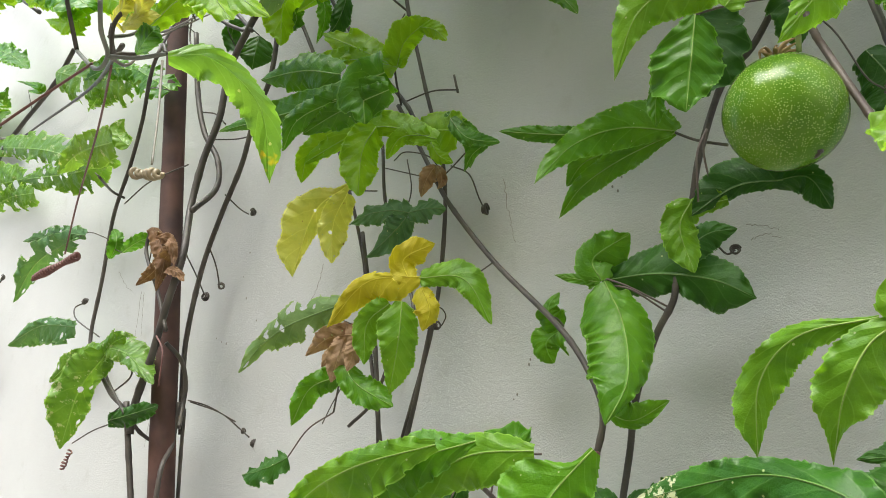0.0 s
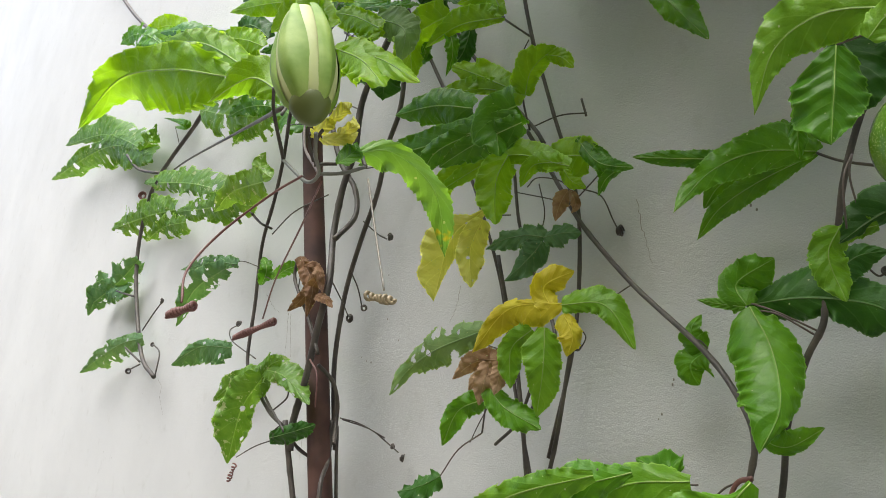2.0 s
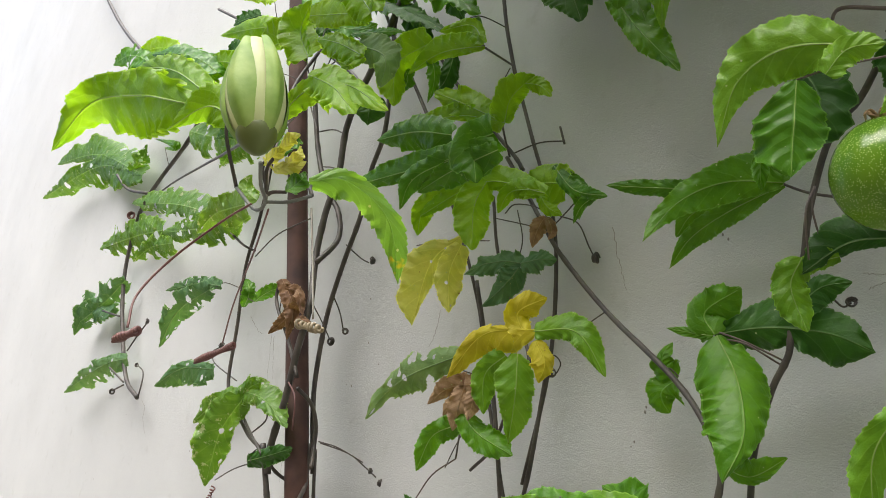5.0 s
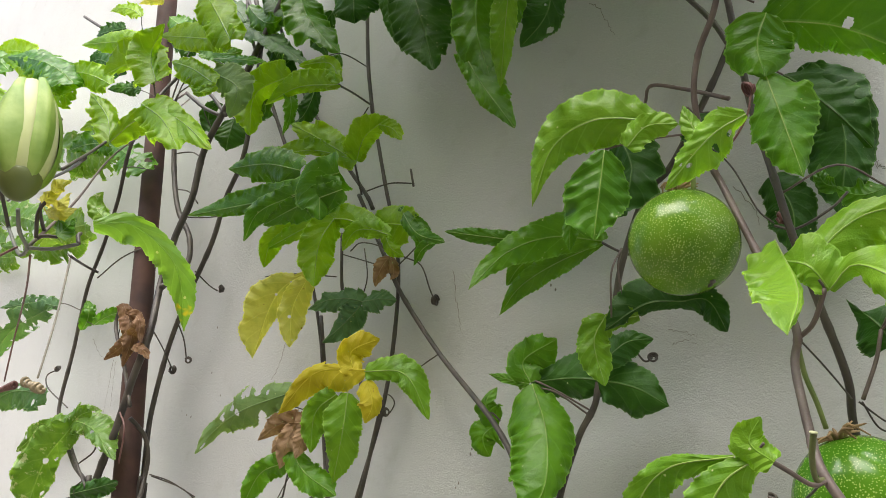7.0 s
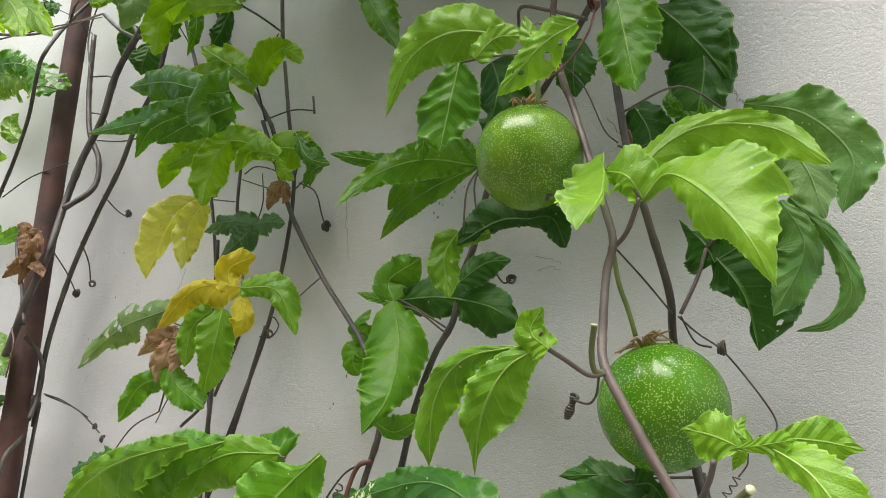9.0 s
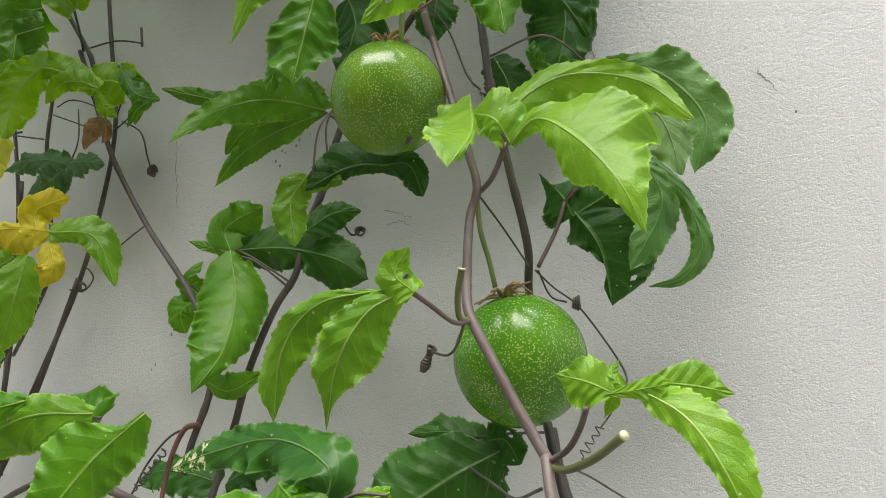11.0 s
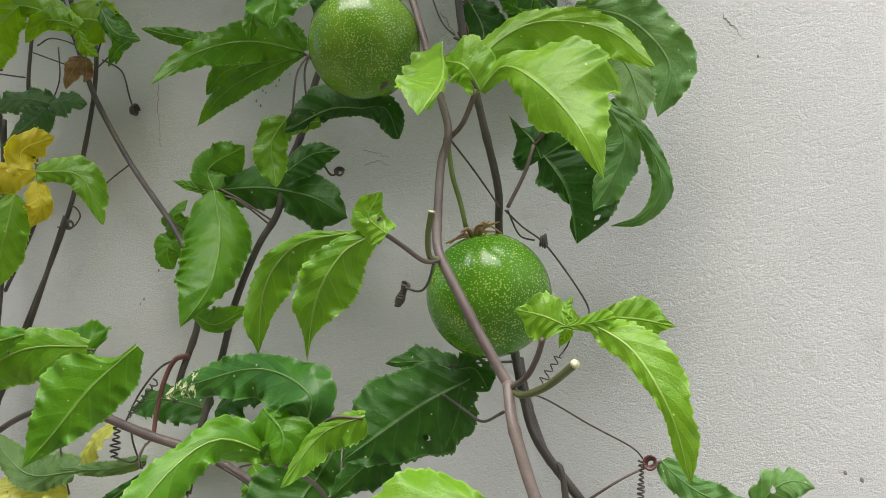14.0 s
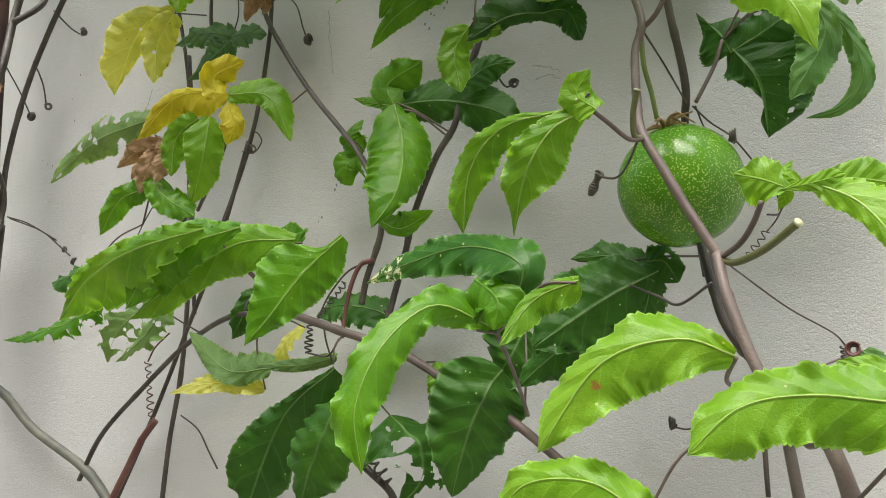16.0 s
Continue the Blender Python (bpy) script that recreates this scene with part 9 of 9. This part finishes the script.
# hairline cracks and flecks in the plaster
crack([(-0.2602, 0.0000, 1.5964), (-0.2613, 0.0000, 1.5734), (-0.2605, 0.0000, 1.5504), (-0.2590, 0.0000, 1.5332)], 0.0004)
crack([(-0.0672, 0.0000, 1.7963), (-0.0601, 0.0000, 1.7819), (-0.0565, 0.0000, 1.7640), (-0.0530, 0.0000, 1.7466)], 0.0004)
crack([(-0.5021, 0.0000, 1.6042), (-0.5070, 0.0000, 1.5939), (-0.5166, 0.0000, 1.5792), (-0.5262, 0.0000, 1.5711)], 0.0004)
crack([(-1.3627, 0.0000, 1.7465), (-1.3428, 0.0000, 1.7245), (-1.3470, 0.0000, 1.7040), (-1.3246, 0.0000, 1.6643)], 0.0004)
crack([(0.1867, 0.0000, 1.4826), (0.1877, 0.0000, 1.4769), (0.1905, 0.0000, 1.4718), (0.1920, 0.0000, 1.4641)], 0.0004)
crack([(0.0043, 0.0000, 1.5581), (0.0124, 0.0000, 1.5348), (0.0124, 0.0000, 1.5208)], 0.0004)
crack([(0.0935, 0.0000, 1.5402), (0.0954, 0.0000, 1.5301), (0.0980, 0.0000, 1.5243)], 0.0004)
crack([(0.0837, 0.0000, 1.5516), (0.0910, 0.0000, 1.5406), (0.0949, 0.0000, 1.5279)], 0.0004)
crack([(-0.0720, 0.0000, 1.4592), (-0.0604, 0.0000, 1.4587), (-0.0519, 0.0000, 1.4530)], 0.0003)
crack([(-0.8682, 0.0000, 1.7019), (-0.8696, 0.0000, 1.6690), (-0.8694, 0.0000, 1.6367)], 0.0004)
crack([(-0.9417, 0.0000, 1.7612), (-0.9196, 0.0000, 1.7315), (-0.9011, 0.0000, 1.7167)], 0.0004)
crack([(-0.8758, 0.0000, 1.7060), (-0.8806, 0.0000, 1.6724), (-0.8885, 0.0000, 1.6319)], 0.0004)
crack([(-0.0708, 0.0000, 1.4701), (-0.0608, 0.0000, 1.4653), (-0.0515, 0.0000, 1.4590)], 0.0003)
crack([(-0.8400, 0.0000, 1.5158), (-0.8469, 0.0000, 1.4871)], 0.0004)
speck(-0.2652, 1.4257, 0.0008)
speck(-0.2633, 1.4300, 0.0010)
speck(-0.1519, 1.5468, 0.0009)
speck(-0.1548, 1.5495, 0.0011)
speck(-0.1613, 1.5426, 0.0011)
speck(-0.1448, 1.5544, 0.0007)
speck(-0.6428, 1.6427, 0.0007)
speck(-0.6296, 1.6694, 0.0012)
speck(-0.6861, 1.5747, 0.0009)
speck(-0.6963, 1.5824, 0.0008)
speck(-0.6764, 1.5699, 0.0013)
speck(-0.6189, 1.5799, 0.0010)
speck(-0.6375, 1.6135, 0.0012)
speck(-1.4354, 1.7365, 0.0010)
speck(-1.5780, 1.6428, 0.0011)
speck(-1.6331, 1.6659, 0.0008)
speck(-1.1334, 1.5956, 0.0011)
speck(-2.0299, 3.1135, 0.0012)
speck(-0.1417, 1.5494, 0.0010)
speck(-0.1577, 1.5370, 0.0011)
speck(-0.1384, 1.5535, 0.0011)
speck(-0.1284, 1.5547, 0.0007)
speck(0.1903, 1.2025, 0.0012)
speck(0.1836, 1.2070, 0.0011)
speck(0.1989, 1.4481, 0.0009)
speck(-0.2851, 1.4029, 0.0007)
speck(-0.2653, 1.4264, 0.0012)
speck(-0.2811, 1.4059, 0.0010)
# leaf stalks
stem(right_vine, "petiole", [(0.0657, -0.1420, 1.4079), (0.0652, -0.1440, 1.4104), (0.0649, -0.1450, 1.4118)], 0.0008, 0.0007, PURPLE)
stem(right_vine, "petiole", [(0.0715, -0.0720, 1.4022), (0.0970, -0.0816, 1.4261), (0.1112, -0.0800, 1.4406)], 0.0008, 0.0007, PURPLE)
stem(right_vine, "petiole", [(0.0715, -0.0720, 1.4022), (0.0935, -0.0831, 1.4081), (0.1154, -0.0850, 1.4044)], 0.0008, 0.0007, PURPLE)
stem(right_vine, "petiole", [(0.0715, -0.0720, 1.4022), (0.0903, -0.0708, 1.4125), (0.1164, -0.0600, 1.4139)], 0.0008, 0.0007, PURPLE)
stem(right_vine, "petiole", [(0.0620, -0.1358, 1.6050), (0.0715, -0.1326, 1.6042), (0.0797, -0.1250, 1.5971)], 0.0008, 0.0007, PURPLE)
stem(right_vine, "petiole", [(0.0605, -0.1100, 1.5925), (0.0667, -0.1158, 1.5944), (0.0764, -0.1180, 1.5943)], 0.0008, 0.0007, PURPLE)
stem(right_vine, "petiole", [(0.0382, -0.0600, 1.6201), (0.0471, -0.0516, 1.6166), (0.0639, -0.0350, 1.6013)], 0.0008, 0.0007, PURPLE)
stem(right_vine, "petiole", [(0.0406, -0.0600, 1.6231), (0.0560, -0.0541, 1.6116), (0.0676, -0.0400, 1.5995)], 0.0008, 0.0007, PURPLE)
stem(right_vine, "petiole", [(0.0542, -0.1113, 1.4796), (0.0846, -0.0968, 1.4904), (0.1006, -0.0700, 1.4796)], 0.0008, 0.0007, PURPLE)
stem(right_vine, "petiole", [(0.0268, -0.1212, 1.5417), (0.0289, -0.1418, 1.5392), (0.0284, -0.1550, 1.5286)], 0.0008, 0.0007, PURPLE)
stem(right_vine, "petiole", [(0.0255, -0.1186, 1.5351), (-0.0024, -0.1427, 1.5327), (-0.0207, -0.1550, 1.5300)], 0.0008, 0.0007, PURPLE)
stem(right_vine, "petiole", [(-0.0219, -0.0600, 1.5571), (-0.0291, -0.0790, 1.5683), (-0.0368, -0.0900, 1.5787)], 0.0008, 0.0007, PURPLE)
stem(right_vine, "petiole", [(0.0107, -0.0600, 1.5888), (0.0142, -0.0609, 1.5875), (0.0192, -0.0600, 1.5854)], 0.0008, 0.0007, PURPLE)
stem(right_vine, "petiole", [(-0.0489, -0.1000, 1.4940), (-0.0539, -0.1021, 1.4785), (-0.0575, -0.0950, 1.4489)], 0.0008, 0.0007, PURPLE)
stem(right_vine, "petiole", [(-0.0489, -0.1000, 1.4940), (-0.0561, -0.1072, 1.4772), (-0.0637, -0.1050, 1.4496)], 0.0008, 0.0007, PURPLE)
stem(right_vine, "petiole", [(-0.1189, -0.0550, 1.4103), (-0.1339, -0.0667, 1.4284), (-0.1488, -0.0700, 1.4364)], 0.0008, 0.0007, PURPLE)
stem(right_vine, "petiole", [(-0.1167, -0.0550, 1.4127), (-0.1344, -0.0663, 1.4303), (-0.1512, -0.0680, 1.4431)], 0.0008, 0.0007, PURPLE)
stem(right_vine, "petiole", [(-0.1732, -0.0660, 1.3534), (-0.1646, -0.0777, 1.3571), (-0.1613, -0.0850, 1.3528)], 0.0008, 0.0007, PURPLE)
stem(right_vine, "petiole", [(-0.2111, -0.0457, 1.4389), (-0.2092, -0.0395, 1.4391), (-0.2100, -0.0300, 1.4351)], 0.0008, 0.0007, PURPLE)
stem(right_vine, "petiole", [(0.0325, -0.2000, 1.3294), (0.0341, -0.2020, 1.3310), (0.0361, -0.2030, 1.3321)], 0.0008, 0.0007, PURPLE)
stem(right_vine, "petiole", [(0.0383, -0.0638, 1.2867), (0.0208, -0.0782, 1.2878), (0.0071, -0.0850, 1.2880)], 0.0008, 0.0007, PURPLE)
stem(right_vine, "petiole", [(-0.0263, -0.1900, 1.2428), (-0.0142, -0.1974, 1.2474), (-0.0052, -0.2000, 1.2485)], 0.0008, 0.0007, PURPLE)
stem(right_vine, "petiole", [(-0.0263, -0.1900, 1.2428), (-0.0052, -0.1989, 1.2523), (0.0094, -0.2000, 1.2564)], 0.0008, 0.0007, PURPLE)
stem(right_vine, "petiole", [(-0.0263, -0.1900, 1.2428), (0.0020, -0.2024, 1.2558), (0.0195, -0.2050, 1.2538)], 0.0008, 0.0007, PURPLE)
stem(right_vine, "petiole", [(-0.0263, -0.1900, 1.2428), (-0.0297, -0.1961, 1.2437), (-0.0304, -0.2000, 1.2438)], 0.0008, 0.0007, PURPLE)
stem(right_vine, "petiole", [(0.0812, -0.2380, 1.2116), (0.0743, -0.2250, 1.2062), (0.0752, -0.2050, 1.2040), (0.0803, -0.1890, 1.2039)], 0.0009, 0.001, PURPLE)
stem(right_vine, "petiole", [(0.1024, -0.2044, 1.1654), (0.1178, -0.2211, 1.1781), (0.1241, -0.2300, 1.1852)], 0.0008, 0.0007, PURPLE)
stem(right_vine, "petiole", [(0.0850, -0.1960, 1.1938), (0.0532, -0.2038, 1.1869), (0.0333, -0.2000, 1.1669)], 0.0008, 0.0007, PURPLE)
stem(right_vine, "petiole", [(0.0624, -0.0700, 1.2104), (0.0854, -0.0694, 1.2198), (0.1026, -0.0600, 1.2249)], 0.0008, 0.0007, PURPLE)
stem(right_vine, "petiole", [(-0.1915, -0.0887, 1.2819), (-0.1968, -0.0939, 1.2740), (-0.1981, -0.0950, 1.2636)], 0.0008, 0.0007, PURPLE)
stem(right_vine, "petiole", [(-0.1921, -0.0600, 1.2470), (-0.1922, -0.0782, 1.2471), (-0.1994, -0.0900, 1.2384)], 0.0008, 0.0007, PURPLE)
stem(right_vine, "petiole", [(-0.1921, -0.0600, 1.2470), (-0.1889, -0.0622, 1.2383), (-0.1816, -0.0600, 1.2277)], 0.0008, 0.0007, PURPLE)
stem(right_vine, "petiole", [(-0.1023, -0.0612, 1.2219), (-0.0980, -0.0683, 1.2330), (-0.0886, -0.0700, 1.2434)], 0.0008, 0.0007, PURPLE)
stem(right_vine, "petiole", [(-0.0723, -0.0788, 1.2201), (-0.0701, -0.0745, 1.2456), (-0.0752, -0.0600, 1.2679)], 0.0008, 0.0007, PURPLE)
stem(right_vine, "petiole", [(-0.2108, -0.0875, 1.2906), (-0.2145, -0.0818, 1.2811), (-0.2190, -0.0700, 1.2666)], 0.0008, 0.0007, PURPLE)
stem(right_vine, "petiole", [(-0.2836, -0.0663, 1.3127), (-0.2925, -0.0686, 1.2933), (-0.2934, -0.0600, 1.2596)], 0.0008, 0.0007, PURPLE)
stem(right_vine, "petiole", [(-0.2754, -0.0681, 1.3109), (-0.2752, -0.0570, 1.3111), (-0.2698, -0.0400, 1.3045)], 0.0008, 0.0007, PURPLE)
stem(right_vine, "petiole", [(-0.1794, -0.0537, 1.2985), (-0.1909, -0.0448, 1.3020), (-0.1970, -0.0300, 1.3010)], 0.0008, 0.0007, PURPLE)
stem(right_vine, "petiole", [(-0.1436, -0.0725, 1.2532), (-0.1478, -0.0636, 1.2573), (-0.1488, -0.0500, 1.2591)], 0.0008, 0.0007, PURPLE)
stem(right_vine, "petiole", [(-0.2063, -0.1600, 1.3152), (-0.1765, -0.1674, 1.3187), (-0.1579, -0.1650, 1.3080)], 0.0008, 0.0007, PURPLE)
stem(right_vine, "petiole", [(-0.2063, -0.1600, 1.3152), (-0.2222, -0.1855, 1.3373), (-0.2330, -0.2000, 1.3419)], 0.0008, 0.0007, PURPLE)
stem(right_vine, "petiole", [(-0.2063, -0.1600, 1.3152), (-0.2079, -0.1787, 1.3287), (-0.2044, -0.1900, 1.3369)], 0.0008, 0.0007, PURPLE)
stem(right_vine, "petiole", [(-0.2063, -0.1600, 1.3152), (-0.1781, -0.1674, 1.3235), (-0.1582, -0.1650, 1.3206)], 0.0008, 0.0007, PURPLE)
stem(right_vine, "petiole", [(-0.2131, -0.1413, 1.3105), (-0.2075, -0.1384, 1.3248), (-0.1966, -0.1300, 1.3293)], 0.0008, 0.0007, PURPLE)
stem(right_vine, "petiole", [(-0.3769, -0.0456, 1.3171), (-0.3852, -0.0700, 1.3313), (-0.3870, -0.0850, 1.3412)], 0.0008, 0.0007, PURPLE)
stem(right_vine, "petiole", [(-0.4103, -0.0800, 1.4141), (-0.4307, -0.0906, 1.4038), (-0.4585, -0.0900, 1.3868)], 0.0008, 0.0007, PURPLE)
stem(right_vine, "petiole", [(-0.3163, -0.0588, 1.3196), (-0.3124, -0.0570, 1.3310), (-0.3060, -0.0500, 1.3416)], 0.0008, 0.0007, PURPLE)
stem(middle_vine, "petiole", [(-0.2957, -0.1040, 1.7824), (-0.2938, -0.1057, 1.7809), (-0.2906, -0.1060, 1.7780)], 0.0008, 0.0007, BARK)
stem(middle_vine, "petiole", [(-0.3651, -0.0400, 1.6619), (-0.3531, -0.0592, 1.6647), (-0.3359, -0.0700, 1.6584)], 0.0008, 0.0007, BARK)
stem(middle_vine, "petiole", [(-0.3285, -0.0246, 1.6462), (-0.3229, -0.0403, 1.6530), (-0.3156, -0.0500, 1.6549)], 0.0008, 0.0007, BARK)
stem(middle_vine, "petiole", [(-0.3104, -0.0200, 1.6283), (-0.2812, -0.0378, 1.6352), (-0.2637, -0.0450, 1.6329)], 0.0008, 0.0007, BARK)
stem(middle_vine, "petiole", [(-0.4191, -0.0500, 1.6386), (-0.4154, -0.0540, 1.6379), (-0.4121, -0.0560, 1.6339)], 0.0008, 0.0007, BARK)
stem(middle_vine, "petiole", [(-0.3631, -0.0400, 1.5779), (-0.3518, -0.0452, 1.5798), (-0.3363, -0.0450, 1.5802)], 0.0008, 0.0007, BARK)
stem(middle_vine, "petiole", [(-0.2953, -0.0980, 1.4843), (-0.2934, -0.0985, 1.4870), (-0.2925, -0.0980, 1.4882)], 0.0008, 0.0007, BARK)
stem(middle_vine, "petiole", [(-0.2953, -0.0980, 1.4843), (-0.2932, -0.0986, 1.4826), (-0.2904, -0.0980, 1.4804)], 0.0008, 0.0007, BARK)
stem(middle_vine, "petiole", [(-0.3469, -0.0663, 1.5088), (-0.3558, -0.0844, 1.5095), (-0.3690, -0.0950, 1.4973)], 0.0008, 0.0007, BARK)
stem(middle_vine, "petiole", [(-0.3411, -0.0600, 1.4558), (-0.3539, -0.0846, 1.4690), (-0.3601, -0.1000, 1.4666)], 0.0008, 0.0007, BARK)
stem(middle_vine, "petiole", [(-0.3989, -0.0800, 1.4403), (-0.3906, -0.0895, 1.4420), (-0.3860, -0.0950, 1.4393)], 0.0008, 0.0007, BARK)
stem(middle_vine, "petiole", [(-0.3166, -0.0250, 1.6134), (-0.3108, -0.0333, 1.6156), (-0.3043, -0.0380, 1.6171)], 0.0008, 0.0007, BARK)
stem(middle_vine, "petiole", [(-0.5480, -0.0700, 1.9305), (-0.5536, -0.0581, 1.9329), (-0.5524, -0.0400, 1.9245)], 0.0008, 0.0007, BARK)
stem(middle_vine, "petiole", [(-0.4259, -0.2012, 1.7730), (-0.4159, -0.2037, 1.7865), (-0.4020, -0.2000, 1.7922)], 0.0008, 0.0007, BARK)
stem(middle_vine, "petiole", [(-0.4259, -0.2012, 1.7730), (-0.4081, -0.2014, 1.8003), (-0.3835, -0.1900, 1.8106)], 0.0008, 0.0007, BARK)
stem(middle_vine, "petiole", [(-0.3849, -0.2338, 1.7228), (-0.3806, -0.2452, 1.7389), (-0.3778, -0.2500, 1.7514)], 0.0008, 0.0007, BARK)
stem(middle_vine, "petiole", [(-0.5159, -0.0456, 2.0607), (-0.5251, -0.0549, 2.0647), (-0.5311, -0.0600, 2.0632)], 0.0008, 0.0007, BARK)
stem(middle_vine, "petiole", [(-0.4975, -0.0644, 1.9505), (-0.5105, -0.0864, 1.9589), (-0.5149, -0.1000, 1.9639)], 0.0008, 0.0007, BARK)
stem(middle_vine, "petiole", [(-0.3293, -0.0220, 1.8757), (-0.3382, -0.0512, 1.8834), (-0.3485, -0.0700, 1.8752)], 0.0008, 0.0007, BARK)
stem(middle_vine, "petiole", [(-0.5053, -0.0500, 2.0701), (-0.5028, -0.0561, 2.0716), (-0.5010, -0.0600, 2.0720)], 0.0008, 0.0007, BARK)
stem(middle_vine, "petiole", [(-0.4891, -0.0506, 2.0137), (-0.4822, -0.0515, 2.0133), (-0.4776, -0.0500, 2.0121)], 0.0008, 0.0007, BARK)
stem(middle_vine, "petiole", [(-0.5264, -0.0488, 2.1608), (-0.5564, -0.0519, 2.1571), (-0.5747, -0.0450, 2.1485)], 0.0008, 0.0007, BARK)
stem(middle_vine, "petiole", [(-0.4358, -0.0338, 1.9238), (-0.4271, -0.0473, 1.9276), (-0.4176, -0.0550, 1.9307)], 0.0008, 0.0007, BARK)
stem(middle_vine, "petiole", [(-0.6078, -0.0800, 2.0220), (-0.6072, -0.0794, 2.0457), (-0.5999, -0.0700, 2.0636)], 0.0008, 0.0007, BARK)
stem(middle_vine, "petiole", [(-0.4197, -0.0300, 1.8732), (-0.4074, -0.0377, 1.8785), (-0.3961, -0.0400, 1.8826)], 0.0008, 0.0007, BARK)
stem(middle_vine, "petiole", [(-0.5700, -0.0750, 1.9345), (-0.5838, -0.0620, 1.9350), (-0.5946, -0.0400, 1.9212)], 0.0008, 0.0007, BARK)
stem(middle_vine, "petiole", [(-0.4785, -0.0413, 2.0810), (-0.4708, -0.0471, 2.0844), (-0.4667, -0.0500, 2.0843)], 0.0008, 0.0007, BARK)
stem(middle_vine, "petiole", [(-0.4683, -0.0370, 1.8687), (-0.4544, -0.0693, 1.8788), (-0.4459, -0.0900, 1.8766)], 0.0008, 0.0007, BARK)
stem(middle_vine, "petiole", [(-0.3213, -0.0256, 1.9591), (-0.3431, -0.0395, 1.9634), (-0.3576, -0.0450, 1.9671)], 0.0008, 0.0007, BARK)
stem(pole_vine, "petiole", [(-0.6263, -0.1900, 1.7020), (-0.6194, -0.1975, 1.7004), (-0.6069, -0.2000, 1.6907)], 0.0008, 0.0007, BARK)
stem(pole_vine, "petiole", [(-1.4168, -0.0385, 2.0008), (-1.4194, -0.0410, 2.0011), (-1.4226, -0.0420, 1.9989)], 0.0008, 0.0007, BARK)
stem(pole_vine, "petiole", [(-1.3791, -0.0360, 1.8365), (-1.3732, -0.0407, 1.8385), (-1.3635, -0.0420, 1.8367)], 0.0008, 0.0007, BARK)
stem(pole_vine, "petiole", [(-0.7901, -0.0931, 1.7249), (-0.8131, -0.1067, 1.7403), (-0.8356, -0.1100, 1.7421)], 0.0008, 0.0007, BARK)
stem(pole_vine, "petiole", [(-0.7683, -0.0950, 1.5414), (-0.7657, -0.1048, 1.5531), (-0.7612, -0.1100, 1.5567)], 0.0008, 0.0007, BARK)
stem(pole_vine, "petiole", [(-0.7087, -0.1075, 1.4906), (-0.7168, -0.1106, 1.4861), (-0.7213, -0.1100, 1.4780)], 0.0008, 0.0007, BARK)
stem(pole_vine, "petiole", [(-0.7969, -0.0919, 1.7060), (-0.7936, -0.0918, 1.7042), (-0.7913, -0.0900, 1.6995)], 0.0008, 0.0007, BARK)
stem(pole_vine, "petiole", [(-0.7969, -0.0919, 1.7060), (-0.7768, -0.0947, 1.7056), (-0.7610, -0.0900, 1.6958)], 0.0008, 0.0007, BARK)
stem(pole_vine, "petiole", [(-0.7571, -0.0612, 2.1587), (-0.7726, -0.0759, 2.1517), (-0.7956, -0.0800, 2.1272)], 0.0008, 0.0007, BARK)
stem(pole_vine, "petiole", [(-0.7707, -0.0606, 2.1744), (-0.7628, -0.0848, 2.1837), (-0.7517, -0.1000, 2.1821)], 0.0008, 0.0007, BARK)
stem(pole_vine, "petiole", [(-1.1984, -0.0519, 2.1615), (-1.1985, -0.0610, 2.1941), (-1.2084, -0.0600, 2.2108)], 0.0008, 0.0007, BARK)
stem(pole_vine, "petiole", [(-0.6895, -0.0644, 2.0806), (-0.6857, -0.0922, 2.0963), (-0.6799, -0.1100, 2.0979)], 0.0008, 0.0007, BARK)
stem(pole_vine, "petiole", [(-0.7571, -0.0612, 2.1587), (-0.7374, -0.0811, 2.1826), (-0.7272, -0.0900, 2.1950)], 0.0008, 0.0007, BARK)
stem(pole_vine, "petiole", [(-0.6614, -0.0600, 1.9875), (-0.6715, -0.0856, 2.0073), (-0.6849, -0.1000, 2.0194)], 0.0008, 0.0007, BARK)
stem(pole_vine, "petiole", [(-0.7031, -0.0638, 2.0962), (-0.6809, -0.0721, 2.1174), (-0.6608, -0.0700, 2.1271)], 0.0008, 0.0007, BARK)
stem(pole_vine, "petiole", [(-0.6575, -0.1250, 1.8632), (-0.6564, -0.1152, 1.8691), (-0.6498, -0.1000, 1.8688)], 0.0008, 0.0007, BARK)
stem(pole_vine, "petiole", [(-0.6796, -0.1000, 1.6492), (-0.6632, -0.1056, 1.6619), (-0.6539, -0.1050, 1.6649)], 0.0008, 0.0007, BARK)
stem(bud_shoot, "petiole", [(-0.0843, -0.4300, 1.3950), (-0.0858, -0.4298, 1.3987), (-0.0881, -0.4280, 1.4014)], 0.0008, 0.0007, BARK)
stem(bud_shoot, "petiole", [(-0.1218, -0.4380, 1.4152), (-0.1131, -0.4466, 1.4266), (-0.1073, -0.4500, 1.4326)], 0.0008, 0.0007, BARK)
stem(bud_shoot, "petiole", [(-0.1203, -0.4265, 1.4173), (-0.1168, -0.4304, 1.4220), (-0.1129, -0.4320, 1.4234)], 0.0008, 0.0007, BARK)
stem(bud_shoot, "petiole", [(-0.1066, -0.4343, 1.4052), (-0.1017, -0.4368, 1.4129), (-0.0934, -0.4360, 1.4160)], 0.0008, 0.0007, BARK)
stem(bud_shoot, "petiole", [(-0.1066, -0.4343, 1.4052), (-0.1044, -0.4329, 1.4059), (-0.1006, -0.4300, 1.4049)], 0.0008, 0.0007, BARK)
